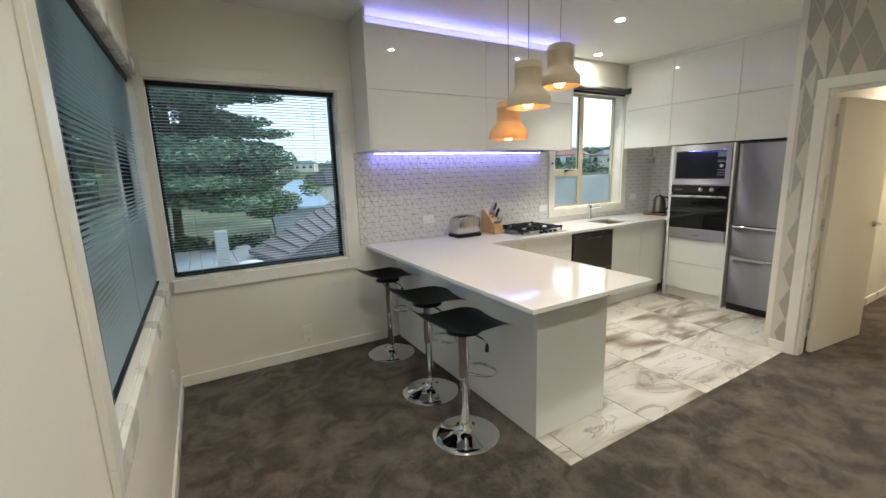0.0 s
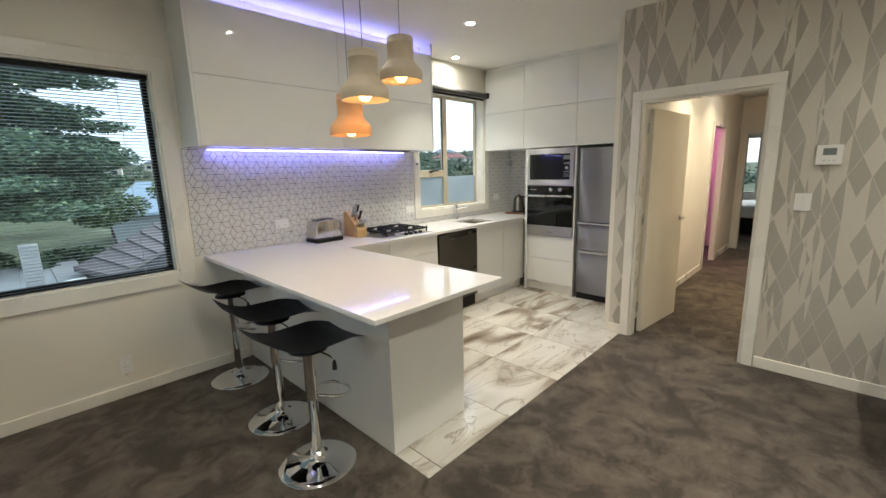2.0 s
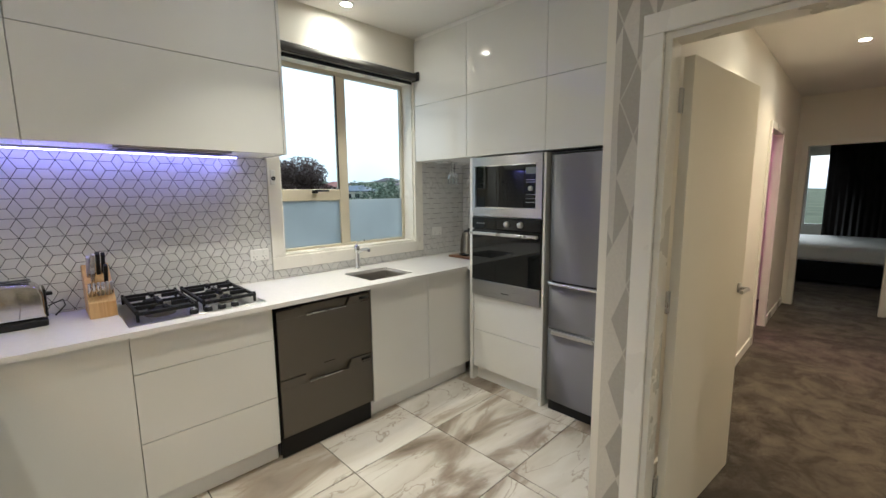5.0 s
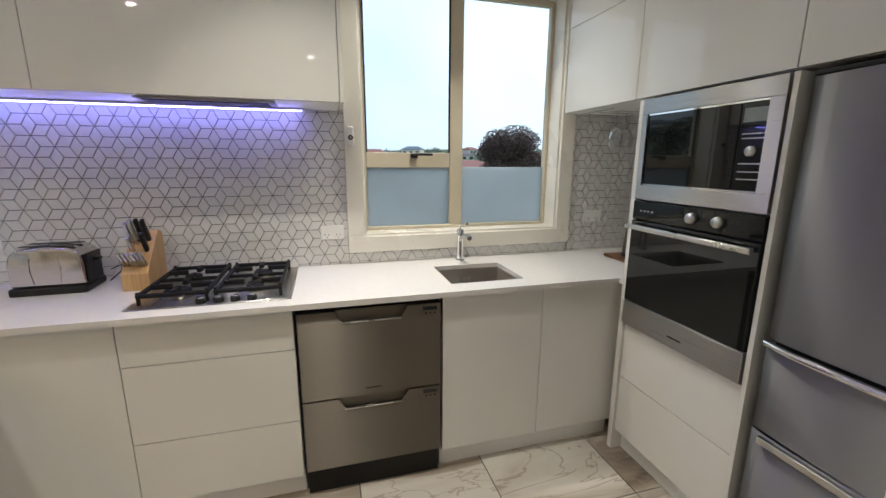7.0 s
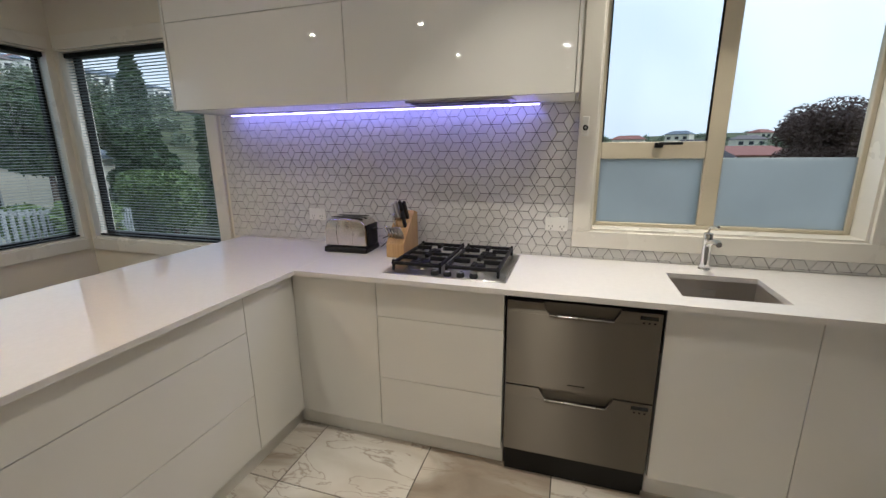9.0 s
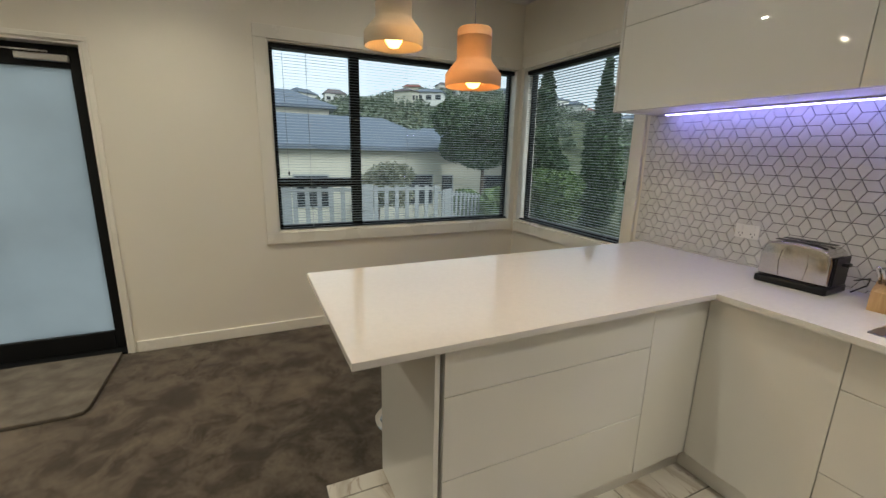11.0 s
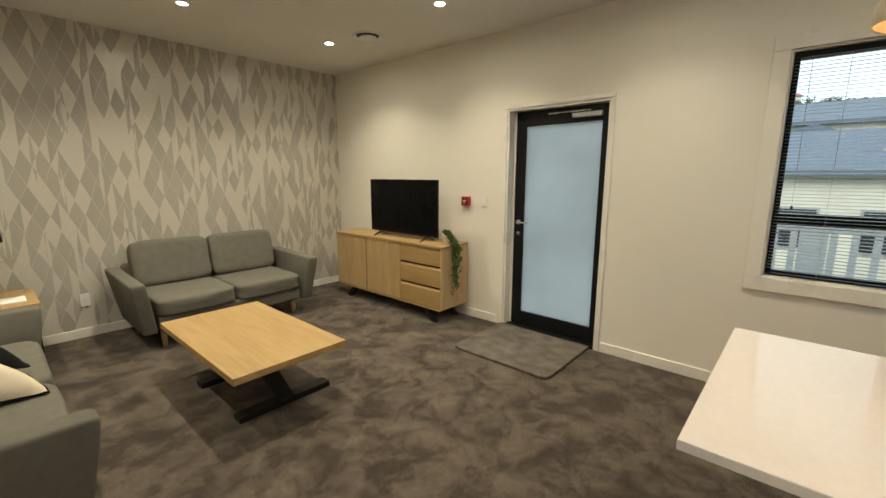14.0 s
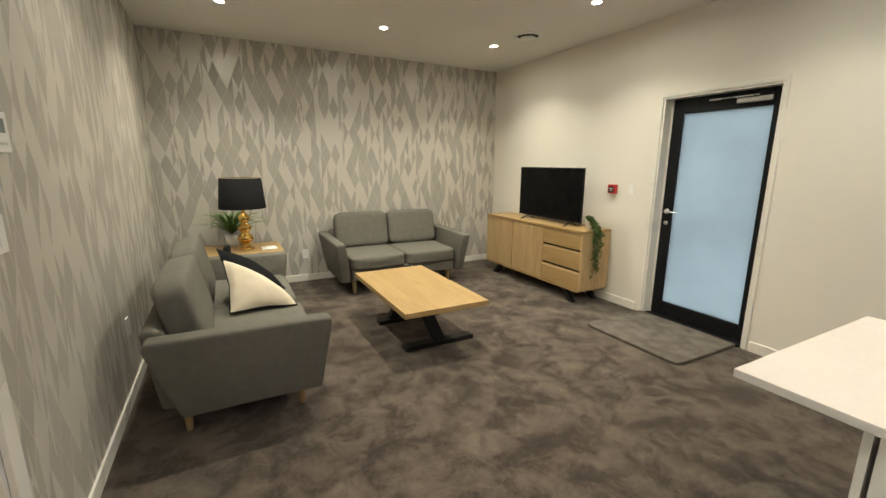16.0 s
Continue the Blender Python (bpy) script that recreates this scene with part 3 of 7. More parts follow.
def skirting(name, pieces):
    b = None
    for x0, x1, y0, y1 in pieces:
        b = box(x0, x1, y0, y1, 0.0, 0.085, 0.004, bm=b)
    setting(name, b, TRIM, "white painted skirting board along the wall", "skirting")


skirting("baseboard", [(W, W + 0.014, S + 0.014, ED[0] - 0.075)])
skirting("baseboard", [(W, W + 0.014, ED[1] + 0.045, N - 0.014)])
skirting("baseboard", [(W, 1.45, N - 0.014, N)])
skirting("baseboard", [(W, E - 0.014, S, S + 0.014)])
skirting("baseboard", [(E - 0.014, E, S, HD[0] - 0.075)])
skirting("baseboard", [(E - 0.014, E, HD[1] + 0.065, NIB)])


# ---- openings: linings, architraves, joinery ----
def surround(axis, at, room, u0, u1, z0, z1, width, sill=True, sides=(1, 1), depth=0.02):
    """Flat boards round an opening on the room's face (room: +1 or -1, the way the room lies)."""
    b = None
    d0, d1 = (at, at + room * depth) if room > 0 else (at + room * depth, at)
    def bar(a, c, e, f):
        nonlocal b
        b = box(d0, d1, a, c, e, f, 0.003, bm=b) if axis == 'x' else box(a, c, d0, d1, e, f, 0.003, bm=b)
    lo, hi = u0 - width * sides[0], u1 + width * sides[1]
    bar(lo, hi, z1, z1 + width)
    if sill:
        bar(lo, hi, z0 - width, z0)
    if sides[0]:
        bar(lo, u0, z0, z1)
    if sides[1]:
        bar(u1, hi, z0, z1)
    return b


def lining(axis, a, c, u0, u1, z0, z1, t=0.012, sill=True):
    """Boards that line the depth of an opening, from a to c across the wall."""
    b = None
    def bar(p, q, e, f):
        nonlocal b
        b = box(a, c, p, q, e, f, bm=b) if axis == 'x' else box(p, q, a, c, e, f, bm=b)
    bar(u0, u0 + t, z0, z1)
    bar(u1 - t, u1, z0, z1)
    bar(u0 + t, u1 - t, z1 - t, z1)
    if sill:
        bar(u0 + t, u1 - t, z0, z0 + t)
    return b


def glazing(window, axis, plane, rects, material=None, frost=None):
    """One pane for each rectangle."""
    for u0, u1, z0, z1 in rects:
        pts = [(plane, u0, z0), (plane, u1, z0), (plane, u1, z1), (plane, u0, z1)] if axis == 'x' else [(u0, plane, z0), (u1, plane, z0), (u1, plane, z1), (u0, plane, z1)]
        b = bmesh.new()
        b.faces.new([b.verts.new(p) for p in pts])
        ob = part("pane", b, material or GLASS, window, "clear window pane")
        ob.visible_shadow = False


def bars(window, axis, plane, depth, rects, material, name="frame_bar"):
    for u0, u1, z0, z1 in rects:
        b = box(plane - depth / 2, plane + depth / 2, u0, u1, z0, z1, 0.004) if axis == 'x' else box(u0, u1, plane - depth / 2, plane + depth / 2, z0, z1, 0.004)
        part(name, b, material, window)


# west window: black aluminium, a narrow opening sash over a low fixed pane beside one wide pane
win = thing("window_1", (W - 0.1, 2.4, 0.81), "black aluminium window with white surround and venetian blind", "window", kind="structure")
part("architrave", surround('x', W, 1, *WW, 0.088, sides=(1, 0)), TRIM, win, "white painted flat boards")
part("window_lining", lining('x', W - TH + 0.002, W - 0.001, *WW), TRIM, win, "white painted reveal")
y0, y1, z0, z1 = WW[0] + 0.012, WW[1] - 0.012, WW[2] + 0.012, WW[3] - 0.012
px = W - 0.115
bars(win, 'x', px, 0.05, [(y0, y0 + 0.03, z0, z1), (y1 - 0.022, y1, z0, z1), (y0 + 0.03, y1 - 0.022, z1 - 0.03, z1), (y0 + 0.03, y1 - 0.022, z0, z0 + 0.025), (1.925, 2.005, z0 + 0.025, z1 - 0.03), (y0 + 0.03, 1.925, 1.16, 1.235)], JOINERY)
glazing(win, 'x', px, [(y0 + 0.03, 1.925, z0 + 0.025, 1.16), (y0 + 0.03, 1.925, 1.235, z1 - 0.03), (2.005, y1 - 0.022, z0 + 0.025, z1 - 0.03)])
part("window_latch", box(px + 0.026, px + 0.045, 1.60, 1.69, 1.215, 1.23, 0.003), BLACK, win)

win = thing("window_2", (0.4, N + 0.1, 0.81), "black aluminium corner window with white surround and venetian blind", "window", kind="structure")
part("architrave", surround('y', N, -1, *NW, 0.095, sides=(0, 1)), TRIM, win, "white painted flat boards")
part("window_lining", lining('y', N + 0.001, N + TH - 0.002, *NW), TRIM, win, "white painted reveal")
x0, x1 = NW[0] + 0.012, NW[1] - 0.012
py = N + 0.115
bars(win, 'y', py, 0.05, [(x0, x0 + 0.02, z0, z1), (x1 - 0.03, x1, z0, z1), (x0 + 0.02, x1 - 0.03, z1 - 0.025, z1), (x0 + 0.02, x1 - 0.03, z0, z0 + 0.022)], JOINERY)
glazing(win, 'y', py, [(x0 + 0.02, x1 - 0.03, z0 + 0.022, z1 - 0.025)])

# kitchen window: cream frame, opening sash upper left, frosted film below
win = thing("window_3", (4.08, N + 0.1, 1.06), "cream framed kitchen window with frosted lower panes", "window", kind="structure")
part("architrave", surround('y', N, -1, *KW, 0.088), TRIM, win, "white painted flat boards")
part("window_lining", lining('y', N + 0.001, N + TH - 0.002, *KW), TRIM, win, "white painted reveal")
x0, x1, kz0, kz1 = KW[0] + 0.012, KW[1] - 0.012, KW[2] + 0.012, KW[3] - 0.012
py = N + 0.135
bars(win, 'y', py, 0.04, [(x0, x0 + 0.022, kz0, kz1), (x1 - 0.022, x1, kz0, kz1), (x0 + 0.022, x1 - 0.022, kz1 - 0.03, kz1), (x0 + 0.022, x1 - 0.022, kz0, kz0 + 0.02), (4.012, 4.092, kz0 + 0.02, kz1 - 0.03), (x0 + 0.022, 4.012, 1.43, 1.515)], BEIGE)
glazing(win, 'y', py, [(x0 + 0.022, 4.012, 1.515, kz1 - 0.03), (4.092, x1 - 0.022, 1.434, kz1 - 0.03)])
for a, c, e in ((x0 + 0.022, 4.012, 1.43), (4.092, x1 - 0.022, 1.434)):
    part("frosted_pane", box(a, c, py - 0.003, py + 0.003, kz0 + 0.02, e), FROST, win, "frosted film on glass")
part("seal", box(4.004, 4.012, py - 0.022, py - 0.012, 1.515, kz1 - 0.03), BLACK, win, "black rubber seal")
part("seal", box(x0 + 0.022, x0 + 0.029, py - 0.022, py - 0.012, 1.515, kz1 - 0.03), BLACK, win, "black rubber seal")
b = box(3.775, 3.815, py - 0.045, py - 0.02, 1.485, 1.51, 0.004)
box(3.79, 3.90, py - 0.06, py - 0.045, 1.498, 1.512, 0.004, bm=b)
part("window_latch", b, BLACK, win, "black lever latch")

# glazed entry door
door = thing("door_1", (W - 0.08, -0.17, 0), "closed black aluminium door with frosted glass", "door", kind="structure")
part("architrave", surround('x', W, 1, ED[0], ED[1], 0, ED[3], 0.03, sill=False, depth=0.012), TRIM, door)
part("door_lining", lining('x', W - TH + 0.002, W - 0.001, *ED, t=0.018, sill=False), TRIM, door, "white painted reveal")
dx, a, c = W - 0.115, ED[0] + 0.042, ED[1] - 0.02
part("door_stop", box(dx - 0.03, dx + 0.03, ED[0] + 0.0185, a - 0.001, 0.015, 2.042), TRIM, door, "white painted stop")
bars(door, 'x', dx, 0.05, [(a, a + 0.096, 0.015, 2.042), (c - 0.078, c, 0.015, 2.042), (a + 0.096, c - 0.078, 1.912, 2.042), (a + 0.096, c - 0.078, 0.015, 0.150)], JOINERY, "door_stile")
part("threshold", box(W - TH + 0.002, W + 0.004, ED[0] + 0.019, ED[1] - 0.019, -0.002, 0.0135), JOINERY, door, "black aluminium sill")
part("frosted_pane", box(dx - 0.004, dx + 0.004, a + 0.094, c - 0.076, 0.148, 1.914), DOORFROST, door, "frosted glass pane")
b = box(dx + 0.027, dx + 0.065, a + 0.55, c - 0.07, 1.945, 1.985, 0.006)
part("door_closer", b, SATIN, door, "grey metal door closer")
part("closer_arm", box(dx + 0.066, dx + 0.078, a + 0.34, c - 0.16, 1.990, 2.000, 0.003), SATIN, door, "flat closer arm")
b = lathe([(0, 0), (0.024, 0), (0.024, 0.008), (0, 0.008)], m=pose(0, 0, 0, 0, 90, 0), at=(dx + 0.026, a + 0.05, 1.03))
tube([(dx + 0.03, a + 0.05, 1.03), (dx + 0.07, a + 0.05, 1.03), (dx + 0.072, a + 0.07, 1.03), (dx + 0.072, a + 0.17, 1.03)], 0.008, bm=b)
part("door_handle", b, SATIN, door, "satin lever handle")
part("keyhole", lathe([(0, 0), (0.02, 0), (0.02, 0.006), (0, 0.006)], m=pose(0, 0, 0, 0, 90, 0), at=(dx + 0.026, a + 0.05, 0.92)), SATIN, door, "round satin lock plate")

# doorway and open door to the hall
door = thing("door_2", (E + 0.05, 0.84, 0), "open white flush door in a white painted frame", "door", kind="structure")
part("architrave", surround('x', E, -1, HD[0], HD[1], 0, HD[3], 0.072, sill=False, depth=0.018), TRIM, door)
part("architrave", surround('x', E + 0.10, 1, HD[0], HD[1], 0, HD[3], 0.06, sill=False, depth=0.018), TRIM, door)
part("door_lining", lining('x', E + 0.001, E + 0.099, *HD, t=0.022, sill=False), TRIM, door, "white painted door jamb")
leaf = part("door_leaf", moved(box(0, 0.77, -0.019, 0.019, 0.012, 1.972, 0.002), pose(E + 0.125, HD[1] - 0.045, 0, 0, 0, -6)), DOORPAINT, door, "white flush door leaf")
m = pose(E + 0.125, HD[1] - 0.045, 0, 0, 0, -6)
for side in (-1, 1):
    b = moved(lathe([(0, 0), (0.026, 0), (0.026, 0.008), (0, 0.008)], m=pose(0, 0, 0, 90, 0, 0)), pose(0.71, -0.019 if side < 0 else 0.027, 1.0))
    tube([(0.71, side * 0.02, 1.0), (0.71, side * 0.06, 1.0), (0.70, side * 0.063, 1.0), (0.60, side * 0.063, 1.0)], 0.009, bm=b)
    part("door_handle", moved(b, m), SATIN, leaf, "satin lever handle")
for z in (0.20, 1.0, 1.77):
    part("hinge", box(E + 0.102, E + 0.128, HD[1] - 0.034, HD[1] - 0.0225, z, z + 0.09, 0.002), SATIN, door, "satin butt hinge")

# ---- lamps of the rooms ----
def downlight(x, y, z=CEIL, watts=10.0, group="recessed ceiling downlights", tone=(1.0, 0.85, 0.64), beam=122):
    ob = thing("downlight", (x, y, z), "small round recessed white downlight, lit", "downlight", group)
    part("trim_ring", lathe([(0.034, 0.0), (0.036, -0.006), (0.048, -0.005), (0.050, 0.0)], at=(x, y, z - 0.0005), steps=24), PLATE, ob, "white trim ring")
    part("lens", lathe([(0.034, -0.0015), (0, -0.0025)], at=(x, y, z - 0.0005), steps=24), LAMP, ob, "glowing lens")
    lamp = new("downlight_lamp", bpy.data.lights.new("downlight_lamp", 'AREA'))
    lamp.data.shape, lamp.data.size, lamp.data.energy, lamp.data.color = 'DISK', 0.07, watts, tone
    lamp.data.spread = radians(beam)
    lamp.location = (x, y, z - 0.012)


for lx in (0.51, 1.80, 3.21):
    for ly in (-2.23, -0.77, 0.69):
        if not (lx > 3 and ly > 0):
            downlight(lx, ly, watts=(7.5 if lx < 1 else 3.5) if ly > 0 else (13.0 if ly < -2 else (7.5 if lx > 3 else 10.5)))
downlight(3.21, 2.49, watts=10.5, beam=92)
downlight(3.94, 3.31, watts=8.0, beam=100)
downlight(0.46, 2.21, watts=4.0)
downlight(1.80, 2.23, watts=1.0)


# ---- kitchen cabinets ----
def door_panel(name, x0, x1, y0, y1, z0, z1, unit, label=""):
    return part(name, box(x0, x1, y0, y1, z0, z1, 0.0015), LACQUER, unit, label)


G = 0.0015
KICK = 0.112
UNDER = BENCH - 0.025
TOPG = UNDER - 0.004


def base_unit(x0, x1, splits, label, front="cabinet_door", top=TOPG):
    """A base cabinet under the north bench: carcass, fronts split at the heights given, plinth."""
    u = thing("base_cabinet", ((x0 + x1) / 2, 3.2, 0), label, "cabinet", "base cabinets under the bench")
    part("body", box(x0 + 0.001, x1 - 0.001, BASE_Y + 0.02, N - 0.002, KICK, top), CARCASS, u)
    part("plinth", box(x0, x1, BASE_Y + 0.05, BASE_Y + 0.066, 0.0, KICK - 0.002), CARCASS, u, "white recessed plinth")
    zs = [KICK, *splits, TOPG]
    for a, c in zip(zs, zs[1:]):
        door_panel(front, x0 + G, x1 - G, BASE_Y, BASE_Y + 0.018, a + G, c - G, u)
    return u


base_unit(2.064, 2.53, [], "white gloss handleless corner base cabinet with one door")
base_unit(2.53, 3.143, [0.385, 0.71], "white gloss base cabinet with three drawers below the hob", "drawer_front")
base_unit(3.768, 4.264, [], "white gloss handleless base cabinet under the sink", top=0.68)
base_unit(4.264, 4.72, [], "white gloss handleless base cabinet beside the oven tower")

# peninsula: cabinets facing the kitchen, plain panels to the stools and the end
PX0, PX1, PY0 = 1.477, 2.062, 1.609
u = thing("peninsula_cabinet", (1.75, 2.2, 0), "white gloss peninsula cabinet with drawers and plain back panel", "cabinet", "base cabinets under the bench")
part("end_panel", box(PX0, PX1 - 0.008, PY0, PY0 + 0.018, 0.0, TOPG, 0.001), LACQUER, u, "plain white end panel")
part("back_panel", box(PX0, PX0 + 0.018, PY0 + 0.0185, N - 0.015, 0.0, TOPG, 0.001), LACQUER, u, "plain white panel behind the stools")
part("body", box(PX0 + 0.02, PX1 - 0.02, PY0 + 0.03, N - 0.002, KICK, TOPG), CARCASS, u)
part("plinth", box(PX1 - 0.066, PX1 - 0.05, PY0 + 0.0185, 2.94, 0.0, KICK - 0.002), CARCASS, u, "white recessed plinth")
for a, c in zip((KICK, 0.40, 0.71), (0.40, 0.71, TOPG)):
    door_panel("drawer_front", PX1 - 0.018, PX1, PY0 + 0.03, 2.56 - G, a + G, c - G, u)
part("plinth", box(PX1 - 0.066, 2.064, 2.9405, 2.956, 0.0, KICK - 0.002), CARCASS, u, "white corner plinth")
door_panel("filler_panel", PX1 - 0.018, PX1, 2.56 + G, BASE_Y + 0.018, KICK, TOPG - G, u)

# benchtop, one piece in an L, with the sink cut out
SINK = (3.835, 4.207, 2.98, 3.314)
u = thing("benchtop", (1.65, 2.4, UNDER), "polished white quartz benchtop in an L shape", "benchtop")
part("peninsula_slab", box(1.205, 2.10, 1.347, N - 0.001, UNDER, BENCH, 0.0025), QUARTZ, u)
b = box(2.1005, SINK[0], 2.866, N - 0.001, UNDER, BENCH, 0.0)
box(SINK[0], SINK[1], 2.866, SINK[2], UNDER, BENCH, 0.0, bm=b)
box(SINK[0], SINK[1], SINK[3], N - 0.001, UNDER, BENCH, 0.0, bm=b)
box(SINK[1], T - 0.01, 2.866, N - 0.001, UNDER, BENCH, 0.0, bm=b)
box(T - 0.01, KE - 0.001, 2.84, N - 0.001, UNDER, BENCH, 0.0, bm=b)
part("sink_run_slab", b, QUARTZ, u)

# sink and tap
u = thing("kitchen_sink", (4.02, 3.15, 0.70), "square undermount stainless steel sink bowl in the bench", "sink")
sx0, sx1, sy0, sy1 = SINK
b = box(sx0 - 0.006, sx0, sy0 - 0.006, sy1 + 0.006, 0.70, UNDER + 0.002)
box(sx1, sx1 + 0.006, sy0 - 0.006, sy1 + 0.006, 0.70, UNDER + 0.002, bm=b)
box(sx0, sx1, sy0 - 0.006, sy0, 0.70, UNDER + 0.002, bm=b)
box(sx0, sx1, sy1, sy1 + 0.006, 0.70, UNDER + 0.002, bm=b)
box(sx0, sx1, sy0, sy1, 0.694, 0.70, bm=b)
part("bowl", b, SINKSTEEL, u)
part("drain", lathe([(0.045, 0), (0.04, 0.004), (0.012, 0.003), (0, 0.006)], at=(4.02, 3.15, 0.70), steps=20), CHROME, u, "round chrome drain")
part("overflow", box(3.99, 4.05, sy1 - 0.004, sy1 - 0.001, 0.815, 0.845, 0.004), SATIN, u, "small overflow grille")
u = thing("kitchen_tap", (4.02, 3.42, BENCH), "chrome single-lever kitchen tap behind the sink", "tap")
part("base_ring", lathe([(0, 0), (0.026, 0), (0.026, 0.006), (0.022, 0.010), (0, 0.010)], at=(4.02, 3.42, BENCH)), CHROME, u)
part("body", lathe([(0.019, 0.009), (0.019, 0.13), (0.021, 0.135), (0.021, 0.175), (0.017, 0.18), (0, 0.18)], at=(4.02, 3.42, BENCH)), CHROME, u)
part("spout", tube([(4.02, 3.41, 1.035), (4.02, 3.35, 1.062), (4.02, 3.28, 1.072), (4.02, 3.26, 1.066)], 0.013, 10), CHROME, u)
part("lever", tube([(4.02, 3.42, 1.085), (4.02, 3.42, 1.112), (4.024, 3.40, 1.122), (4.03, 3.33, 1.135)], 0.007, 8), CHROME, u)

# dishwasher with two drawers
u = thing("drawer_dishwasher", (3.455, 3.2, 0.02), "stainless steel double-drawer dishwasher under the bench", "dishwasher")
part("body", box(3.15, 3.762, BASE_Y + 0.03, N - 0.05, 0.02, 0.862), BLACK, u, "dark casing")
part("toe_panel", box(3.158, 3.754, BASE_Y + 0.022, BASE_Y + 0.0295, 0.0, 0.132), BLACKSTEEL, u, "dark recessed toe panel")
for a, c in ((0.136, 0.466), (0.472, 0.862)):
    f0, f1 = BASE_Y - 0.012, BASE_Y + 0.018
    b = box(3.157, 3.755, f0, f1, a, c - 0.052, 0.0)
    prism([(3.157, c - 0.0515), (3.330, c - 0.0515), (3.305, c - 0.008), (3.305, c - 0.001), (3.157, c - 0.001)], f0, f1, 'y', bm=b)
    prism([(3.580, c - 0.0515), (3.755, c - 0.0515), (3.755, c - 0.001), (3.605, c - 0.001), (3.605, c - 0.008)], f0, f1, 'y', bm=b)
    f = part("drawer_front", b, STEEL, u, "brushed steel drawer front")
    part("handle_recess", box(3.302, 3.608, f0 + 0.020, f0 + 0.024, c - 0.0515, c - 0.001), STEEL, f, "scooped finger recess")
    part("handle_lip", box(3.328, 3.582, f0 - 0.002, f0 + 0.004, c - 0.0555, c - 0.0495, 0.0015), SATIN, f, "bright lip of the recess")
    part("display", box(3.675, 3.74, BASE_Y - 0.014, BASE_Y - 0.0125, c - 0.030, c - 0.014), BLACKGLASS, f, "small dark display")
    for q in range(3):
        part("button", box(3.685 + 0.020 * q, 3.693 + 0.020 * q, BASE_Y - 0.0135, BASE_Y - 0.0125, c - 0.046, c - 0.039), BLACK, f, "tiny dark button")
part("nameplate", box(3.42, 3.49, BASE_Y - 0.0135, BASE_Y - 0.0125, 0.500, 0.504), BLACK, u, "tiny raised mark")

# gas hob
u = thing("gas_hob", (2.835, 3.19, BENCH), "four-burner stainless gas hob with black cast iron trivets", "hob")
HZ = BENCH + 0.006
part("plate", box(2.54, 3.138, 2.945, 3.445, BENCH, HZ, 0.003), STEEL_H, u, "brushed steel hob plate")
for hx, hy, r in ((2.685, 3.09, 0.052), (2.685, 3.32, 0.036), (2.985, 3.10, 0.03), (2.985, 3.32, 0.042)):
    bn = part("burner", lathe([(r * 1.25, 0), (r * 1.2, 0.008), (r, 0.010), (r, 0.018), (r * 0.4, 0.018), (0, 0.018)], at=(hx, hy, HZ), steps=24), STEEL, u, "aluminium burner ring")
    part("burner_cap", lathe([(r * 0.98, 0.0185), (r * 0.98, 0.025), (r * 0.88, 0.029), (0, 0.028)], at=(hx, hy, HZ), steps=24), IRON, bn, "black burner cap")
for gx0, gx1 in ((2.575, 2.825), (2.845, 3.10)):
    tz0, tz1 = HZ + 0.030, HZ + 0.045
    b = box(gx0, gx1, 2.981, 2.999, tz0, tz1, 0.002)
    box(gx0, gx1, 3.413, 3.431, tz0, tz1, 0.002, bm=b)
    box(gx0, gx0 + 0.015, 2.997, 3.415, tz0, tz1, 0.002, bm=b)
    box(gx1 - 0.015, gx1, 2.997, 3.415, tz0, tz1, 0.002, bm=b)
    mid = (gx0 + gx1) / 2
    box(gx0 + 0.012, gx1 - 0.012, 3.202, 3.214, tz0, tz1, 0.002, bm=b)
    for ya, yb in ((2.997, 3.065), (3.14, 3.202), (3.214, 3.275), (3.35, 3.415)):
        box(mid - 0.010, mid + 0.010, ya, yb, tz0 + 0.001, tz1 + 0.006, 0.002, bm=b)
    for cy in (3.10, 3.32):
        box(gx0 + 0.012, mid - 0.035, cy - 0.009, cy + 0.009, tz0 + 0.001, tz1 + 0.006, 0.002, bm=b)
        box(mid + 0.035, gx1 - 0.012, cy - 0.009, cy + 0.009, tz0 + 0.001, tz1 + 0.006, 0.002, bm=b)
    for cx in (gx0 + 0.006, gx1 - 0.006):
        for cy in (2.991, 3.421):
            box(cx - 0.006, cx + 0.006, cy - 0.006, cy + 0.006, HZ, tz1 + 0.008, 0.002, bm=b)
    part("trivet", b, IRON, u, "black cast iron trivet")
for k in range(4):
    kn = part("knob", lathe([(0.019, 0), (0.019, 0.012), (0.016, 0.022), (0, 0.022)], at=(2.80 + 0.062 * k, 2.968, HZ), steps=18), BLACK, u, "black control knob")
    part("knob_cap", lathe([(0.014, 0.0222), (0.014, 0.0235), (0, 0.024)], at=(2.80 + 0.062 * k, 2.968, HZ), steps=18), SATIN, kn, "satin knob top")

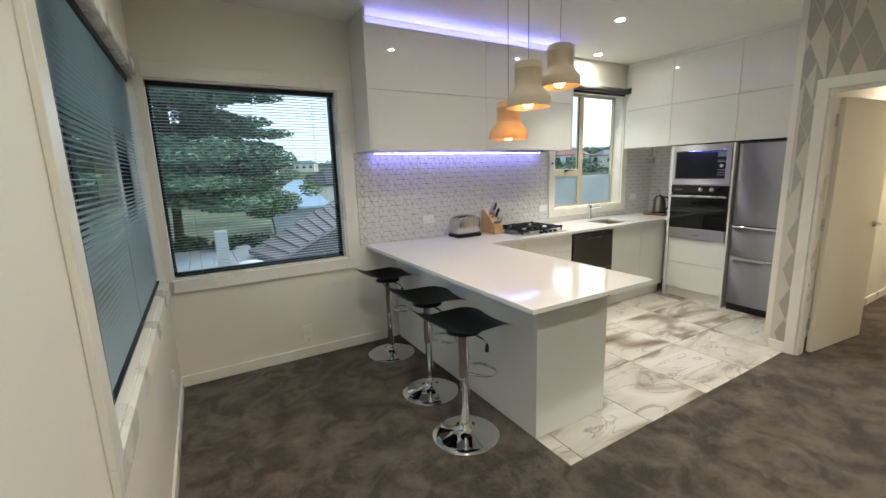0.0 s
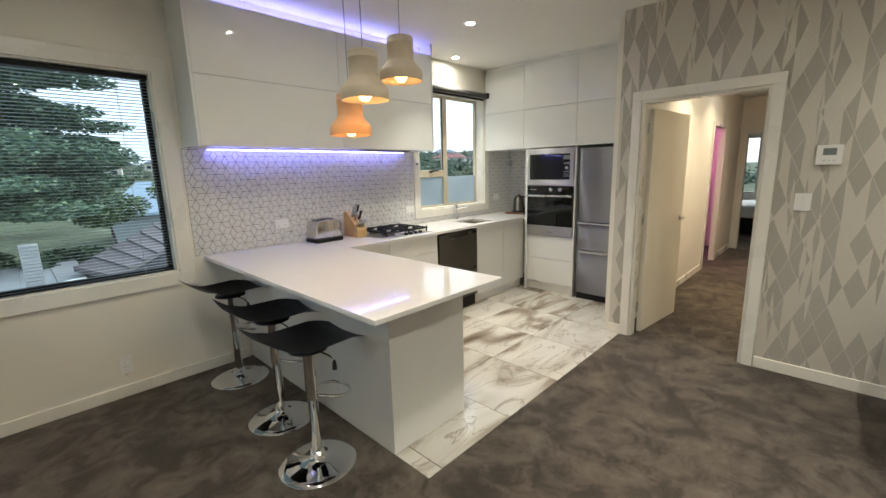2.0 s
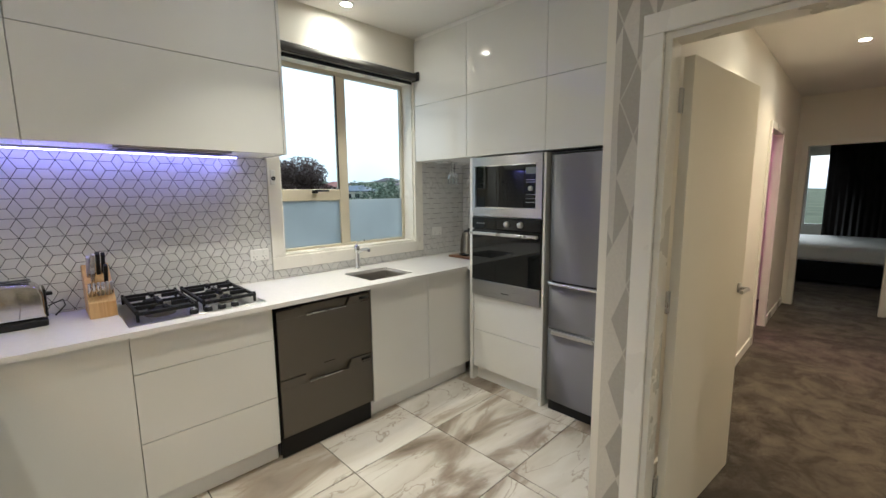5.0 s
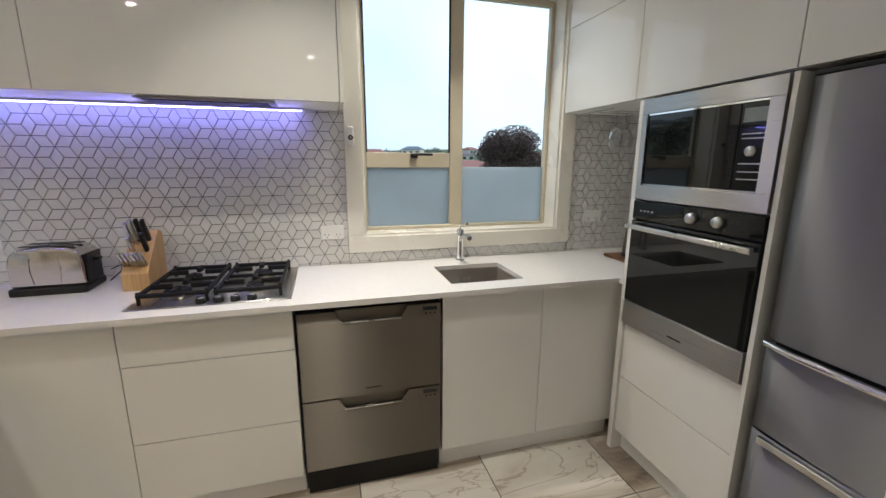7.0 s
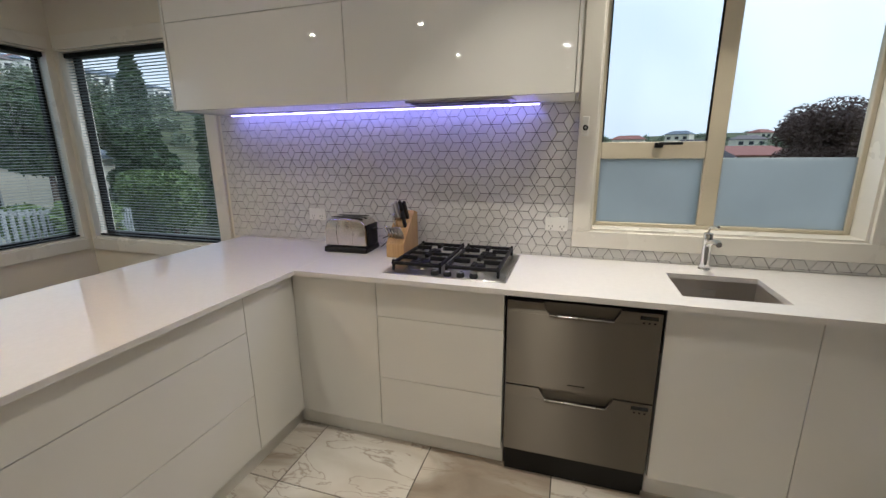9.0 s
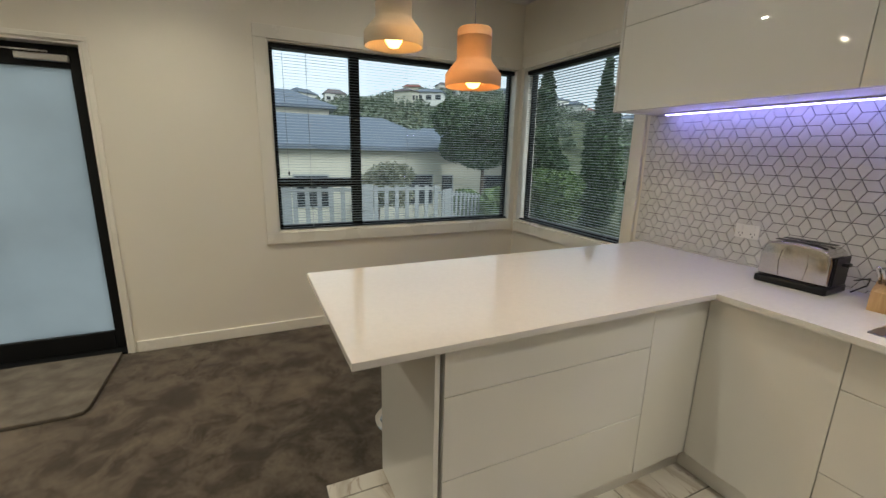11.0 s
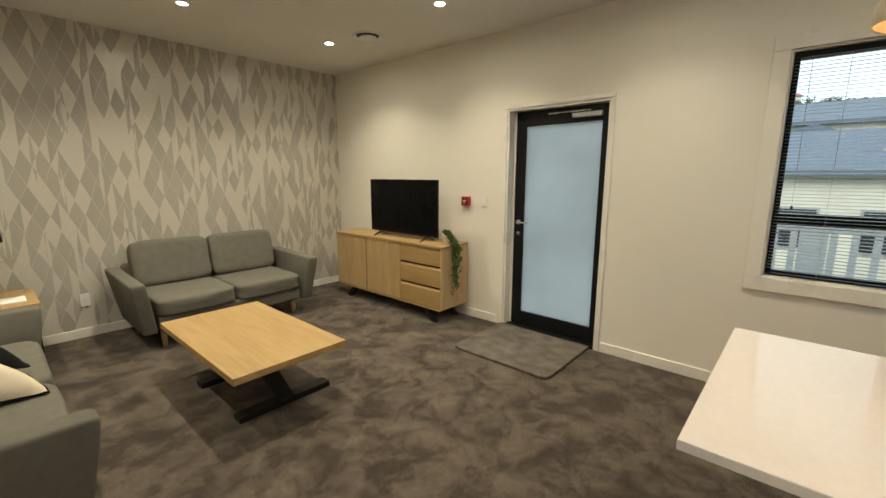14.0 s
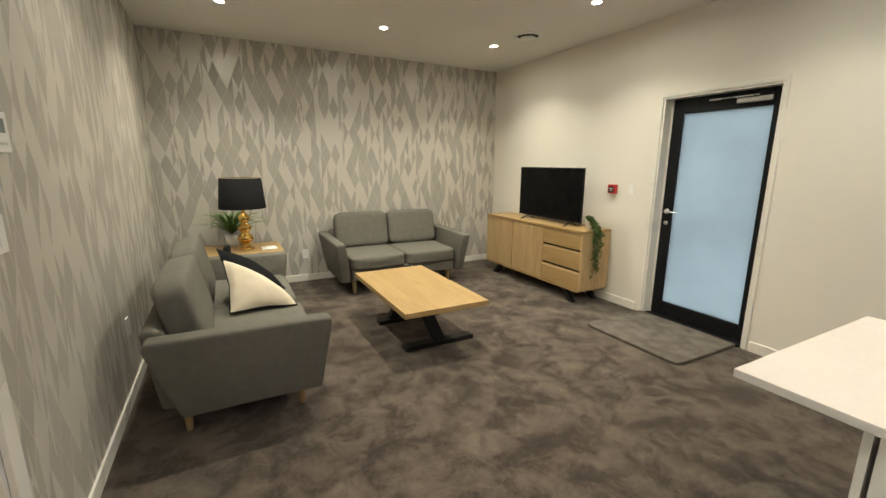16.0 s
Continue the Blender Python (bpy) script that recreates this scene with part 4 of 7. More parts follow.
# upper cabinets with lift-up fronts, extractor slot and two light strips
UX0, UX1, UZ0, UZ1 = 1.185, 3.375, 1.715, 2.645
SEAM = 2.29
for k, (a, c) in enumerate(((UX0, SEAM), (SEAM, UX1))):
    u = thing("wall_cabinet", ((a + c) / 2, 3.33, UZ0), "white gloss handleless wall cabinet with two lift-up fronts", "cabinet", "wall cabinets over the bench")
    part("body", box(a + 0.001, c - 0.001, UC_Y + 0.02, N - 0.002, UZ0 + 0.001, UZ1 - 0.02), CARCASS, u)
    door_panel("lift_up_front", a + G, c - G, UC_Y, UC_Y + 0.018, UZ0, 2.175 - G, u)
    door_panel("lift_up_front", a + G, c - G, UC_Y, UC_Y + 0.018, 2.175 + G, UZ1, u)
part_side = thing("cabinet_side_panel", (UX0 - 0.012, 3.33, UZ0), "white gloss side panel beside the wall cabinets", "panel")
part("panel", box(UX0 - 0.019, UX0 - 0.001, UC_Y - 0.004, N - 0.002, UZ0 - 0.002, CEIL - 0.001, 0.001), LACQUER, part_side)
part_side = thing("cabinet_side_panel", (UX1 + 0.012, 3.33, UZ0), "white gloss side panel beside the wall cabinets", "panel")
part("panel", box(UX1 + 0.001, UX1 + 0.017, UC_Y - 0.004, N - 0.022, UZ0 - 0.002, CEIL - 0.001, 0.001), LACQUER, part_side)
solid("bulkhead", box(UX0, UX1, UC_Y + 0.16, N - 0.002, UZ1 - 0.018, CEIL - 0.001), PAINT, "painted bulkhead behind the upper light strip", "bulkhead")
u = thing("range_hood", (2.85, 3.27, UZ0 - 0.012), "slim dark slot of a built-in range hood", "range hood")
part("frame", box(2.585, 3.105, 3.19, 3.345, UZ0 - 0.010, UZ0 - 0.001, 0.002), STEEL_H, u, "steel frame")
part("filter", box(2.61, 3.08, 3.205, 3.33, UZ0 - 0.0135, UZ0 - 0.0105), BLACK, u, "dark filter panel")
u = thing("under_cabinet_light", (2.25, 3.44, UZ0 - 0.012), "violet-blue light strip under the wall cabinets", "led strip", "violet light strips")
part("profile", box(1.30, 3.21, 3.425, 3.447, UZ0 - 0.010, UZ0 - 0.001), SATIN, u, "aluminium channel")
part("diffuser", box(1.305, 3.205, 3.428, 3.444, UZ0 - 0.014, UZ0 - 0.0105), LED, u, "glowing violet diffuser")
u = thing("cabinet_top_light", (2.28, 3.27, UZ1), "violet-blue light strip on top of the wall cabinets", "led strip", "violet light strips")
part("profile", box(UX0 + 0.01, UX1 - 0.01, 3.255, 3.280, UZ1 - 0.018, UZ1 - 0.008), SATIN, u, "aluminium channel")
part("diffuser", box(UX0 + 0.015, UX1 - 0.015, 3.258, 3.277, UZ1 - 0.0075, UZ1 - 0.002), LED, u, "glowing violet diffuser")

# tall units on the east side
u = thing("oven_tower", (4.98, 2.5, 0), "white gloss tall unit holding oven and microwave", "cabinet")
part("side_panel", box(T - 0.012, KE - 0.01, 2.811, 2.840, 0.0, 1.735, 0.001), LACQUER, u, "white side panel")
part("side_panel", box(T - 0.012, KE - 0.01, 2.184, 2.202, 0.0, 1.735, 0.001), LACQUER, u, "white side panel")
part("body", box(T + 0.03, KE - 0.02, 2.206, 2.808, KICK, 1.735), CARCASS, u)
part("plinth", box(T + 0.05, T + 0.066, 2.206, 2.808, 0, KICK - 0.002), CARCASS, u, "white recessed plinth")
for a, c in ((KICK, 0.415), (0.415, 0.70)):
    part("drawer_front", box(T, T + 0.018, 2.205, 2.808, a + G, c - G, 0.0015), LACQUER, u)

u = thing("oven", (T, 2.5, 0.70), "built-in steel oven with black glass door", "oven")
part("body", box(T + 0.001, T + 0.028, 2.207, 2.807, 0.703, 1.297), BLACK, u)
part("control_panel", box(T - 0.02, T, 2.208, 2.808, 1.215, 1.297, 0.002), BLACKGLASS, u, "black glass control panel")
d = part("oven_door", box(T - 0.022, T, 2.208, 2.808, 0.825, 1.208, 0.003), BLACKGLASS, u, "black glass oven door")
part("lower_rail", box(T - 0.024, T, 2.208, 2.808, 0.706, 0.823, 0.002), STEEL_H, u, "brushed steel lower rail")
part("nameplate", box(T - 0.0255, T - 0.0245, 2.46, 2.53, 0.748, 0.754), BLACK, u, "tiny dark mark")
b = box(T - 0.064, T - 0.044, 2.212, 2.804, 1.172, 1.194, 0.005)
for hy in (2.24, 2.756):
    box(T - 0.046, T - 0.020, hy - 0.01, hy + 0.01, 1.176, 1.190, 0.002, bm=b)
part("handle", b, SATIN, d, "flat steel bar handle")
for hy in (2.37, 2.485):
    part("knob", lathe([(0.022, 0), (0.022, 0.004), (0.018, 0.02), (0, 0.021)], m=pose(0, 0, 0, 0, -90, 0), at=(T - 0.0205, hy, 1.256), steps=20), SATIN, u, "satin metal knob")
for k in range(4):
    part("indicator", box(T - 0.0212, T - 0.0205, 2.755 - 0.022 * k, 2.762 - 0.022 * k, 1.252, 1.258), PLATE, u, "tiny pale mark")

u = thing("microwave", (T, 2.5, 1.30), "built-in microwave in a wide brushed steel trim frame", "microwave")
my0, my1, mz0, mz1 = 2.208, 2.808, 1.305, 1.733
b = box(T - 0.020, T, my0, my1, mz1 - 0.062, mz1, 0.002)
box(T - 0.020, T, my0, my1, mz0, mz0 + 0.062, 0.002, bm=b)
box(T - 0.020, T, my0, my0 + 0.048, mz0 + 0.0625, mz1 - 0.0625, 0.0, bm=b)
box(T - 0.020, T, my1 - 0.030, my1, mz0 + 0.0625, mz1 - 0.0625, 0.0, bm=b)
part("trim_frame", b, STEEL_H, u, "brushed steel frame")
part("window", box(T - 0.012, T, 2.355, my1 - 0.031, mz0 + 0.064, mz1 - 0.064, 0.002), BLACKGLASS, u, "black glass door")
cp = part("control_panel", box(T - 0.012, T, my0 + 0.049, 2.352, mz0 + 0.064, mz1 - 0.064, 0.002), BLACKGLASS, u, "black control panel")
part("edge_strip", box(T - 0.015, T - 0.0125, my0 + 0.049, my1 - 0.031, mz0 + 0.063, mz0 + 0.069), CHROME, u, "bright edge strip")
part("edge_strip", box(T - 0.015, T - 0.0125, my0 + 0.049, my1 - 0.031, mz1 - 0.069, mz1 - 0.063), CHROME, u, "bright edge strip")
part("display", box(T - 0.0135, T - 0.0125, 2.255, 2.340, 1.60, 1.645), LCD, cp, "small display")
part("dial", lathe([(0.017, 0), (0.017, 0.010), (0, 0.011)], m=pose(0, 0, 0, 0, -90, 0), at=(T - 0.0125, 2.298, 1.505), steps=18), SATIN, cp, "satin dial")
for k, z in enumerate((1.56, 1.545, 1.462, 1.435, 1.41)):
    part("button_bar", box(T - 0.0135, T - 0.0125, 2.258, 2.338, z, z + 0.004), SATIN, cp, "thin silver line")

TZ = (1.745, 2.20, 2.715)
for a, c in ((NIB + 0.085, 2.205), (2.205, 2.885), (2.885, 3.474)):
    u = thing("top_cabinet", (4.98, (a + c) / 2, TZ[0]), "white gloss handleless cabinet in the row under the ceiling", "cabinet", "cabinets over the tall units")
    part("body", box(T + 0.02, KE - 0.01, a + 0.001, c - 0.001, TZ[0] + 0.001, TZ[2] - 0.001), CARCASS, u)
    for e, f in zip(TZ, TZ[1:]):
        part("cabinet_door", box(T, T + 0.018, a + G, c - G, e + G, f - G, 0.0015), LACQUER, u)
solid("cornice_strip", box(T + 0.01, T + 0.03, NIB + 0.085, N - 0.03, 2.718, CEIL - 0.001), CARCASS, "white filler strip between cabinets and ceiling", "trim")

# fridge with freezer drawers
u = thing("fridge_freezer", (4.95, 1.83, 0), "grey metallic fridge with two freezer drawers below", "fridge")
FX, fy0, fy1 = T - 0.02, 1.585, 2.152
part("body", box(FX + 0.05, KE - 0.03, fy0 + 0.004, fy1 - 0.004, 0.03, 1.70, 0.004), BLACK, u, "dark grey cabinet sides")
part("foot_panel", box(FX + 0.03, FX + 0.05, fy0 + 0.01, fy1 - 0.01, 0.0, 0.075, 0.003), BLACK, u, "dark foot panel")
def fridge_front(name, z0, z1, label):
    mid, half = (fy0 + fy1) / 2, (fy1 - fy0) / 2
    pts = [(FX + 0.049, fy0)] + [(FX + 0.012 * (q / 8) ** 2 + 0.006 * abs(q / 8) ** 12, mid + half * q / 8) for q in range(-8, 9)] + [(FX + 0.049, fy1)]
    b = prism(pts, z0, z1, 'z', 0.003)
    smooth(b, 30)
    return part(name, b, FRIDGE, u, label)
fd = fridge_front("fridge_door", 0.905, 1.712, "tall upper door, gently bowed")
d1 = fridge_front("freezer_drawer", 0.585, 0.875, "upper freezer drawer")
d2 = fridge_front("freezer_drawer", 0.078, 0.578, "lower freezer drawer")
part("grip_rail", tube([(FX + 0.008, fy0 + 0.004, 0.888), (FX - 0.012, fy0 + 0.10, 0.888), (FX - 0.018, 1.848, 0.888), (FX - 0.012, fy1 - 0.10, 0.888), (FX + 0.008, fy1 - 0.004, 0.888)], 0.012, 10), CHROME, d1, "dark chrome grip rail")
part("grip_rail", prism([(FX - 0.012, fy0 + 0.04), (FX - 0.016, 1.848), (FX - 0.012, fy1 - 0.04), (FX + 0.004, fy1 - 0.04), (FX + 0.001, 1.848), (FX + 0.004, fy0 + 0.04)], 0.548, 0.572, 'z', 0.003), SATIN, d2, "satin grip rail")
part("top_cap", box(FX + 0.01, KE - 0.04, fy0 + 0.004, fy1 - 0.004, 1.714, 1.728, 0.004), BLACK, u, "dark top cap")

# roller blind over the kitchen window
u = thing("roller_blind", (4.03, 3.45, 2.37), "rolled-up dark grey roller blind over the window", "blind")
part("roll", tube([(3.45, 3.447, 2.428), (4.655, 3.447, 2.428)], 0.030, 16), surface("dark_grey_blind_cloth", (0.075, 0.07, 0.066), 0.8, vary=0.15, scale=20, bump=0.4, bump_scale=400), u)
part("bottom_rail", box(3.46, 4.645, 3.470, 3.480, 2.372, 2.398, 0.003), BLACK, u, "dark bottom rail")
for x in (3.437, 4.656):
    part("bracket", box(x, x + 0.012, 3.40, 3.479, 2.395, 2.465, 0.002), BLACK, u)
u = thing("chain_holder", (3.435, 3.478, 1.53), "white blind chain holder with a dark ring", "blind holder")
part("plate", box(3.418, 3.450, 3.470, 3.4795, 1.545, 1.64, 0.004), PLATE, u)
part("ring", lathe([(0.006, 0), (0.013, 0.002), (0.013, 0.008), (0.006, 0.010)], m=pose(0, 0, 0, 90, 0, 0), at=(3.434, 3.4695, 1.585), steps=18), BLACK, u, "dark ring")


# ---- sockets and switches ----
def plate(name, x, y, z, w, h, face, label, category, rockers=2, group="", cord=False):
    """A wall plate with its rockers; face: the way it looks."""
    u = thing(name, (x, y, z), label, category, group)
    turn = {'-y': 0, '+x': 90, '+y': 180, '-x': -90}[face]
    m = pose(x, y, z, 0, 0, turn)
    part("face_plate", moved(box(-w / 2, w / 2, -0.009, 0, -h / 2, h / 2, 0.002), m), PLATE, u)
    for k in range(rockers):
        if w > h:
            cx, cz = (k - (rockers - 1) / 2) * w * 0.5, h * 0.24
        else:
            cx, cz = 0, (k - (rockers - 1) / 2) * h * 0.45
        part("rocker", moved(box(cx - 0.008, cx + 0.008, -0.0125, -0.0092, cz - 0.011, cz + 0.011, 0.001), m), PLATE, u, "small white rocker")
        if name == "power_socket":
            for sx, sz in ((-0.009, -0.004), (0.009, -0.004), (0, -0.018)):
                ox, oz = (cx + sx, -h * 0.10 + sz) if w > h else (sx + (0.0), cz - 0.03 + sz)
                part("slot", moved(box(ox - 0.0015, ox + 0.0015, -0.0098, -0.0091, oz - 0.004, oz + 0.004), m), BLACK, u, "dark slot")
    return u


plate("power_socket", 1.838, N - 0.008, 1.09, 0.118, 0.074, '-y', "white double power socket on the tiled wall", "socket", group="power sockets")
plate("power_socket", 3.320, N - 0.008, 1.09, 0.118, 0.074, '-y', "white double power socket beside the kitchen window", "socket", group="power sockets")
plate("power_socket", 4.93, N - 0.008, 1.13, 0.118, 0.074, '-y', "white double power socket in the tiled recess", "socket", group="power sockets")
plate("power_socket", 0.628, N, 0.225, 0.074, 0.118, '-y', "white upright power socket above the skirting", "socket", group="power sockets")
plate("power_socket", W, 2.95, 0.30, 0.074, 0.118, '+x', "white upright power socket below the window", "socket", group="power sockets")
plate("power_socket", 2.485, S, 0.345, 0.074, 0.118, '+y', "white upright power socket on the papered wall", "socket", group="power sockets")
plate("power_socket", E, -1.19, 0.44, 0.074, 0.118, '-x', "white upright power socket behind the sofa", "socket", group="power sockets")
plate("light_switch", E, 0.198, 1.244, 0.088, 0.117, '-x', "white light switch plate with two rockers", "switch")
plate("light_switch", W, -0.905, 1.215, 0.06, 0.10, '+x', "white switch plate beside the entry door", "switch", rockers=1)
u = thing("thermostat", (E, 0.099, 1.55), "white wall thermostat with a grey display", "thermostat")
part("case", box(E - 0.024, E, 0.036, 0.163, 1.487, 1.613, 0.004), PLATE, u)
part("display", box(E - 0.0255, E - 0.0245, 0.066, 0.131, 1.548, 1.592), LCD, u, "grey display")
for k in range(3):
    part("button", box(E - 0.026, E - 0.0245, 0.068 + 0.024 * k, 0.080 + 0.024 * k, 1.511, 1.519, 0.0005), SATIN, u, "small button")
u = thing("fire_alarm_call_point", (W, -1.122, 1.213), "red manual fire alarm call point on the wall", "fire alarm")
part("case", box(W, W + 0.045, -1.168, -1.076, 1.165, 1.258, 0.005), RED, u)
part("face", box(W + 0.0455, W + 0.048, -1.152, -1.092, 1.178, 1.238, 0.001), BLACK, u, "dark break-glass face")
part("label_bar", box(W + 0.0485, W + 0.0495, -1.145, -1.099, 1.212, 1.222), PLATE, u, "white bar of writing")
part("label_bar", box(W + 0.0485, W + 0.0495, -1.135, -1.109, 1.192, 1.203), PLATE, u, "white bar of writing")

# ---- the hall and the bedroom beyond ----
HY0, HY1, HX1 = 0.30, 1.385, 9.15
setting("hall_floor", box(E + 0.1, HX1 + 0.1, HY0, HY1, -0.10, -0.001), CARPET, "brown-grey carpet running down the hall", "floor")
PK = (7.10, 7.82, 0.0, 2.03)
setting("wall_hall_north", wall('y', HY1, 0.055, E + 0.101, HX1 + 0.1, 0, CEIL, [PK]), PAINT, "warm white hall wall with a narrow doorway", "wall")
setting("wall_hall_south", wall('y', HY0 - 0.06, 0.06, E + 0.101, HX1 + 0.1, 0, CEIL), PAINT, "warm white hall wall", "wall")
FDR = (0.50, 1.27, 0.0, 2.0)
setting("wall_hall_end", wall('x', HX1, 0.10, HY0 - 1.2, HY1 + 1.3, 0, CEIL, [FDR]), PAINT, "warm white wall at the end of the hall with a doorway", "wall")
setting("hall_ceiling", box(E + 0.1, HX1, HY0 - 0.06, HY1 + 0.05, CEIL - 0.15, CEIL - 0.05), CEILING, "white hall ceiling", "ceiling")
b = surround('y', HY1, -1, PK[0], PK[1], 0, PK[3], 0.06, sill=False)
setting("trim_hall_doorway", b, TRIM, "white painted architrave in the hall", "trim")
setting("trim_hall_end", surround('x', HX1, -1, FDR[0], FDR[1], 0, FDR[3], 0.06, sill=False), TRIM, "white painted architrave at the hall's end", "trim")
setting("baseboard_hall", box(E + 0.12, PK[0] - 0.065, HY1 - 0.014, HY1 - 0.0005, 0, 0.085, 0.003), TRIM, "white painted skirting board in the hall", "skirting")
setting("baseboard_hall", box(PK[1] + 0.065, HX1, HY1 - 0.014, HY1 - 0.0005, 0, 0.085, 0.003), TRIM, "white painted skirting board in the hall", "skirting")
downlight(5.6, 0.84, CEIL - 0.15, 15, tone=(1.0, 0.74, 0.45))
downlight(6.9, 0.84, CEIL - 0.15, 10, tone=(1.0, 0.74, 0.45))
# the small room behind the pink-lit doorway
PINKW = surface("pale_room_wall", (0.72, 0.62, 0.66), 0.6, vary=0.03, scale=2)
b = wall('y', HY1 + 1.25, 0.06, 6.9, HX1, 0, CEIL - 0.05)
join(b, wall('x', 6.9, 0.06, HY1 + 0.056, HY1 + 1.25, 0, CEIL - 0.05))
setting("wall_small_room", b, PINKW, "plain pale wall of a small side room", "wall")
setting("small_room_floor", box(6.9, HX1, HY1, HY1 + 1.25, -0.1, -0.002), CARPET, "carpet in the small side room", "floor")
setting("small_room_ceiling", box(6.9, HX1, HY1 + 0.05, HY1 + 1.31, CEIL - 0.049, CEIL + 0.03), CEILING, "white ceiling of the small side room", "ceiling")
u = thing("pink_light_strip", (8.0, HY1 + 1.2, 2.2), "pink glowing light strip in the side room", "led strip")
part("diffuser", box(7.3, 8.8, HY1 + 1.22, HY1 + 1.245, 2.2, 2.22), glow("pink_led_strip", (1.0, 0.30, 0.58), 60), u)
# bedroom
BX1 = 13.0
setting("bedroom_floor", box(HX1 + 0.1, BX1, -1.2, 2.9, -0.1, -0.001), CARPET, "brown-grey carpet in the bedroom", "floor")
setting("wall_bedroom_far", wall('x', BX1, 0.1, -1.3, 3.0, 0, CEIL, [(0.95, 2.3, 0.75, 2.15)]), PAINT, "painted bedroom wall with a window", "wall")
b = wall('y', -1.26, 0.06, HX1, BX1, 0, CEIL)
join(b, wall('y', 2.9, 0.06, HX1, BX1, 0, CEIL))
setting("wall_bedroom_sides", b, PAINT, "painted bedroom side walls", "wall")
setting("bedroom_ceiling", box(HX1, BX1 + 0.1, -1.3, 3.0, CEIL, CEIL + 0.1), CEILING, "white bedroom ceiling", "ceiling")
win = thing("window_4", (BX1 + 0.05, 1.6, 0.75), "white framed bedroom window", "window", kind="structure")
bars(win, 'x', BX1 + 0.05, 0.05, [(0.95, 1.0, 0.75, 2.15), (2.25, 2.3, 0.75, 2.15), (1.0, 2.25, 2.1, 2.15), (1.0, 2.25, 0.75, 0.8), (1.52, 1.57, 0.8, 2.1)], TRIM)
u = thing("curtain", (BX1 - 0.08, 0.75, 0.3), "dark brown pleated curtain beside the bedroom window", "curtain")
b = bmesh.new()
cv = []
for k in range(61):
    y = 0.30 + 0.95 * k / 60
    x = BX1 - 0.10 + 0.035 * math.sin(k * 1.05) + 0.01 * math.sin(k * 2.7)
    cv.append((b.verts.new((x, y, 0.32)), b.verts.new((x, y, 2.3))))
for p, q in zip(cv, cv[1:]):
    b.faces.new((p[0], q[0], q[1], p[1]))
bmesh.ops.solidify(b, geom=b.faces[:], thickness=0.004)
smooth(b, 80)
part("drape", b, surface("dark_brown_curtain_cloth", (0.035, 0.028, 0.024), 0.9, vary=0.2, scale=14, bump=0.3), u)
part("rail", tube([(BX1 - 0.10, -0.2, 2.32), (BX1 - 0.10, 2.5, 2.32)], 0.014, 8), BLACKSTEEL, u, "dark curtain rail")
u = thing("bed", (11.9, 1.0, 0), "made bed with white cover on a dark base", "bed")
part("base", box(10.85, 12.80, 0.25, 1.80, 0.06, 0.36, 0.01), BLACKCLOTH, u, "dark bed base")
part("mattress", cushion(11.82, 1.02, 0.49, 1.98, 1.58, 0.27, power=9), PAPERW, u, "white cover")
for bx, by in ((10.95, 0.33), (10.95, 1.72), (12.7, 0.33), (12.7, 1.72)):
    part("bed_leg", box(bx - 0.03, bx + 0.03, by - 0.03, by + 0.03, 0, 0.06), BLACK, u)


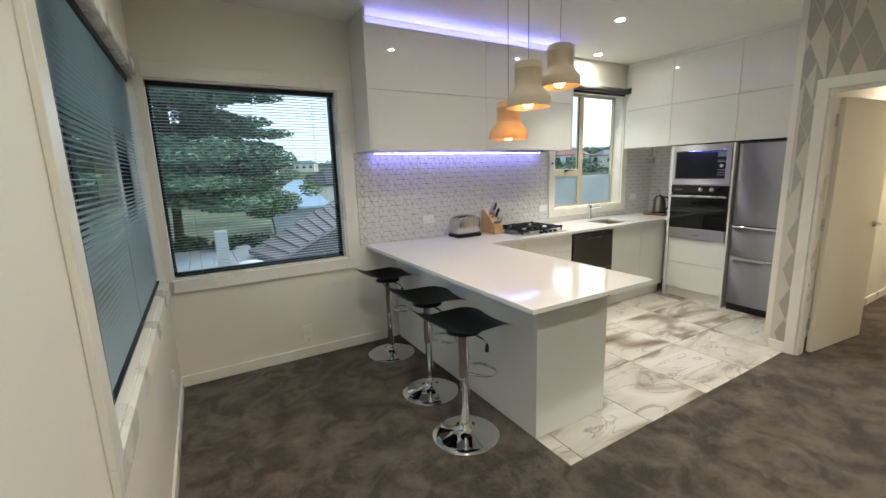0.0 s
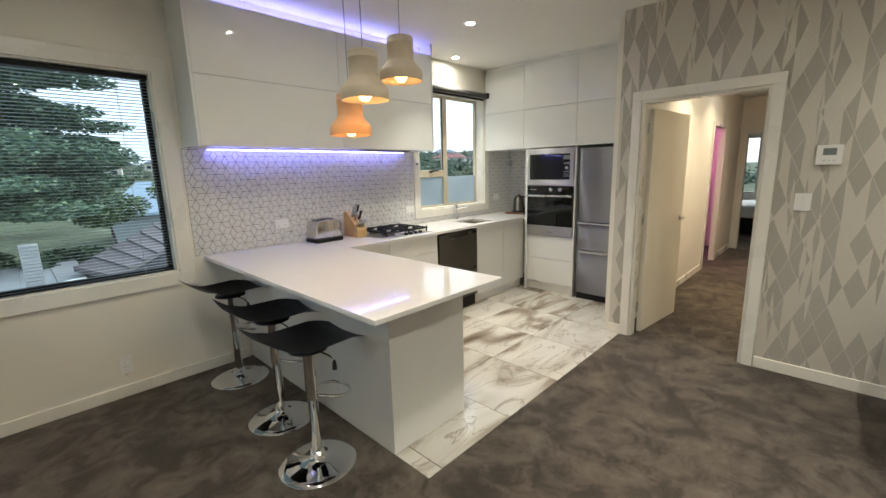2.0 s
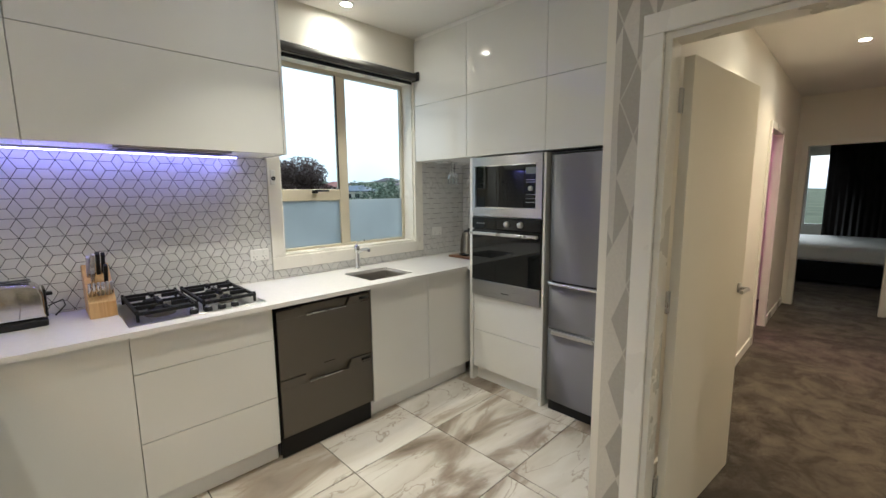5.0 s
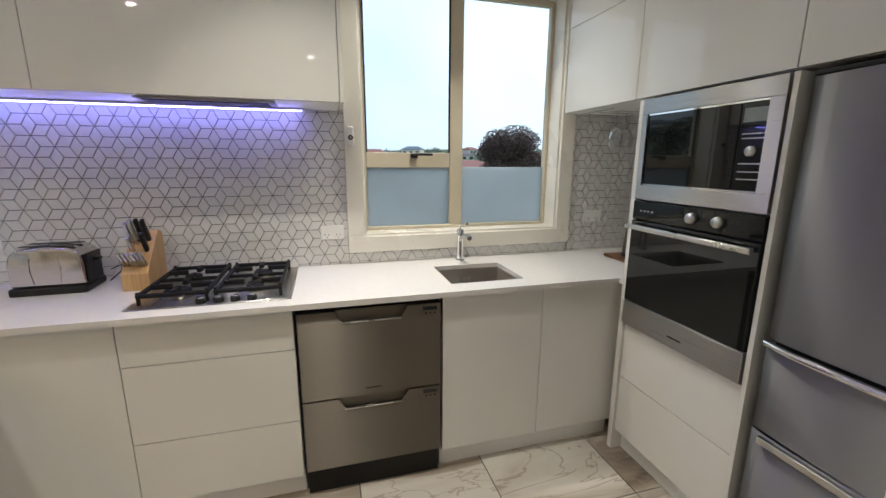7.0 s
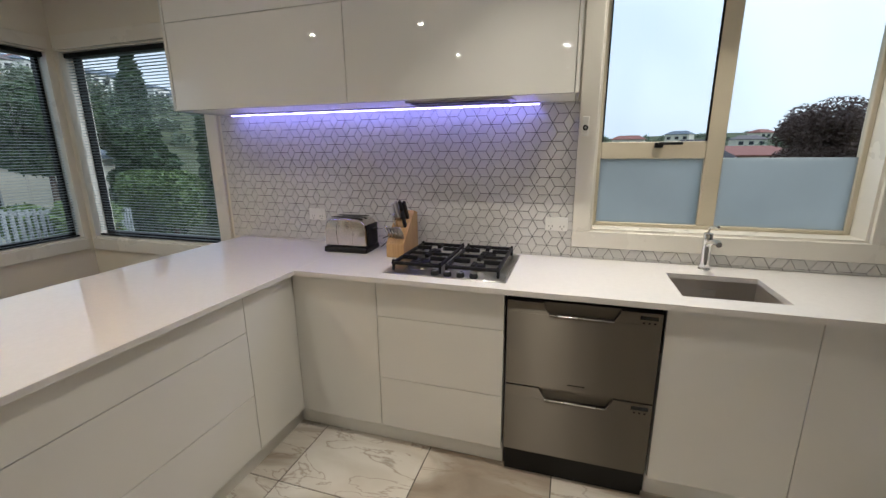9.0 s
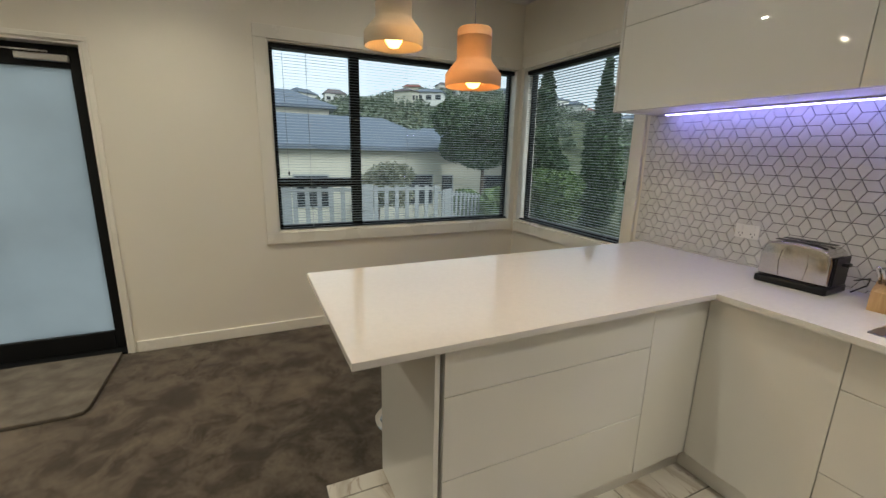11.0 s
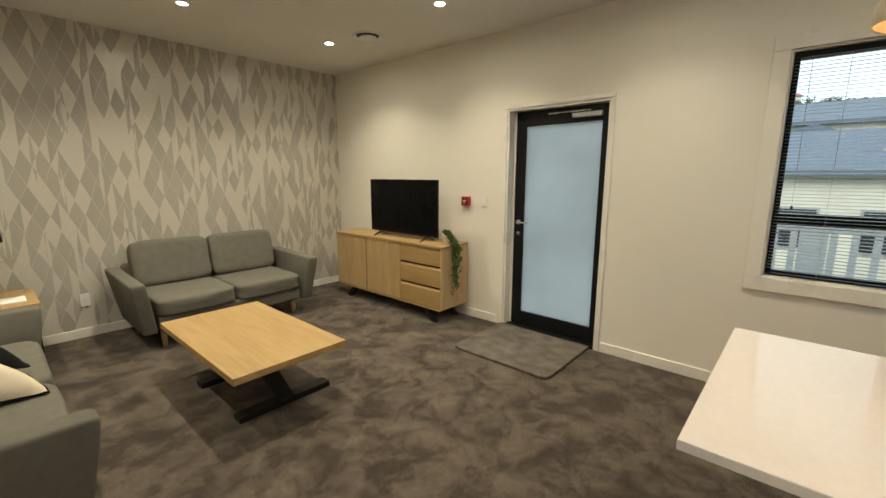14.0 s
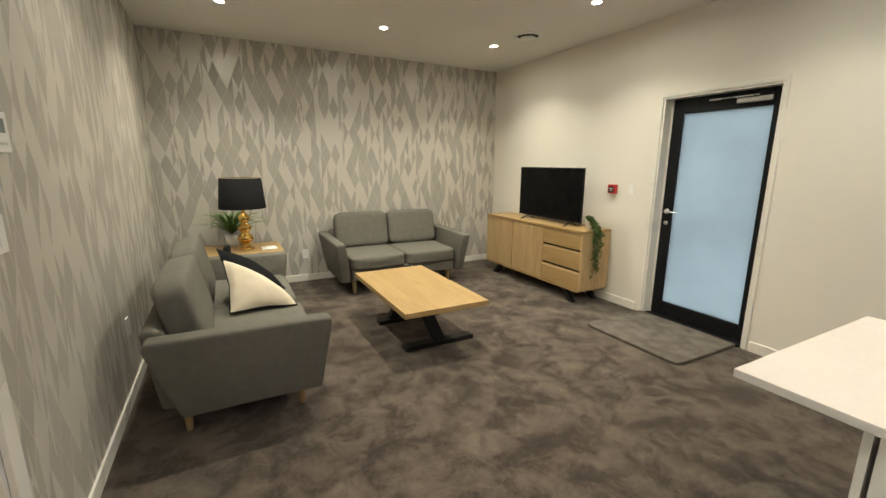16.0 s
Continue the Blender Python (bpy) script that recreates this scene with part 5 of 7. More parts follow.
# ---- venetian blinds ----
def venetian(name, axis, plane, u0, u1, z0, z1, tilt, label, wand_at):
    u = thing(name, (plane, (u0 + u1) / 2, z0) if axis == 'x' else ((u0 + u1) / 2, plane, z0), label, "venetian blind", "venetian blinds")
    def bx(a, c, e, f, d=0.026, bev=0.002):
        return box(plane - d / 2, plane + d / 2, a, c, e, f, bev) if axis == 'x' else box(a, c, plane - d / 2, plane + d / 2, e, f, bev)
    part("headrail", bx(u0, u1, z1 - 0.032, z1, 0.034), JOINERY, u, "dark headrail")
    part("bottom_rail", bx(u0 + 0.004, u1 - 0.004, z0, z0 + 0.012), JOINERY, u, "dark bottom rail")
    half = (u1 - u0) / 2 - 0.006
    prof = [(-0.0125, -0.0013), (-0.006, 0.0), (0.0, 0.0004), (0.006, 0.0), (0.0125, -0.0013)]
    me = bpy.data.meshes.new("slat")
    vs, fs = [], []
    for d, h in prof:
        for s in (-half, half):
            vs.append((d, s, h))
    for k in range(len(prof) - 1):
        fs.append((2 * k, 2 * k + 1, 2 * k + 3, 2 * k + 2))
    count = len(vs)
    vs += [(x, y, z - 0.0006) for x, y, z in vs]
    fs += [tuple(count + q for q in reversed(f)) for f in fs]
    me.from_pydata(vs, [], fs)
    me.materials.append(SLAT)
    turn = Matrix.Rotation(0 if axis == 'x' else radians(90), 4, 'Z')
    pitch = 0.0208
    top = z1 - 0.045
    n_slats = int((top - z0 - 0.016) / pitch)
    for k in range(n_slats):
        ob = new("slat", me)
        ob.parent = u
        wob = random.uniform(-1.2, 1.2)
        ob.matrix_basis = Matrix.Translation((0, 0, top - pitch * k - z0)) @ turn @ Matrix.Rotation(radians(tilt + wob), 4, 'Y')
    span = u1 - u0
    for f in (0.12, 0.5, 0.88) if span > 1.5 else (0.14, 0.86):
        y = u0 + span * f
        for off in (-0.0135, 0.0135):
            pa = [(plane + off, y, z0 + 0.01), (plane + off, y, z1 - 0.03)] if axis == 'x' else [(y, plane + off, z0 + 0.01), (y, plane + off, z1 - 0.03)]
            part("ladder_cord", tube(pa, 0.0009, 4), CORD, u, "thin ladder cord")
    room = 0.022 if axis == 'x' else -0.022
    y = wand_at
    pa = [(plane + room, y, z1 - 0.03), (plane + room, y + 0.003, z0 + 0.45)] if axis == 'x' else [(y, plane + room, z1 - 0.03), (y + 0.003, plane + room, z0 + 0.45)]
    part("pull_cord", tube(pa, 0.0015, 5), CORD, u, "hanging pull cord")
    e = pa[1]
    part("cord_toggle", lathe([(0, 0), (0.006, 0.004), (0.008, 0.02), (0.003, 0.03), (0, 0.03)], at=(e[0], e[1], e[2] - 0.028), steps=12), BLACK, u, "dark cord toggle")


venetian("venetian_blind", 'x', W - 0.045, WW[0] + 0.016, WW[1] - 0.016, WW[2] + 0.016, WW[3] - 0.014, 4, "grey aluminium venetian blind, lowered with open slats", WW[0] + 0.10)
venetian("venetian_blind", 'y', N + 0.045, NW[0] + 0.016, NW[1] - 0.016, NW[2] + 0.016, NW[3] - 0.014, 4, "grey aluminium venetian blind, lowered with open slats", NW[1] - 0.06)


# ---- pendants over the peninsula ----
def pendant(x, y, rim, material, label, r=0.125):
    u = thing("pendant_lamp", (x, y, rim), label, "pendant lamp", "pendant lamps over the peninsula")
    k = r / 0.125
    outer = [(0.125, 0.0), (0.127, 0.004), (0.127, 0.052), (0.122, 0.060), (0.082, 0.108), (0.077, 0.118), (0.077, 0.205), (0.078, 0.2055), (0.078, 0.209), (0.077, 0.2095), (0.077, 0.238), (0.070, 0.246), (0.012, 0.247)]
    inner = [(0.010, 0.238), (0.066, 0.236), (0.069, 0.12), (0.075, 0.106), (0.115, 0.056), (0.119, 0.05), (0.119, 0.002), (0.125, 0.0)]
    def turned(profile, steps=20):
        return lathe([(a * k, z * k) for a, z in profile], at=(x, y, rim), steps=steps)
    part("shade", turned(outer + inner, 40), material, u)
    part("cord", tube([(x, y, rim + 0.246 * k), (x, y, CEIL - 0.02)], 0.0022, 6), CORD, u, "thin grey cord")
    part("ceiling_cup", lathe([(0, -0.03), (0.035, -0.028), (0.04, -0.001), (0, -0.001)], at=(x, y, CEIL), steps=20), PLATE, u, "white ceiling cup")
    part("lamp_holder", turned([(0.016, 0.236), (0.019, 0.17), (0.019, 0.125), (0, 0.125)], 16), BLACK, u, "black lamp holder")
    part("bulb", turned([(0, -0.006), (0.022, 0.0), (0.036, 0.022), (0.040, 0.044), (0.034, 0.072), (0.018, 0.107), (0.015, 0.125)]), BULBGLASS, u, "glowing amber glass bulb").visible_shadow = False
    b = None
    for q in range(4):
        ang = q * math.pi / 2 + 0.4
        cx, cy = x + 0.013 * math.cos(ang), y + 0.013 * math.sin(ang)
        b = tube([(cx, cy, rim + 0.006), (cx, cy, rim + 0.075)], 0.006, 6, bm=b)
    part("filament", b, BULB, u, "glowing filament")
    lamp = new("pendant_bulb_lamp", bpy.data.lights.new("pendant_bulb_lamp", 'POINT'))
    lamp.data.energy, lamp.data.color, lamp.data.shadow_soft_size = 0.8, (1.0, 0.36, 0.075), 0.025
    lamp.location = (x, y, rim + 0.04)
    return u


pendant(1.757, 1.753, 1.974, CLAY, "stone-grey clay pendant lamp hanging highest, lit", 0.110)
pendant(1.463, 1.678, 1.842, CLAY, "stone-grey clay pendant lamp hanging at middle height, lit", 0.110)
pendant(1.571, 1.967, 1.708, CLAY_LIT, "clay pendant lamp hanging lowest, lit, orange bulb light in its colour", 0.108)


# ---- bar stools ----
def bar_stool(x, y, seat_z, turn):
    u = thing("bar_stool", (0, 0, 0), "black vinyl swivel bar stool on chrome disc base", "bar stool", "bar stools at the peninsula")
    part("base", lathe([(0, 0), (0.196, 0), (0.2, 0.004), (0.198, 0.009), (0.16, 0.016), (0.10, 0.026), (0.06, 0.042), (0.038, 0.062), (0.032, 0.085), (0, 0.085)], steps=48), CHROME, u, "polished chrome disc base")
    part("column", lathe([(0.026, 0.08), (0.026, 0.385), (0.030, 0.387), (0.030, 0.40)], steps=24), CHROME, u, "chrome column")
    part("sleeve", lathe([(0.031, 0.375), (0.031, seat_z - 0.05), (0.036, seat_z - 0.045), (0, seat_z - 0.045)], steps=24), CHROME, u, "wider chrome sleeve")
    pts = [(0.03 + 0.0, 0.03, 0.40)]
    loop = [(0.02, 0.03), (0.07, 0.085), (0.13, 0.10), (0.18, 0.08), (0.205, 0.03), (0.205, -0.03), (0.18, -0.08), (0.13, -0.10), (0.07, -0.085), (0.02, -0.03)]
    part("foot_ring", tube([(a, c, 0.395 - 0.03 * (a / 0.2)) for a, c in loop], 0.0085, 8), CHROME, u, "looped chrome foot rest")
    part("seat_plate", lathe([(0.10, 0), (0.10, 0.008), (0, 0.008)], at=(0, 0, seat_z - 0.044), steps=20), BLACK, u, "dark seat plate")
    b = bmesh.new()
    rows = []
    nu, nv = 18, 12
    for i in range(nu + 1):
        s = -1 + 2 * i / nu
        row = []
        for j in range(nv + 1):
            t = -1 + 2 * j / nv
            xx = 0.245 * s
            half = 0.195 * (1 - 0.10 * abs(s) ** 3)
            yy = half * t
            zz = 0.0
            if s < -0.35:
                zz += 0.092 * ((-s - 0.35) / 0.65) ** 1.6
            if s > 0.45:
                zz -= 0.035 * ((s - 0.45) / 0.55) ** 1.6
            zz += 0.018 * t * t
            row.append(b.verts.new((xx - (0.02 if s < -0.6 else 0), yy, seat_z + zz)))
        rows.append(row)
    for p, q in zip(rows, rows[1:]):
        for j in range(nv):
            b.faces.new((p[j], q[j], q[j + 1], p[j + 1]))
    bmesh.ops.solidify(b, geom=b.faces[:], thickness=0.034)
    smooth(b, 60)
    st = part("seat", b, LEATHER, u, "black vinyl curved seat")
    md = st.modifiers.new("round", 'BEVEL')
    md.width, md.segments, md.limit_method = 0.012, 3, 'ANGLE'
    part("lever", tube([(0.02, -0.04, seat_z - 0.05), (0.04, -0.12, seat_z - 0.065), (0.05, -0.14, seat_z - 0.09)], 0.005, 6), CHROME, u, "thin height lever")
    part("lever_grip", lathe([(0, 0), (0.013, 0.006), (0.010, 0.04), (0.005, 0.055), (0, 0.055)], at=(0.052, -0.143, seat_z - 0.14), steps=12), BLACK, u, "black lever grip")
    u.matrix_basis = pose(x, y, 0, 0, 0, turn)
    return u


stool = bar_stool(1.165, 1.868, 0.695, 3)
copy_thing(stool, pose(1.226, 2.413, 0, 0, 0, -4))
copy_thing(stool, pose(1.252, 3.163, 0, 0, 0, 6))

# ---- on the bench ----
u = thing("toaster", (2.18, 3.34, BENCH), "brushed steel two-slice toaster with black base", "toaster")
tm = pose(2.158, 3.345, BENCH, 0, 0, 2) @ Matrix.Diagonal((0.91, 1.06, 1.05, 1))
part("base", moved(box(-0.148, 0.148, -0.088, 0.088, 0.0, 0.032, 0.008), tm), BLACK, u, "black plastic base")
sh = [(-0.142, 0.033), (-0.142, 0.13), (-0.13, 0.165), (-0.10, 0.183), (0.0, 0.19), (0.10, 0.183), (0.13, 0.165), (0.142, 0.13), (0.142, 0.033)]
part("shell", moved(prism(sh, -0.080, 0.080, 'y', 0.012, 4), tm), TOAST, u, "rounded brushed steel shell")
for sy in (-0.032, 0.032):
    part("slot", moved(box(-0.105, 0.105, sy - 0.016, sy + 0.016, 0.1895, 0.1915), tm), BLACK, u, "dark bread slot")
# Two fine beads shaped to imitate the upright reflection on the steel.
for rx in (-0.055, 0.055):
    part("reflection_bead", moved(tube([(rx * 0.9, -0.0800, 0.045), (rx * 1.06, -0.0800, 0.10), (rx * 0.94, -0.0800, 0.152)], 0.0022, 6), tm), TOAST, u, "thin upright bead in place of a reflected band")
part("end_panel", moved(box(0.1425, 0.152, -0.06, 0.06, 0.035, 0.155, 0.004), tm), BLACK, u, "dark end panel")
part("lever", moved(box(0.152, 0.178, -0.018, 0.018, 0.118, 0.132, 0.004), tm), BLACK, u, "black lever")
part("cord", tube([(2.32, 3.40, BENCH + 0.012), (2.36, 3.42, BENCH + 0.05), (2.355, 3.45, BENCH + 0.075), (2.30, 3.468, BENCH + 0.05)], 0.003, 6), BLACK, u, "black cord")

u = thing("knife_block", (2.485, 3.34, BENCH), "beech knife block full of steel-handled knives", "knife block")
km = pose(2.485, 3.345, BENCH, 0, 0, 0)
poly = [(-0.115, 0.0), (0.105, 0.0), (0.105, 0.225), (0.055, 0.24), (-0.07, 0.125), (-0.115, 0.075)]
part("block", moved(prism(poly, -0.052, 0.052, 'x', 0.003), km), BLOCKWOOD, u, "slanted beech block")
for k in range(6):
    m = km @ pose(-0.04 + 0.016 * k, -0.085, 0.105, 38, 0, 0)
    h = part("knife", moved(lathe([(0, 0.0), (0.0065, 0.0), (0.0075, 0.04), (0.0065, 0.085), (0, 0.088)], steps=8), m), SATIN, u, "steel handled steak knife")
for kx, ky, kz, ln in ((-0.03, 0.0, 0.185, 0.12), (-0.012, 0.0, 0.188, 0.13), (0.008, 0.01, 0.195, 0.125), (0.028, 0.015, 0.20, 0.115), (-0.02, -0.035, 0.155, 0.09), (0.03, -0.03, 0.16, 0.10)):
    m = km @ pose(kx, ky, kz, 30, 0, 0)
    part("knife", moved(box(-0.008, 0.008, -0.011, 0.011, 0, ln, 0.004), m), SATIN if kx < -0.01 else BLACK, u, "knife handle")

u = thing("kettle", (5.02, 3.17, BENCH + 0.02), "brushed steel electric kettle with black handle on a board", "kettle")
kx, ky, kz = 5.02, 3.17, BENCH + 0.02
part("power_base", lathe([(0, 0), (0.085, 0), (0.085, 0.014), (0.07, 0.02), (0, 0.02)], at=(kx, ky, kz), steps=24), BLACK, u, "black power base")
part("body", lathe([(0.078, 0.021), (0.080, 0.03), (0.072, 0.13), (0.058, 0.195), (0.05, 0.205), (0, 0.206)], at=(kx, ky, kz), steps=32), STEEL, u, "tapered steel body")
part("lid", lathe([(0.048, 0.2065), (0.040, 0.218), (0.010, 0.222), (0.012, 0.236), (0, 0.238)], at=(kx, ky, kz), steps=24), BLACK, u, "black lid and knob")
part("handle", tube([(kx, ky - 0.05, kz + 0.205), (kx, ky - 0.105, kz + 0.20), (kx, ky - 0.125, kz + 0.14), (kx, ky - 0.11, kz + 0.06), (kx, ky - 0.078, kz + 0.04)], 0.012, 8), BLACK, u, "black loop handle")
part("spout", prism([(kx - 0.018, ky + 0.055), (kx + 0.018, ky + 0.055), (kx, ky + 0.085)], kz + 0.145, kz + 0.19, 'z', 0.002), STEEL, u)
solid("serving_board", box(4.90, 5.14, 3.03, 3.31, BENCH + 0.0005, BENCH + 0.019, 0.006), BOARD, "dark brown wooden board under the kettle", "board")

u = thing("glass_rack", (4.95, 3.30, 1.70), "steel rack under the cabinet for hanging glasses", "rack")
for k in range(4):
    part("rail", tube([(4.72, 3.12 + 0.09 * k, 1.725), (5.2, 3.12 + 0.09 * k, 1.725)], 0.003, 6), CHROME, u, "thin chrome rail")
part("crossbar", tube([(4.73, 3.10, 1.735), (4.73, 3.42, 1.735)], 0.004, 6), CHROME, u, "chrome crossbar")
wine = thing("wine_glass", (0, 0, 0), "clear wine glass hanging upside down from the rack", "wine glass", "hanging wine glasses")
WG = clear_glass("thin_glass", (0.97, 0.98, 0.98))
part("foot", lathe([(0.033, 0.0), (0.03, -0.003), (0.005, -0.005)], steps=20), WG, wine)
part("stem", tube([(0, 0, -0.005), (0, 0, -0.085)], 0.004, 8), WG, wine)
part("bowl", lathe([(0.004, -0.085), (0.026, -0.10), (0.037, -0.13), (0.036, -0.16), (0.030, -0.185)], steps=20), WG, wine)
wine.location = (4.80, 3.165, 1.733)
for gx, gy in ((4.93, 3.255), (5.02, 3.345)):
    copy_thing(wine, pose(gx, gy, 1.733))

# ---- living room ----
def sofa(name, m, label, hw=0.80):
    """A two-seat sofa: its front looks to -y, its middle is at the origin."""
    u = thing(name, (0, 0, 0), label, "sofa", "grey two-seat sofas")
    part("frame", box(-hw + 0.05, hw - 0.05, -0.385, 0.36, 0.165, 0.30, 0.02), FABRIC, u, "upholstered seat base")
    for s in (-1, 1):
        pts = [(-0.40, 0.165), (0.31, 0.165), (0.385, 0.40), (0.435, 0.585), (0.415, 0.625), (-0.445, 0.612), (-0.464, 0.598), (-0.455, 0.50)]
        b = prism(pts, -0.055, 0.055, 'x', 0.018, 3)
        for v in b.verts:
            v.co.x += s * (hw + 0.02 + 0.16 * max(0, v.co.z - 0.14) ** 1.15)
        part("armrest", b, FABRIC, u, "flared slim armrest")
    b = prism([(0.27, 0.20), (0.40, 0.20), (0.455, 0.63), (0.41, 0.655), (0.35, 0.63)], -hw - 0.02, hw + 0.02, 'x', 0.025, 3)
    part("backrest", b, FABRIC, u)
    for s in (-1, 1):
        part("seat_cushion", cushion(s * (hw - 0.03) / 2, -0.06, 0.365, hw - 0.035, 0.72, 0.16, power=9, sag=0.06), FABRIC_B, u, "boxed seat cushion")
        part("back_cushion", cushion(s * (hw - 0.02) / 2, 0.27, 0.645, hw - 0.03, 0.18, 0.43, power=8, sag=0.0, m=pose(0, 0, 0, -13, 0, 0)), FABRIC_B, u, "plump back cushion")
    for lx, ly in ((0.11 - hw, -0.30), (hw - 0.11, -0.30), (0.11 - hw, 0.30), (hw - 0.11, 0.30)):
        sx = 0.02 if lx > 0 else -0.02
        part("leg", lathe([(0, 0), (0.017, 0), (0.029, 0.175), (0, 0.175)], at=(lx + sx, ly, 0), steps=14), OAKZ, u, "tapered pale wooden leg")
    u.matrix_basis = m
    return u


sofa("sofa", pose(1.50, -2.84, 0, 0, 0, 180), "grey-olive fabric two-seat sofa against the papered wall", 0.69)
sofa("sofa", pose(3.30, -1.32, 0, 0, 0, -90), "grey-olive fabric two-seat sofa with scatter cushions", 0.85)


def scatter(name, corner, along, up, size, mats, label):
    ax, ay = Vector(along).normalized(), Vector(up).normalized()
    az = ax.cross(ay).normalized()
    ay = az.cross(ax)
    down = Vector((ax.z, ay.z, az.z))
    at = Vector(corner) + (ax + ay) * size / 2
    u = thing(name, at, label, "cushion", "scatter cushions on the sofa")
    b = bmesh.new()
    nn = 16
    faces = {}
    for side in (1, -1):
        grid = []
        for i in range(nn + 1):
            row = []
            for j in range(nn + 1):
                s, t = -1 + 2 * i / nn, -1 + 2 * j / nn
                edge = (1 - s * s) * (1 - t * t)
                pinch = 1 - 0.09 * (1 - abs(s * t)) * (max(abs(s), abs(t)) ** 4)
                z = side * (0.004 + 0.075 * edge ** 0.55) + 0.006 * noise.noise(Vector((s * 2, t * 2, side + at[0])))
                slump = -0.42 * max(0.0, (s + t) / 2) ** 1.3
                row.append(b.verts.new(Vector((s * size / 2 * pinch, t * size / 2 * pinch, z)) + down * slump))
            grid.append(row)
        for i in range(nn):
            for j in range(nn):
                f = b.faces.new((grid[i][j], grid[i + 1][j], grid[i + 1][j + 1], grid[i][j + 1]))
                f.material_index = 0 if side > 0 else 1
                if side < 0:
                    f.normal_flip()
    bmesh.ops.remove_doubles(b, verts=b.verts, dist=0.0)
    for f in b.faces:
        f.smooth = True
    place = Matrix.Translation(at) @ Matrix((ax, ay, az)).transposed().to_4x4()
    moved(b, place)
    part("cover", b, mats, u)
    loop = []
    for k in range(48):
        q = k / 12
        e, f = int(q), q - int(q)
        s, t = ((-1 + 2 * f, -1), (1, -1 + 2 * f), (1 - 2 * f, 1), (-1, 1 - 2 * f))[e]
        pinch = 1 - 0.09 * (1 - abs(s * t))
        loop.append(place @ (Vector((s * size / 2 * pinch, t * size / 2 * pinch, 0)) - down * 0.42 * max(0.0, (s + t) / 2) ** 1.3))
    part("edging", tube(loop, 0.006, 6, closed=True), BLACKCLOTH, u, "black edging")


scatter("scatter_cushion", (3.35, -1.06, 0.475), (-0.405, -0.04, -0.02), (0.15, -0.26, 0.27), 0.43, (CREAM, BLACKCLOTH), "cream and black scatter cushion leaning on the sofa back")
scatter("scatter_cushion", (3.33, -1.27, 0.56), (-0.36, -0.14, -0.06), (0.14, -0.28, 0.28), 0.40, (BLACKCLOTH, BLACKCLOTH), "black scatter cushion behind the cream one")

# coffee table
u = thing("coffee_table", (1.925, -1.24, 0), "low oak coffee table on black steel feet", "coffee table")
part("tabletop", box(1.575, 2.275, -1.868, -0.622, 0.388, 0.43, 0.003), OAK, u, "thick pale oak top")
for fy, s in ((-0.935, -1), (-1.555, 1)):
    part("foot_bar", box(1.54, 2.16, fy - 0.045, fy + 0.045, 0.0, 0.04, 0.004), BLACKSTEEL, u, "flat black foot bar")
    b = prism([(1.80, 0.04), (1.90, 0.04), (2.06, 0.387), (1.96, 0.387)] if s < 0 else [(1.96, 0.04), (2.06, 0.04), (1.90, 0.387), (1.80, 0.387)], fy - 0.035, fy + 0.035, 'y', 0.003)
    part("leg", b, BLACKSTEEL, u, "slanted flat black leg")
    part("top_bracket", box(1.68, 2.16, fy - 0.04, fy + 0.04, 0.380, 0.3875), BLACKSTEEL, u, "black bracket under the top")

TVS = surface("dark_satin_screen", (0.003, 0.003, 0.0035), 0.28, vary=0.1, spec=0.12)
# sideboard
u = thing("sideboard", (-0.07, -1.95, 0), "pale oak sideboard with two doors and three drawers", "sideboard")
sx0, sx1, sy0, sy1, sz0, sz1 = W + 0.03, 0.125, -2.82, -1.085, 0.155, 0.79
part("top", box(sx0, sx1 + 0.006, sy0 - 0.003, sy1 + 0.003, sz1 - 0.024, sz1, 0.002), OAK, u, "oak top")
part("end_panel", box(sx0, sx1, sy1 - 0.024, sy1, sz0, sz1 - 0.0245, 0.002), OAKZ, u)
part("end_panel", box(sx0, sx1, sy0, sy0 + 0.024, sz0, sz1 - 0.0245, 0.002), OAKZ, u)
part("body", box(sx0 + 0.005, sx1 - 0.022, sy0 + 0.025, sy1 - 0.025, sz0 + 0.001, sz1 - 0.03), BLACKSTEEL, u, "dark inside behind the gaps")
part("bottom_panel", box(sx0, sx1 - 0.001, sy0 + 0.025, sy1 - 0.025, sz0 - 0.02, sz0, 0.001), OAK, u)
part("cabinet_door", box(sx1 - 0.02, sx1, sy0 + 0.026, -2.262, sz0 + 0.004, sz1 - 0.028, 0.002), OAKZ, u)
part("cabinet_door", box(sx1 - 0.02, sx1, -2.246, -1.682, sz0 + 0.004, sz1 - 0.028, 0.002), OAKZ, u)
for a, c in ((0.16, 0.355), (0.375, 0.57), (0.59, 0.762)):
    d = part("drawer_front", box(sx1 - 0.02, sx1, -1.676, sy1 - 0.026, a, c - 0.020, 0.002), OAK, u)
    part("drawer_lip", prism([(sx1 - 0.02, c - 0.0195), (sx1 - 0.001, c - 0.0195), (sx1 - 0.014, c - 0.002), (sx1 - 0.02, c - 0.002)], -1.676, sy1 - 0.026, 'y'), OAK, d, "bevelled finger grip")
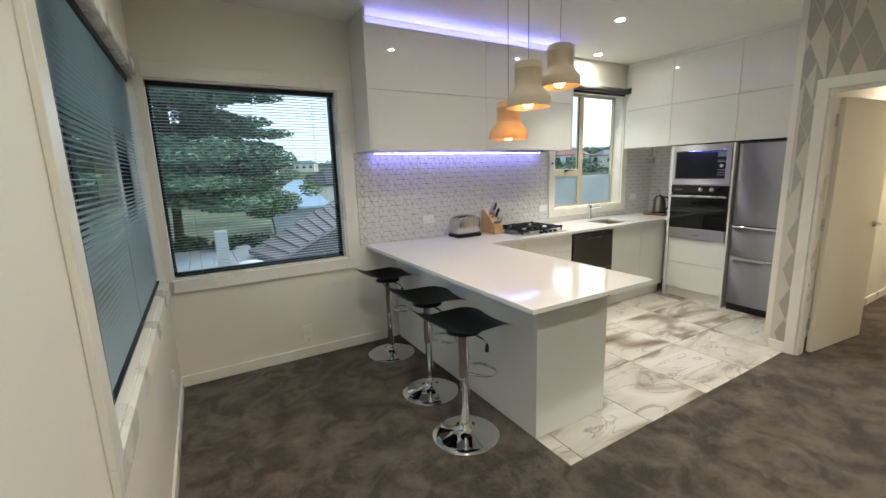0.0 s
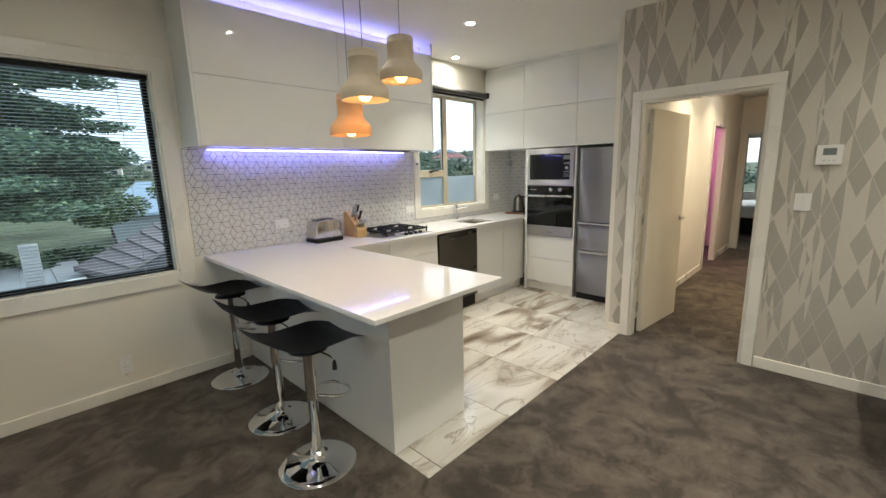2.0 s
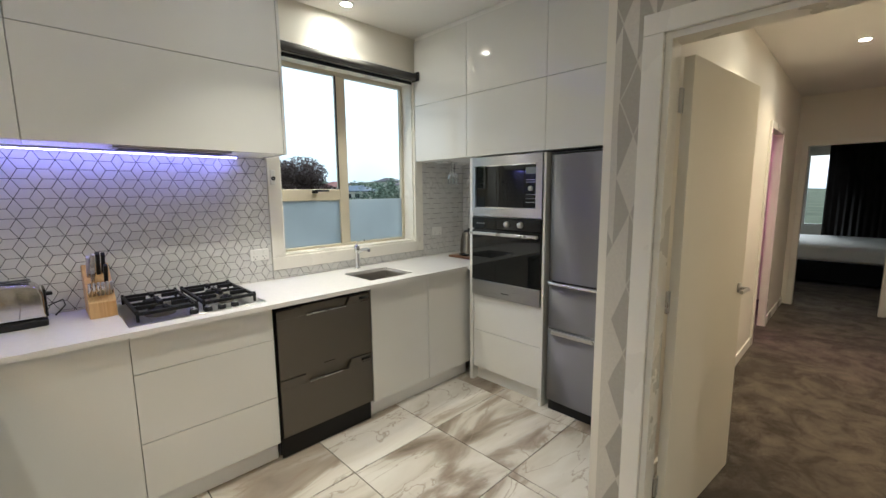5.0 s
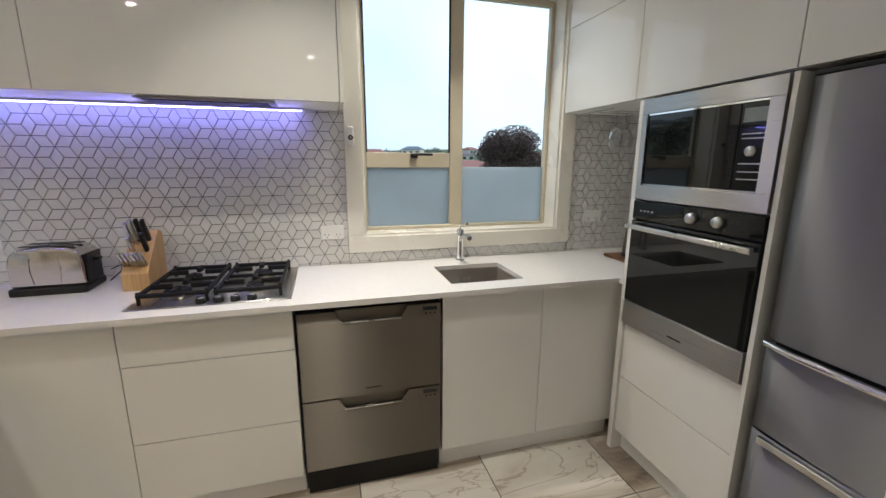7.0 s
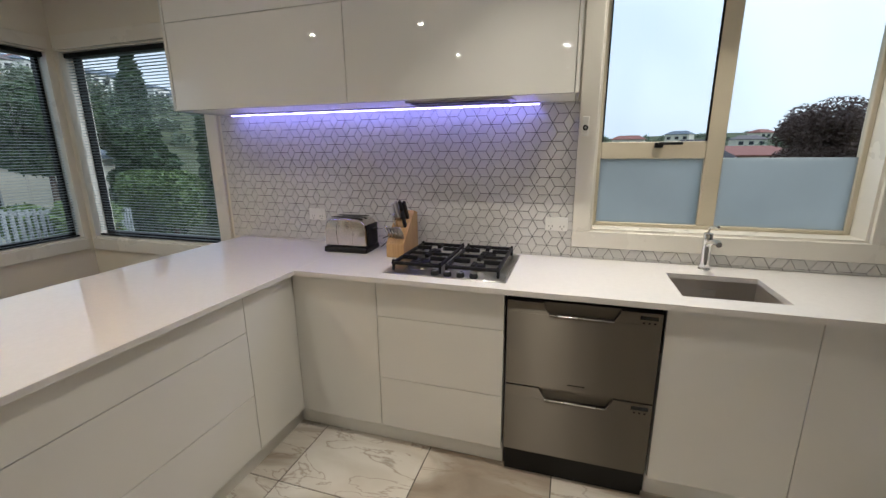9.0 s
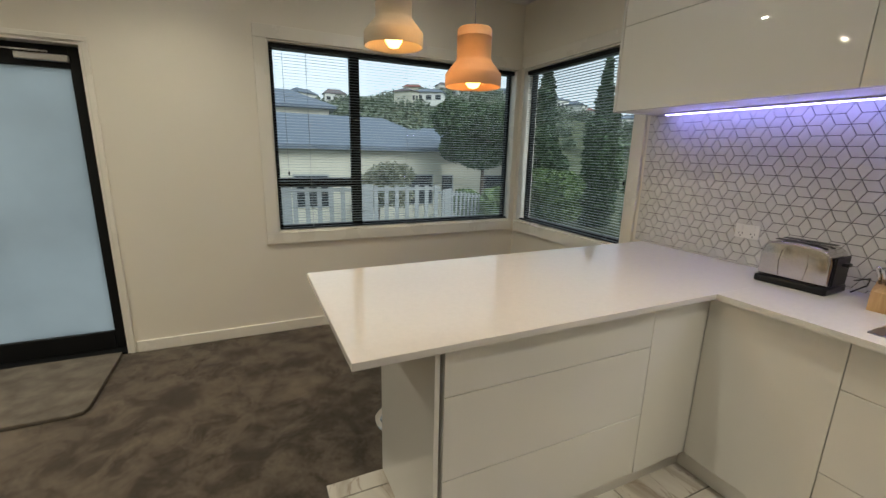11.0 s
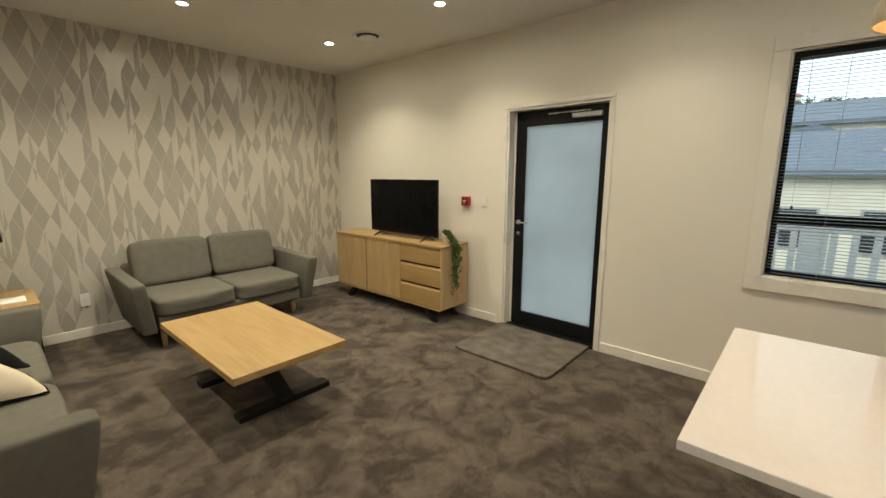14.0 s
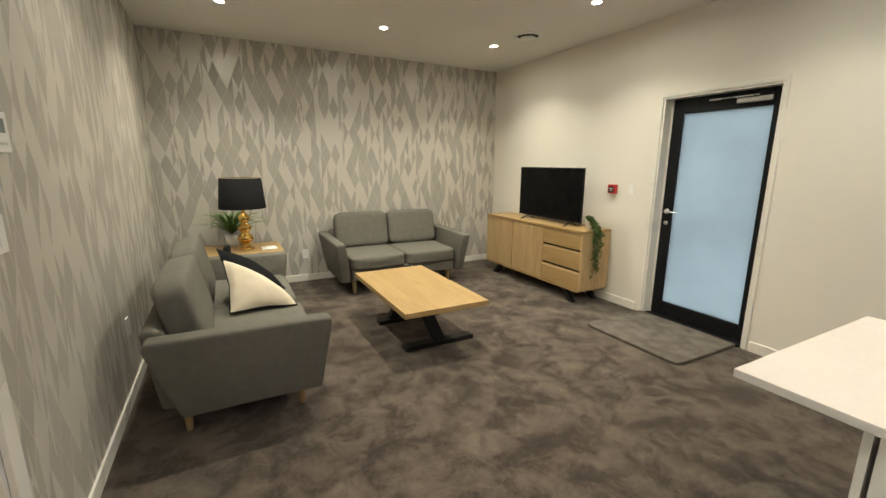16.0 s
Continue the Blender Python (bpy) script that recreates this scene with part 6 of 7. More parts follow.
for ly, s in ((-2.53, -1), (-1.33, 1)):
    for lx in (sx0 + 0.05, sx1 - 0.045):
        b = prism([(ly - s * 0.06, sz0 - 0.021), (ly + s * 0.02, sz0 - 0.021), (ly + s * 0.15, 0.0), (ly + s * 0.09, 0.0)], lx - 0.025, lx + 0.025, 'x', 0.002)
        part("leg", b, BLACKSTEEL, u, "splayed black steel leg")
    part("leg_rail", box(sx0 + 0.08, sx1 - 0.075, ly - 0.02, ly + 0.02, sz0 - 0.04, sz0 - 0.021), BLACKSTEEL, u, "black rail")

u = thing("television", (-0.08, -1.83, sz1), "black flat-screen television on two splayed feet", "television")
ty0, ty1, tz0, tz1, tx = -2.355, -1.297, 0.835, 1.425, -0.05
part("back_shell", box(tx - 0.055, tx - 0.018, ty0 + 0.12, ty1 - 0.12, tz0 + 0.03, tz1 - 0.16, 0.012), BLACK, u)
part("panel", box(tx - 0.018, tx, ty0, ty1, tz0, tz1, 0.003), BLACK, u, "thin black bezel")
part("screen", box(tx + 0.0002, tx + 0.0012, ty0 + 0.008, ty1 - 0.008, tz0 + 0.016, tz1 - 0.008), TVS, u, "dark satin screen, off")
for ly in (ty0 + 0.16, ty1 - 0.16):
    b = prism([(tx - 0.016, tz0), (tx - 0.004, tz0), (tx + 0.10, sz1), (tx + 0.085, sz1)], ly - 0.012, ly + 0.012, 'y')
    prism([(tx - 0.016, tz0), (tx - 0.004, tz0), (tx - 0.095, sz1), (tx - 0.11, sz1)], ly - 0.012, ly + 0.012, 'y', bm=b)
    part("foot", b, BLACK, u, "splayed black foot")

u = thing("trailing_plant", (-0.06, -1.17, sz1), "green trailing plant in a small white pot on the sideboard", "plant")
part("pot", lathe([(0, 0), (0.042, 0), (0.055, 0.09), (0.058, 0.094), (0.052, 0.094), (0.045, 0.08), (0, 0.078)], at=(-0.06, -1.17, sz1), steps=24), PLATE, u, "white pot")
vs, fs = [], []
def leaf_at(p, size, up=0.4):
    d = Vector((random.uniform(-1, 1), random.uniform(-1, 1), random.uniform(-0.6, up))).normalized()
    s = d.cross(Vector((random.uniform(-1, 1), random.uniform(-1, 1), random.uniform(-1, 1)))).normalized()
    o = len(vs)
    for q in (p - s * size * 0.10, p + d * size * 0.5 - s * size * 0.30, p + d * size, p + d * size * 0.5 + s * size * 0.30):
        vs.append(tuple(q))
    fs.append((o, o + 1, o + 2, o + 3))
def leaf_mesh(name, parent, mat, label=""):
    me = bpy.data.meshes.new(name)
    at = Vector(root_of(parent).location)
    me.from_pydata([tuple(Vector(v) - at) for v in vs], [], fs)
    me.materials.append(mat)
    ob = new(name, me)
    ob.parent = parent
    vs.clear(), fs.clear()
    return tagged(ob, label)
stems = None
for k in range(11):
    ang = random.uniform(-0.5, 1.7)
    reach = random.uniform(0.05, 0.10)
    fall = random.uniform(0.18, 0.52) if k < 7 else random.uniform(0.02, 0.10)
    p0 = Vector((-0.06, -1.17, sz1 + 0.085))
    pts = [p0, p0 + Vector((math.cos(ang) * reach * 0.5, math.sin(ang) * reach * 0.6, 0.05)), Vector((-0.06 + random.uniform(-0.04, 0.06), -1.07 + random.uniform(-0.01, 0.03), sz1 + 0.03)), Vector((-0.06 + random.uniform(-0.06, 0.08), -1.055 + random.uniform(0, 0.03), sz1 - fall * 0.5)), Vector((-0.05 + random.uniform(-0.05, 0.08), -1.05 + random.uniform(0, 0.03), sz1 - fall))]
    stems = tube(pts, 0.0022, 5, bm=stems)
    for a, c in zip(pts, pts[1:]):
        for q in range(40):
            leaf_at(a.lerp(c, q / 40) + Vector((random.uniform(-1, 1), random.uniform(-1, 1), random.uniform(-1, 1))) * 0.008, random.uniform(0.017, 0.030))
part("stems", stems, PALM, u, "thin green stems")
leaf_mesh("leaves", u, TRAIL, "many tiny green leaves")

# door mat
solid("door_mat", prism([(-0.30, -0.665), (0.40, -0.665), (0.445, -0.645), (0.462, -0.60), (0.462, 0.17), (0.445, 0.215), (0.40, 0.232), (-0.30, 0.232)], 0.001, 0.026, 'z', 0.006), MAT, "grey-brown soft door mat with rounded corners", "mat")

# side table with lamp, plant and papers in the corner
u = thing("side_table", (3.30, -2.76, 0), "small oak side table between the sofas", "side table")
part("tabletop", box(2.82, 3.55, -3.10, -2.50, 0.545, 0.575, 0.003), OAK, u, "oak top")
for lx, ly in ((2.86, -3.06), (3.51, -3.06), (2.86, -2.54), (3.51, -2.54)):
    part("leg", box(lx - 0.018, lx + 0.018, ly - 0.018, ly + 0.018, 0, 0.5445, 0.002), BLACKSTEEL, u, "slim black leg")
LX, LY, LZ = 3.16, -2.78, 0.575
u = thing("table_lamp", (LX, LY, LZ), "gold baluster table lamp with a black drum shade", "table lamp")
part("base", lathe([(r * 1.28, h) for r, h in [(0, 0), (0.062, 0), (0.064, 0.012), (0.045, 0.024), (0.032, 0.04), (0.028, 0.06), (0.05, 0.085), (0.062, 0.115), (0.05, 0.145), (0.03, 0.165), (0.028, 0.18), (0.046, 0.20), (0.054, 0.225), (0.046, 0.25), (0.028, 0.27), (0.026, 0.285), (0.04, 0.305), (0.046, 0.328), (0.038, 0.352), (0.02, 0.37), (0.012, 0.385), (0.012, 0.46), (0, 0.46)]], at=(LX, LY, LZ), steps=32, angle=60), GOLD, u, "polished gold turned base")
sh = part("shade", lathe([(0.222, 0.425), (0.195, 0.728), (0.192, 0.728), (0.219, 0.425), (0.222, 0.425)], at=(LX, LY, LZ), steps=48), BLACKCLOTH, u, "black drum shade")
part("shade_lining", lathe([(0.2185, 0.428), (0.1915, 0.726)], at=(LX, LY, LZ), steps=48), SHADE_IN, sh, "pale lining")
part("shade_ring", tube([(LX + 0.19 * math.cos(a * 0.2618), LY + 0.19 * math.sin(a * 0.2618), LZ + 0.724) for a in range(24)], 0.003, 5, closed=True), GOLD, sh, "thin gold ring")
part("bulb", lathe([(0, 0.60), (0.02, 0.595), (0.03, 0.57), (0.028, 0.54), (0.014, 0.50), (0.013, 0.46)], at=(LX, LY, LZ), steps=16), PLATE, u, "unlit white bulb")

u = thing("potted_palm", (3.28, -3.02, 0.575), "small palm with narrow leaves in a white pot", "plant")
part("pot", lathe([(0, 0), (0.06, 0), (0.072, 0.13), (0.066, 0.13), (0.058, 0.115), (0, 0.112)], at=(3.28, -3.02, 0.575), steps=24), PLATE, u, "white pot")
for k in range(64):
    ang = k * 2.39996
    reach, lift = random.uniform(0.22, 0.45), random.uniform(0.16, 0.36)
    base = Vector((3.28, -3.02, 0.70))
    d = Vector((math.cos(ang), math.sin(ang), 0))
    side = Vector((-d.y, d.x, 0))
    prev = None
    for q in range(7):
        f = q / 6
        p = base + d * reach * f + Vector((0, 0, lift * (1.7 * f - 1.1 * f * f)))
        wdt = 0.0125 * math.sin(math.pi * min(0.97, 0.12 + 0.86 * f))
        o = len(vs)
        vs.append(tuple(p - side * wdt))
        vs.append(tuple(p + side * wdt))
        if q:
            fs.append((o - 2, o - 1, o + 1, o))
ob = leaf_mesh("leaves", u, PALM, "narrow arching green leaves")
b = box(2.88, 3.02, -2.78, -2.60, 0.576, 0.588, 0.002)
solid("paper_stack", b, PAPERW, "small stack of white leaflets on the side table", "papers")
u = thing("small_jar", (3.34, -2.62, 0.576), "small dark jar on the side table", "jar")
part("jar_body", lathe([(0, 0), (0.03, 0), (0.034, 0.02), (0.034, 0.06), (0.026, 0.068), (0, 0.068)], at=(3.34, -2.62, 0.576), steps=20), BLACKGLASS, u)
part("lid", lathe([(0.027, 0.0685), (0.027, 0.082), (0, 0.084)], at=(3.34, -2.62, 0.576), steps=20), BLACK, u, "black lid")

u = thing("ceiling_vent", (0.408, -1.76, CEIL), "round white ceiling vent", "vent")
part("rim", lathe([(0.135, 0), (0.142, -0.007), (0.124, -0.014), (0.108, -0.004)], at=(0.408, -1.76, CEIL - 0.0005), steps=36), PLATE, u, "white rim")
part("centre_disc", lathe([(0, -0.030), (0.078, -0.030), (0.086, -0.023), (0.080, -0.016), (0, -0.016)], at=(0.408, -1.76, CEIL), steps=36), PLATE, u, "white centre disc")
part("throat", lathe([(0.1075, -0.003), (0, -0.003)], at=(0.408, -1.76, CEIL), steps=36), BLACK, u, "dark gap")

# ---- outside ----
GRASS = surface("winter_grass", (0.10, 0.115, 0.05), 0.95, vary=0.35, scale=0.6, bump=0.3, bump_scale=40, spec=0.1)
HILLG = surface("scrubby_hillside", (0.095, 0.108, 0.066), 0.95, vary=0.5, scale=0.12, bump_scale=3, spec=0.05)
HOUSEW = surface("white_house_paint", (0.74, 0.74, 0.70), 0.7, vary=0.06, scale=0.6)
WEATHER = surface("cream_weatherboard", (0.62, 0.60, 0.50), 0.7, vary=0.06, scale=1.5)
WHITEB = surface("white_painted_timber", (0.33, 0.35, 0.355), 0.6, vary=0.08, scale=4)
ROOFBLUE = surface("blue_grey_roof_steel", (0.10, 0.13, 0.175), 0.5, vary=0.10, scale=1.0, bump_scale=20)
ROOFBROWN = surface("brown_grey_roof_tile", (0.14, 0.12, 0.125), 0.75, vary=0.2, scale=3, bump=0.3, bump_scale=30)
ROOFPALE = surface("pale_blue_roof_steel", (0.34, 0.43, 0.52), 0.5, vary=0.08, scale=1.0)
ROOFDARK = surface("dark_slate", (0.035, 0.033, 0.042), 0.7, vary=0.2, scale=2)
ROOFRED = surface("faded_red_roof", (0.24, 0.09, 0.07), 0.7, vary=0.15, scale=2)
DARKPANE = surface("dark_far_window", (0.03, 0.036, 0.042), 0.12, vary=0.2, scale=1)
CONCRETE = surface("pale_concrete", (0.40, 0.40, 0.39), 0.85, vary=0.15, scale=1.2, bump=0.2, bump_scale=30)
BARK = surface("grey_bark", (0.11, 0.085, 0.065), 0.9, vary=0.3, scale=10, bump=0.6, bump_scale=60)
CEDAR = leaf_material("cedar_needles", (0.06, 0.11, 0.085), (0.27, 0.37, 0.22))
SHRUB = leaf_material("shrub_leaves", (0.07, 0.12, 0.05), (0.20, 0.27, 0.10))
DARKTREE = leaf_material("cypress_leaves", (0.045, 0.08, 0.045), (0.12, 0.17, 0.085))
# Distant foliage: haze put into the colour, lighter and greyer than near leaves.
FARTREE = leaf_material("haze_lightened_bush_leaves", (0.075, 0.105, 0.075), (0.24, 0.285, 0.20))
TWIG = leaf_material("bare_twigs", (0.055, 0.035, 0.030), (0.13, 0.09, 0.08))
GZ = -2.9


def terrain(x, y):
    """Flat near the house, rising to a hill in the west and north-west, and gentle far rises to the north."""
    d = max(0.0, -x - 30)
    h = GZ + 34 * (1 - math.exp(-(d / 95) ** 1.6)) * (0.62 + 0.30 * math.sin(0.013 * y + 0.55) + 0.12 * math.sin(0.05 * y + 0.02 * x))
    e = max(0.0, y - 90)
    h += 16 * (1 - math.exp(-(e / 160) ** 2)) * (0.7 + 0.3 * math.sin(0.012 * x))
    g = max(0.0, 0.82 * x + 0.57 * y - 75) * math.exp(-((0.57 * x - 0.82 * y) / 62) ** 4)
    h += 17 * (1 - math.exp(-(g / 95) ** 2)) * (0.8 + 0.2 * math.sin(0.03 * x))
    h += 1.3 * noise.noise(Vector((x * 0.02, y * 0.02, 0))) * min(1, (d + e) / 40)
    return h


b = bmesh.new()
near = [-40 + 4 * k for k in range(21)]
gx = [-3000, -1500, -800, -500, -380] + [-300 + 8 * k for k in range(33)] + near[1:] + [60, 100, 180, 300, 600, 1500, 3000]
gy = [-3000, -1500, -600, -250, -120, -60] + [-40 + 6 * k for k in range(55)] + [320, 400, 600, 1200, 3000]
grid = [[b.verts.new((x, y, terrain(x, y))) for y in gy] for x in gx]
for i in range(len(gx) - 1):
    for j in range(len(gy) - 1):
        f = b.faces.new((grid[i][j], grid[i + 1][j], grid[i + 1][j + 1], grid[i][j + 1]))
        f.smooth = True
setting("ground", b, HILLG, "green and brown ground rising to a built-up hillside", "ground")


def house(x, y, w, d, wall_h, roof_h, turn, wall_mat, roof_mat, label, base=None, windows=3, hip=0.35, group="houses on the hill"):
    """A plain house: walls, hipped roof with eaves, windows on its long front."""
    z = (terrain(x, y) - 0.3) if base is None else base
    u = thing("house", (0, 0, 0), label, "house", group)
    part("wall", box(-w / 2, w / 2, -d / 2, d / 2, 0, wall_h), wall_mat, u)
    e = 0.45
    bm = bmesh.new()
    c = [bm.verts.new(p) for p in ((-w / 2 - e, -d / 2 - e, wall_h), (w / 2 + e, -d / 2 - e, wall_h), (w / 2 + e, d / 2 + e, wall_h), (-w / 2 - e, d / 2 + e, wall_h))]
    lo = [bm.verts.new(p) for p in ((-w / 2 - e, -d / 2 - e, wall_h - 0.18), (w / 2 + e, -d / 2 - e, wall_h - 0.18), (w / 2 + e, d / 2 + e, wall_h - 0.18), (-w / 2 - e, d / 2 + e, wall_h - 0.18))]
    r0, r1 = bm.verts.new((-w / 2 - e + hip * d, 0, wall_h + roof_h)), bm.verts.new((w / 2 + e - hip * d, 0, wall_h + roof_h))
    for f in ((c[0], c[1], r1, r0), (c[2], c[3], r0, r1), (c[1], c[2], r1), (c[3], c[0], r0), tuple(lo[::-1])):
        bm.faces.new(f)
    for k in range(4):
        bm.faces.new((lo[k], lo[(k + 1) % 4], c[(k + 1) % 4], c[k]))
    bmesh.ops.recalc_face_normals(bm, faces=bm.faces)
    part("roof", bm, roof_mat, u)
    for k in range(windows):
        cx = -w / 2 + w * (k + 0.5) / windows
        ww, hh = min(1.5, w / windows * 0.55), min(1.2, wall_h * 0.42)
        zc = wall_h * 0.60
        wn_ = part("window", box(cx - ww / 2 - 0.07, cx + ww / 2 + 0.07, -d / 2 - 0.05, -d / 2 - 0.002, zc - hh / 2 - 0.07, zc + hh / 2 + 0.07), WHITEB, u, "white window frame")
        part("pane", box(cx - ww / 2, cx + ww / 2, -d / 2 - 0.07, -d / 2 - 0.051, zc - hh / 2, zc + hh / 2), DARKPANE, wn_, "dark pane")
    u.matrix_basis = pose(x, y, z, 0, 0, turn)
    return u


# the neighbours across the fence: long front to the east
house(-17.5, 3.4, 11.5, 6.5, 4.55, 1.4, 90, WEATHER, ROOFBLUE, "cream weatherboard house with a blue-grey hipped roof", base=GZ, windows=5, group="neighbouring houses")
house(-19.5, 12.0, 6.5, 6.0, 4.3, 1.4, 84, WEATHER, ROOFBLUE, "low cream house with a blue-grey roof behind shrubs", base=GZ, windows=2, group="neighbouring houses")
house(-30.0, 0.5, 12.0, 8.0, 7.1, 1.4, 86, WEATHER, ROOFBLUE, "tall two-storey cream house with a blue-grey roof", base=GZ, windows=4, group="neighbouring houses")
house(-25.5, 1.3, 6.0, 3.8, 5.7, 0.95, 0, WEATHER, ROOFBLUE, "cream weatherboard gable wing before the tall house", base=GZ, windows=2, hip=0.0, group="neighbouring houses")
house(-36.0, 17.0, 9.0, 7.0, 4.9, 1.6, 70, WHITEB, ROOFBLUE, "white house with a steep blue-grey roof", base=GZ, windows=3, group="neighbouring houses")
house(7.2, 37.0, 4.4, 4.4, 2.0, 2.1, 170, WHITEB, ROOFPALE, "house with a pale blue pyramid roof beyond the conifer", base=GZ, windows=2, hip=0.5, group="neighbouring houses")
house(17.5, 62.0, 6.5, 6.0, 3.2, 2.2, 200, WEATHER, ROOFDARK, "low house with a dark hipped roof", base=GZ, windows=3, group="neighbouring houses")
house(26.0, 70.0, 11.0, 8.0, 3.4, 1.2, 190, WEATHER, ROOFRED, "low house with a faded red roof", base=GZ, windows=3, group="neighbouring houses")
# the roof just below the corner window: sloping courses of brown-grey tiles over a dark wall
u = thing("tiled_roof_house", (3.5, 15.0, GZ), "house with a brown-grey tiled roof and dark end wall", "house", "neighbouring houses")
ra, rb, rc, rd = Vector((1.12, 14.3, -0.78)), Vector((1.61, 11.8, -0.72)), Vector((7.3, 18.2, 0.30)), Vector((8.2, 22.0, 1.25))
for k in range(15):
    f0, f1 = k / 15, (k + 1.08) / 15
    p = [ra.lerp(rd, f0), rb.lerp(rc, f0), rb.lerp(rc, f1), ra.lerp(rd, f1)]
    up = Vector((0, 0, 0.05))
    bm = bmesh.new()
    top = [bm.verts.new(p[0] + up), bm.verts.new(p[1] + up), bm.verts.new(p[2]), bm.verts.new(p[3])]
    low = [bm.verts.new(q - Vector((0, 0, 0.08))) for q in p]
    bm.faces.new(top)
    bm.faces.new(low[::-1])
    for q in range(4):
        bm.faces.new((low[q], low[(q + 1) % 4], top[(q + 1) % 4], top[q]))
    bmesh.ops.recalc_face_normals(bm, faces=bm.faces)
    part("roof_course", bm, ROOFBROWN, u, "overlapping course of roof tiles")
bm = bmesh.new()
q0, q1 = rb + Vector((0.05, -0.02, -0.1)), rc + Vector((0.0, -0.02, -0.1))
quad = [Vector((q0.x, q0.y, GZ)), Vector((q1.x, q1.y, GZ)), q1, q0]
fr = [bm.verts.new(v) for v in quad]
bk = [bm.verts.new(v + Vector((-0.35, 2.2, 0))) for v in quad]
bm.faces.new(fr)
bm.faces.new(bk[::-1])
for q in range(4):
    bm.faces.new((bk[q], bk[(q + 1) % 4], fr[(q + 1) % 4], fr[q]))
bmesh.ops.recalc_face_normals(bm, faces=bm.faces)
part("wall", bm, ROOFDARK, u, "dark slate-coloured end wall")
random.seed(11)
for k in range(62):
    hx = -random.uniform(105, 178)
    hy = random.uniform(-25, 200) if k < 34 else random.uniform(60, 220)
    house(hx, hy, random.uniform(5, 8), random.uniform(4.5, 6), random.uniform(3.6, 4.8), random.uniform(1.0, 1.6), 90 + random.uniform(-40, 40), random.choice((HOUSEW, WEATHER, HOUSEW)), random.choice((ROOFBLUE, ROOFBROWN, ROOFRED, ROOFBLUE)), random.choice(("pale weatherboard house among trees on the hillside", "white house half hidden by bushes on the hillside")), windows=3)
for k in range(14):
    hx, hy = random.uniform(-60, 130), random.uniform(110, 240)
    house(hx, hy, random.uniform(8, 12), 7, random.uniform(3.0, 4.5), 1.5, random.uniform(-30, 30), random.choice((HOUSEW, WEATHER)), random.choice((ROOFBLUE, ROOFRED, ROOFBROWN)), "small pale house on a distant rise", windows=3)

for k in range(16):
    a, c = random.uniform(95, 175), random.uniform(-50, 50)
    house(0.82 * a + 0.57 * c, 0.57 * a - 0.82 * c, random.uniform(8, 12), 7, random.uniform(3.0, 4.5), 1.5, random.uniform(-75, -15), random.choice((HOUSEW, WEATHER)), random.choice((ROOFBLUE, ROOFRED, ROOFBROWN)), "pale house among trees on the farther hill", windows=3)


# the white fence across the yard
u = thing("picket_fence", (-4.0, 2.5, GZ), "white painted timber fence with wide pickets", "fence")
FZ = 0.86
def picket_line(x0, y0, x1, y1, top0, top1, posts=()):
    length = math.hypot(x1 - x0, y1 - y0)
    ang = math.degrees(math.atan2(y1 - y0, x1 - x0))
    n_p = int(length / 0.19)
    for k in range(n_p):
        f = (k + 0.5) / n_p
        x, y, t = x0 + (x1 - x0) * f, y0 + (y1 - y0) * f, top0 + (top1 - top0) * f
        wide = 0.14 if any(abs(f - q) < 0.5 / n_p for q in posts) else 0.036
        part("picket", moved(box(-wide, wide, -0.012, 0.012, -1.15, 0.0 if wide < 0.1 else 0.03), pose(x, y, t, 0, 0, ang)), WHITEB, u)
    mid = pose((x0 + x1) / 2, (y0 + y1) / 2, 0, 0, 0, ang)
    for dz in (-0.03, -1.08):
        b = box(-length / 2, length / 2, 0.013, 0.05, dz - 0.06, dz)
        for v in b.verts:
            f = v.co.x / length + 0.5
            v.co.z += top0 + (top1 - top0) * f
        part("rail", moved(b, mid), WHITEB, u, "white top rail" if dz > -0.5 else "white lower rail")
picket_line(-4.0, -1.0, -4.0, 4.4, FZ, FZ, posts=(0.47, 0.74))
picket_line(-4.0, 4.4, -7.4, 8.9, FZ - 0.08, FZ - 0.75, posts=(0.06, 0.5))
b = box(-4.3, -0.6, -2.0, 4.3, GZ, -0.35)
solid("deck", b, CONCRETE, "grey concrete deck outside the entry door", "deck")
solid("paved_yard", box(-9, 8, 4.5, 9.0, GZ - 0.5, GZ + 0.06), CONCRETE, "pale concrete yard below the window", "yard")
u = thing("garage", (-1.0, 11.0, GZ), "low garage with a pale grey sheet roof below the window", "garage", "neighbouring houses")
part("wall", box(-4.8, 1.2, 7.5, 17.0, GZ, -1.10), WEATHER, u, "cream wall")
ROOFSHEET = surface("pale_grey_roof_sheet", (0.44, 0.46, 0.48), 0.55, vary=0.14, scale=2)
for k in range(10):
    part("roof_sheet", box(-5.0 + 0.64 * k, -4.37 + 0.64 * k, 7.3, 17.3, -1.098, -1.02 + 0.012 * (k % 2), 0.004, seg=1), ROOFSHEET, u, "pale grey roof sheet")
solid("chimney_flue", box(0.20, 0.52, 12.9, 13.2, -1.006, 0.10, 0.02), CONCRETE, "square grey flue on the garage roof", "flue")
solid("skylight_dome", cushion(1.00, 12.4, -0.90, 0.75, 0.75, 0.32, power=2.6), HOUSEW, "white domed skylight on the garage roof", "skylight")


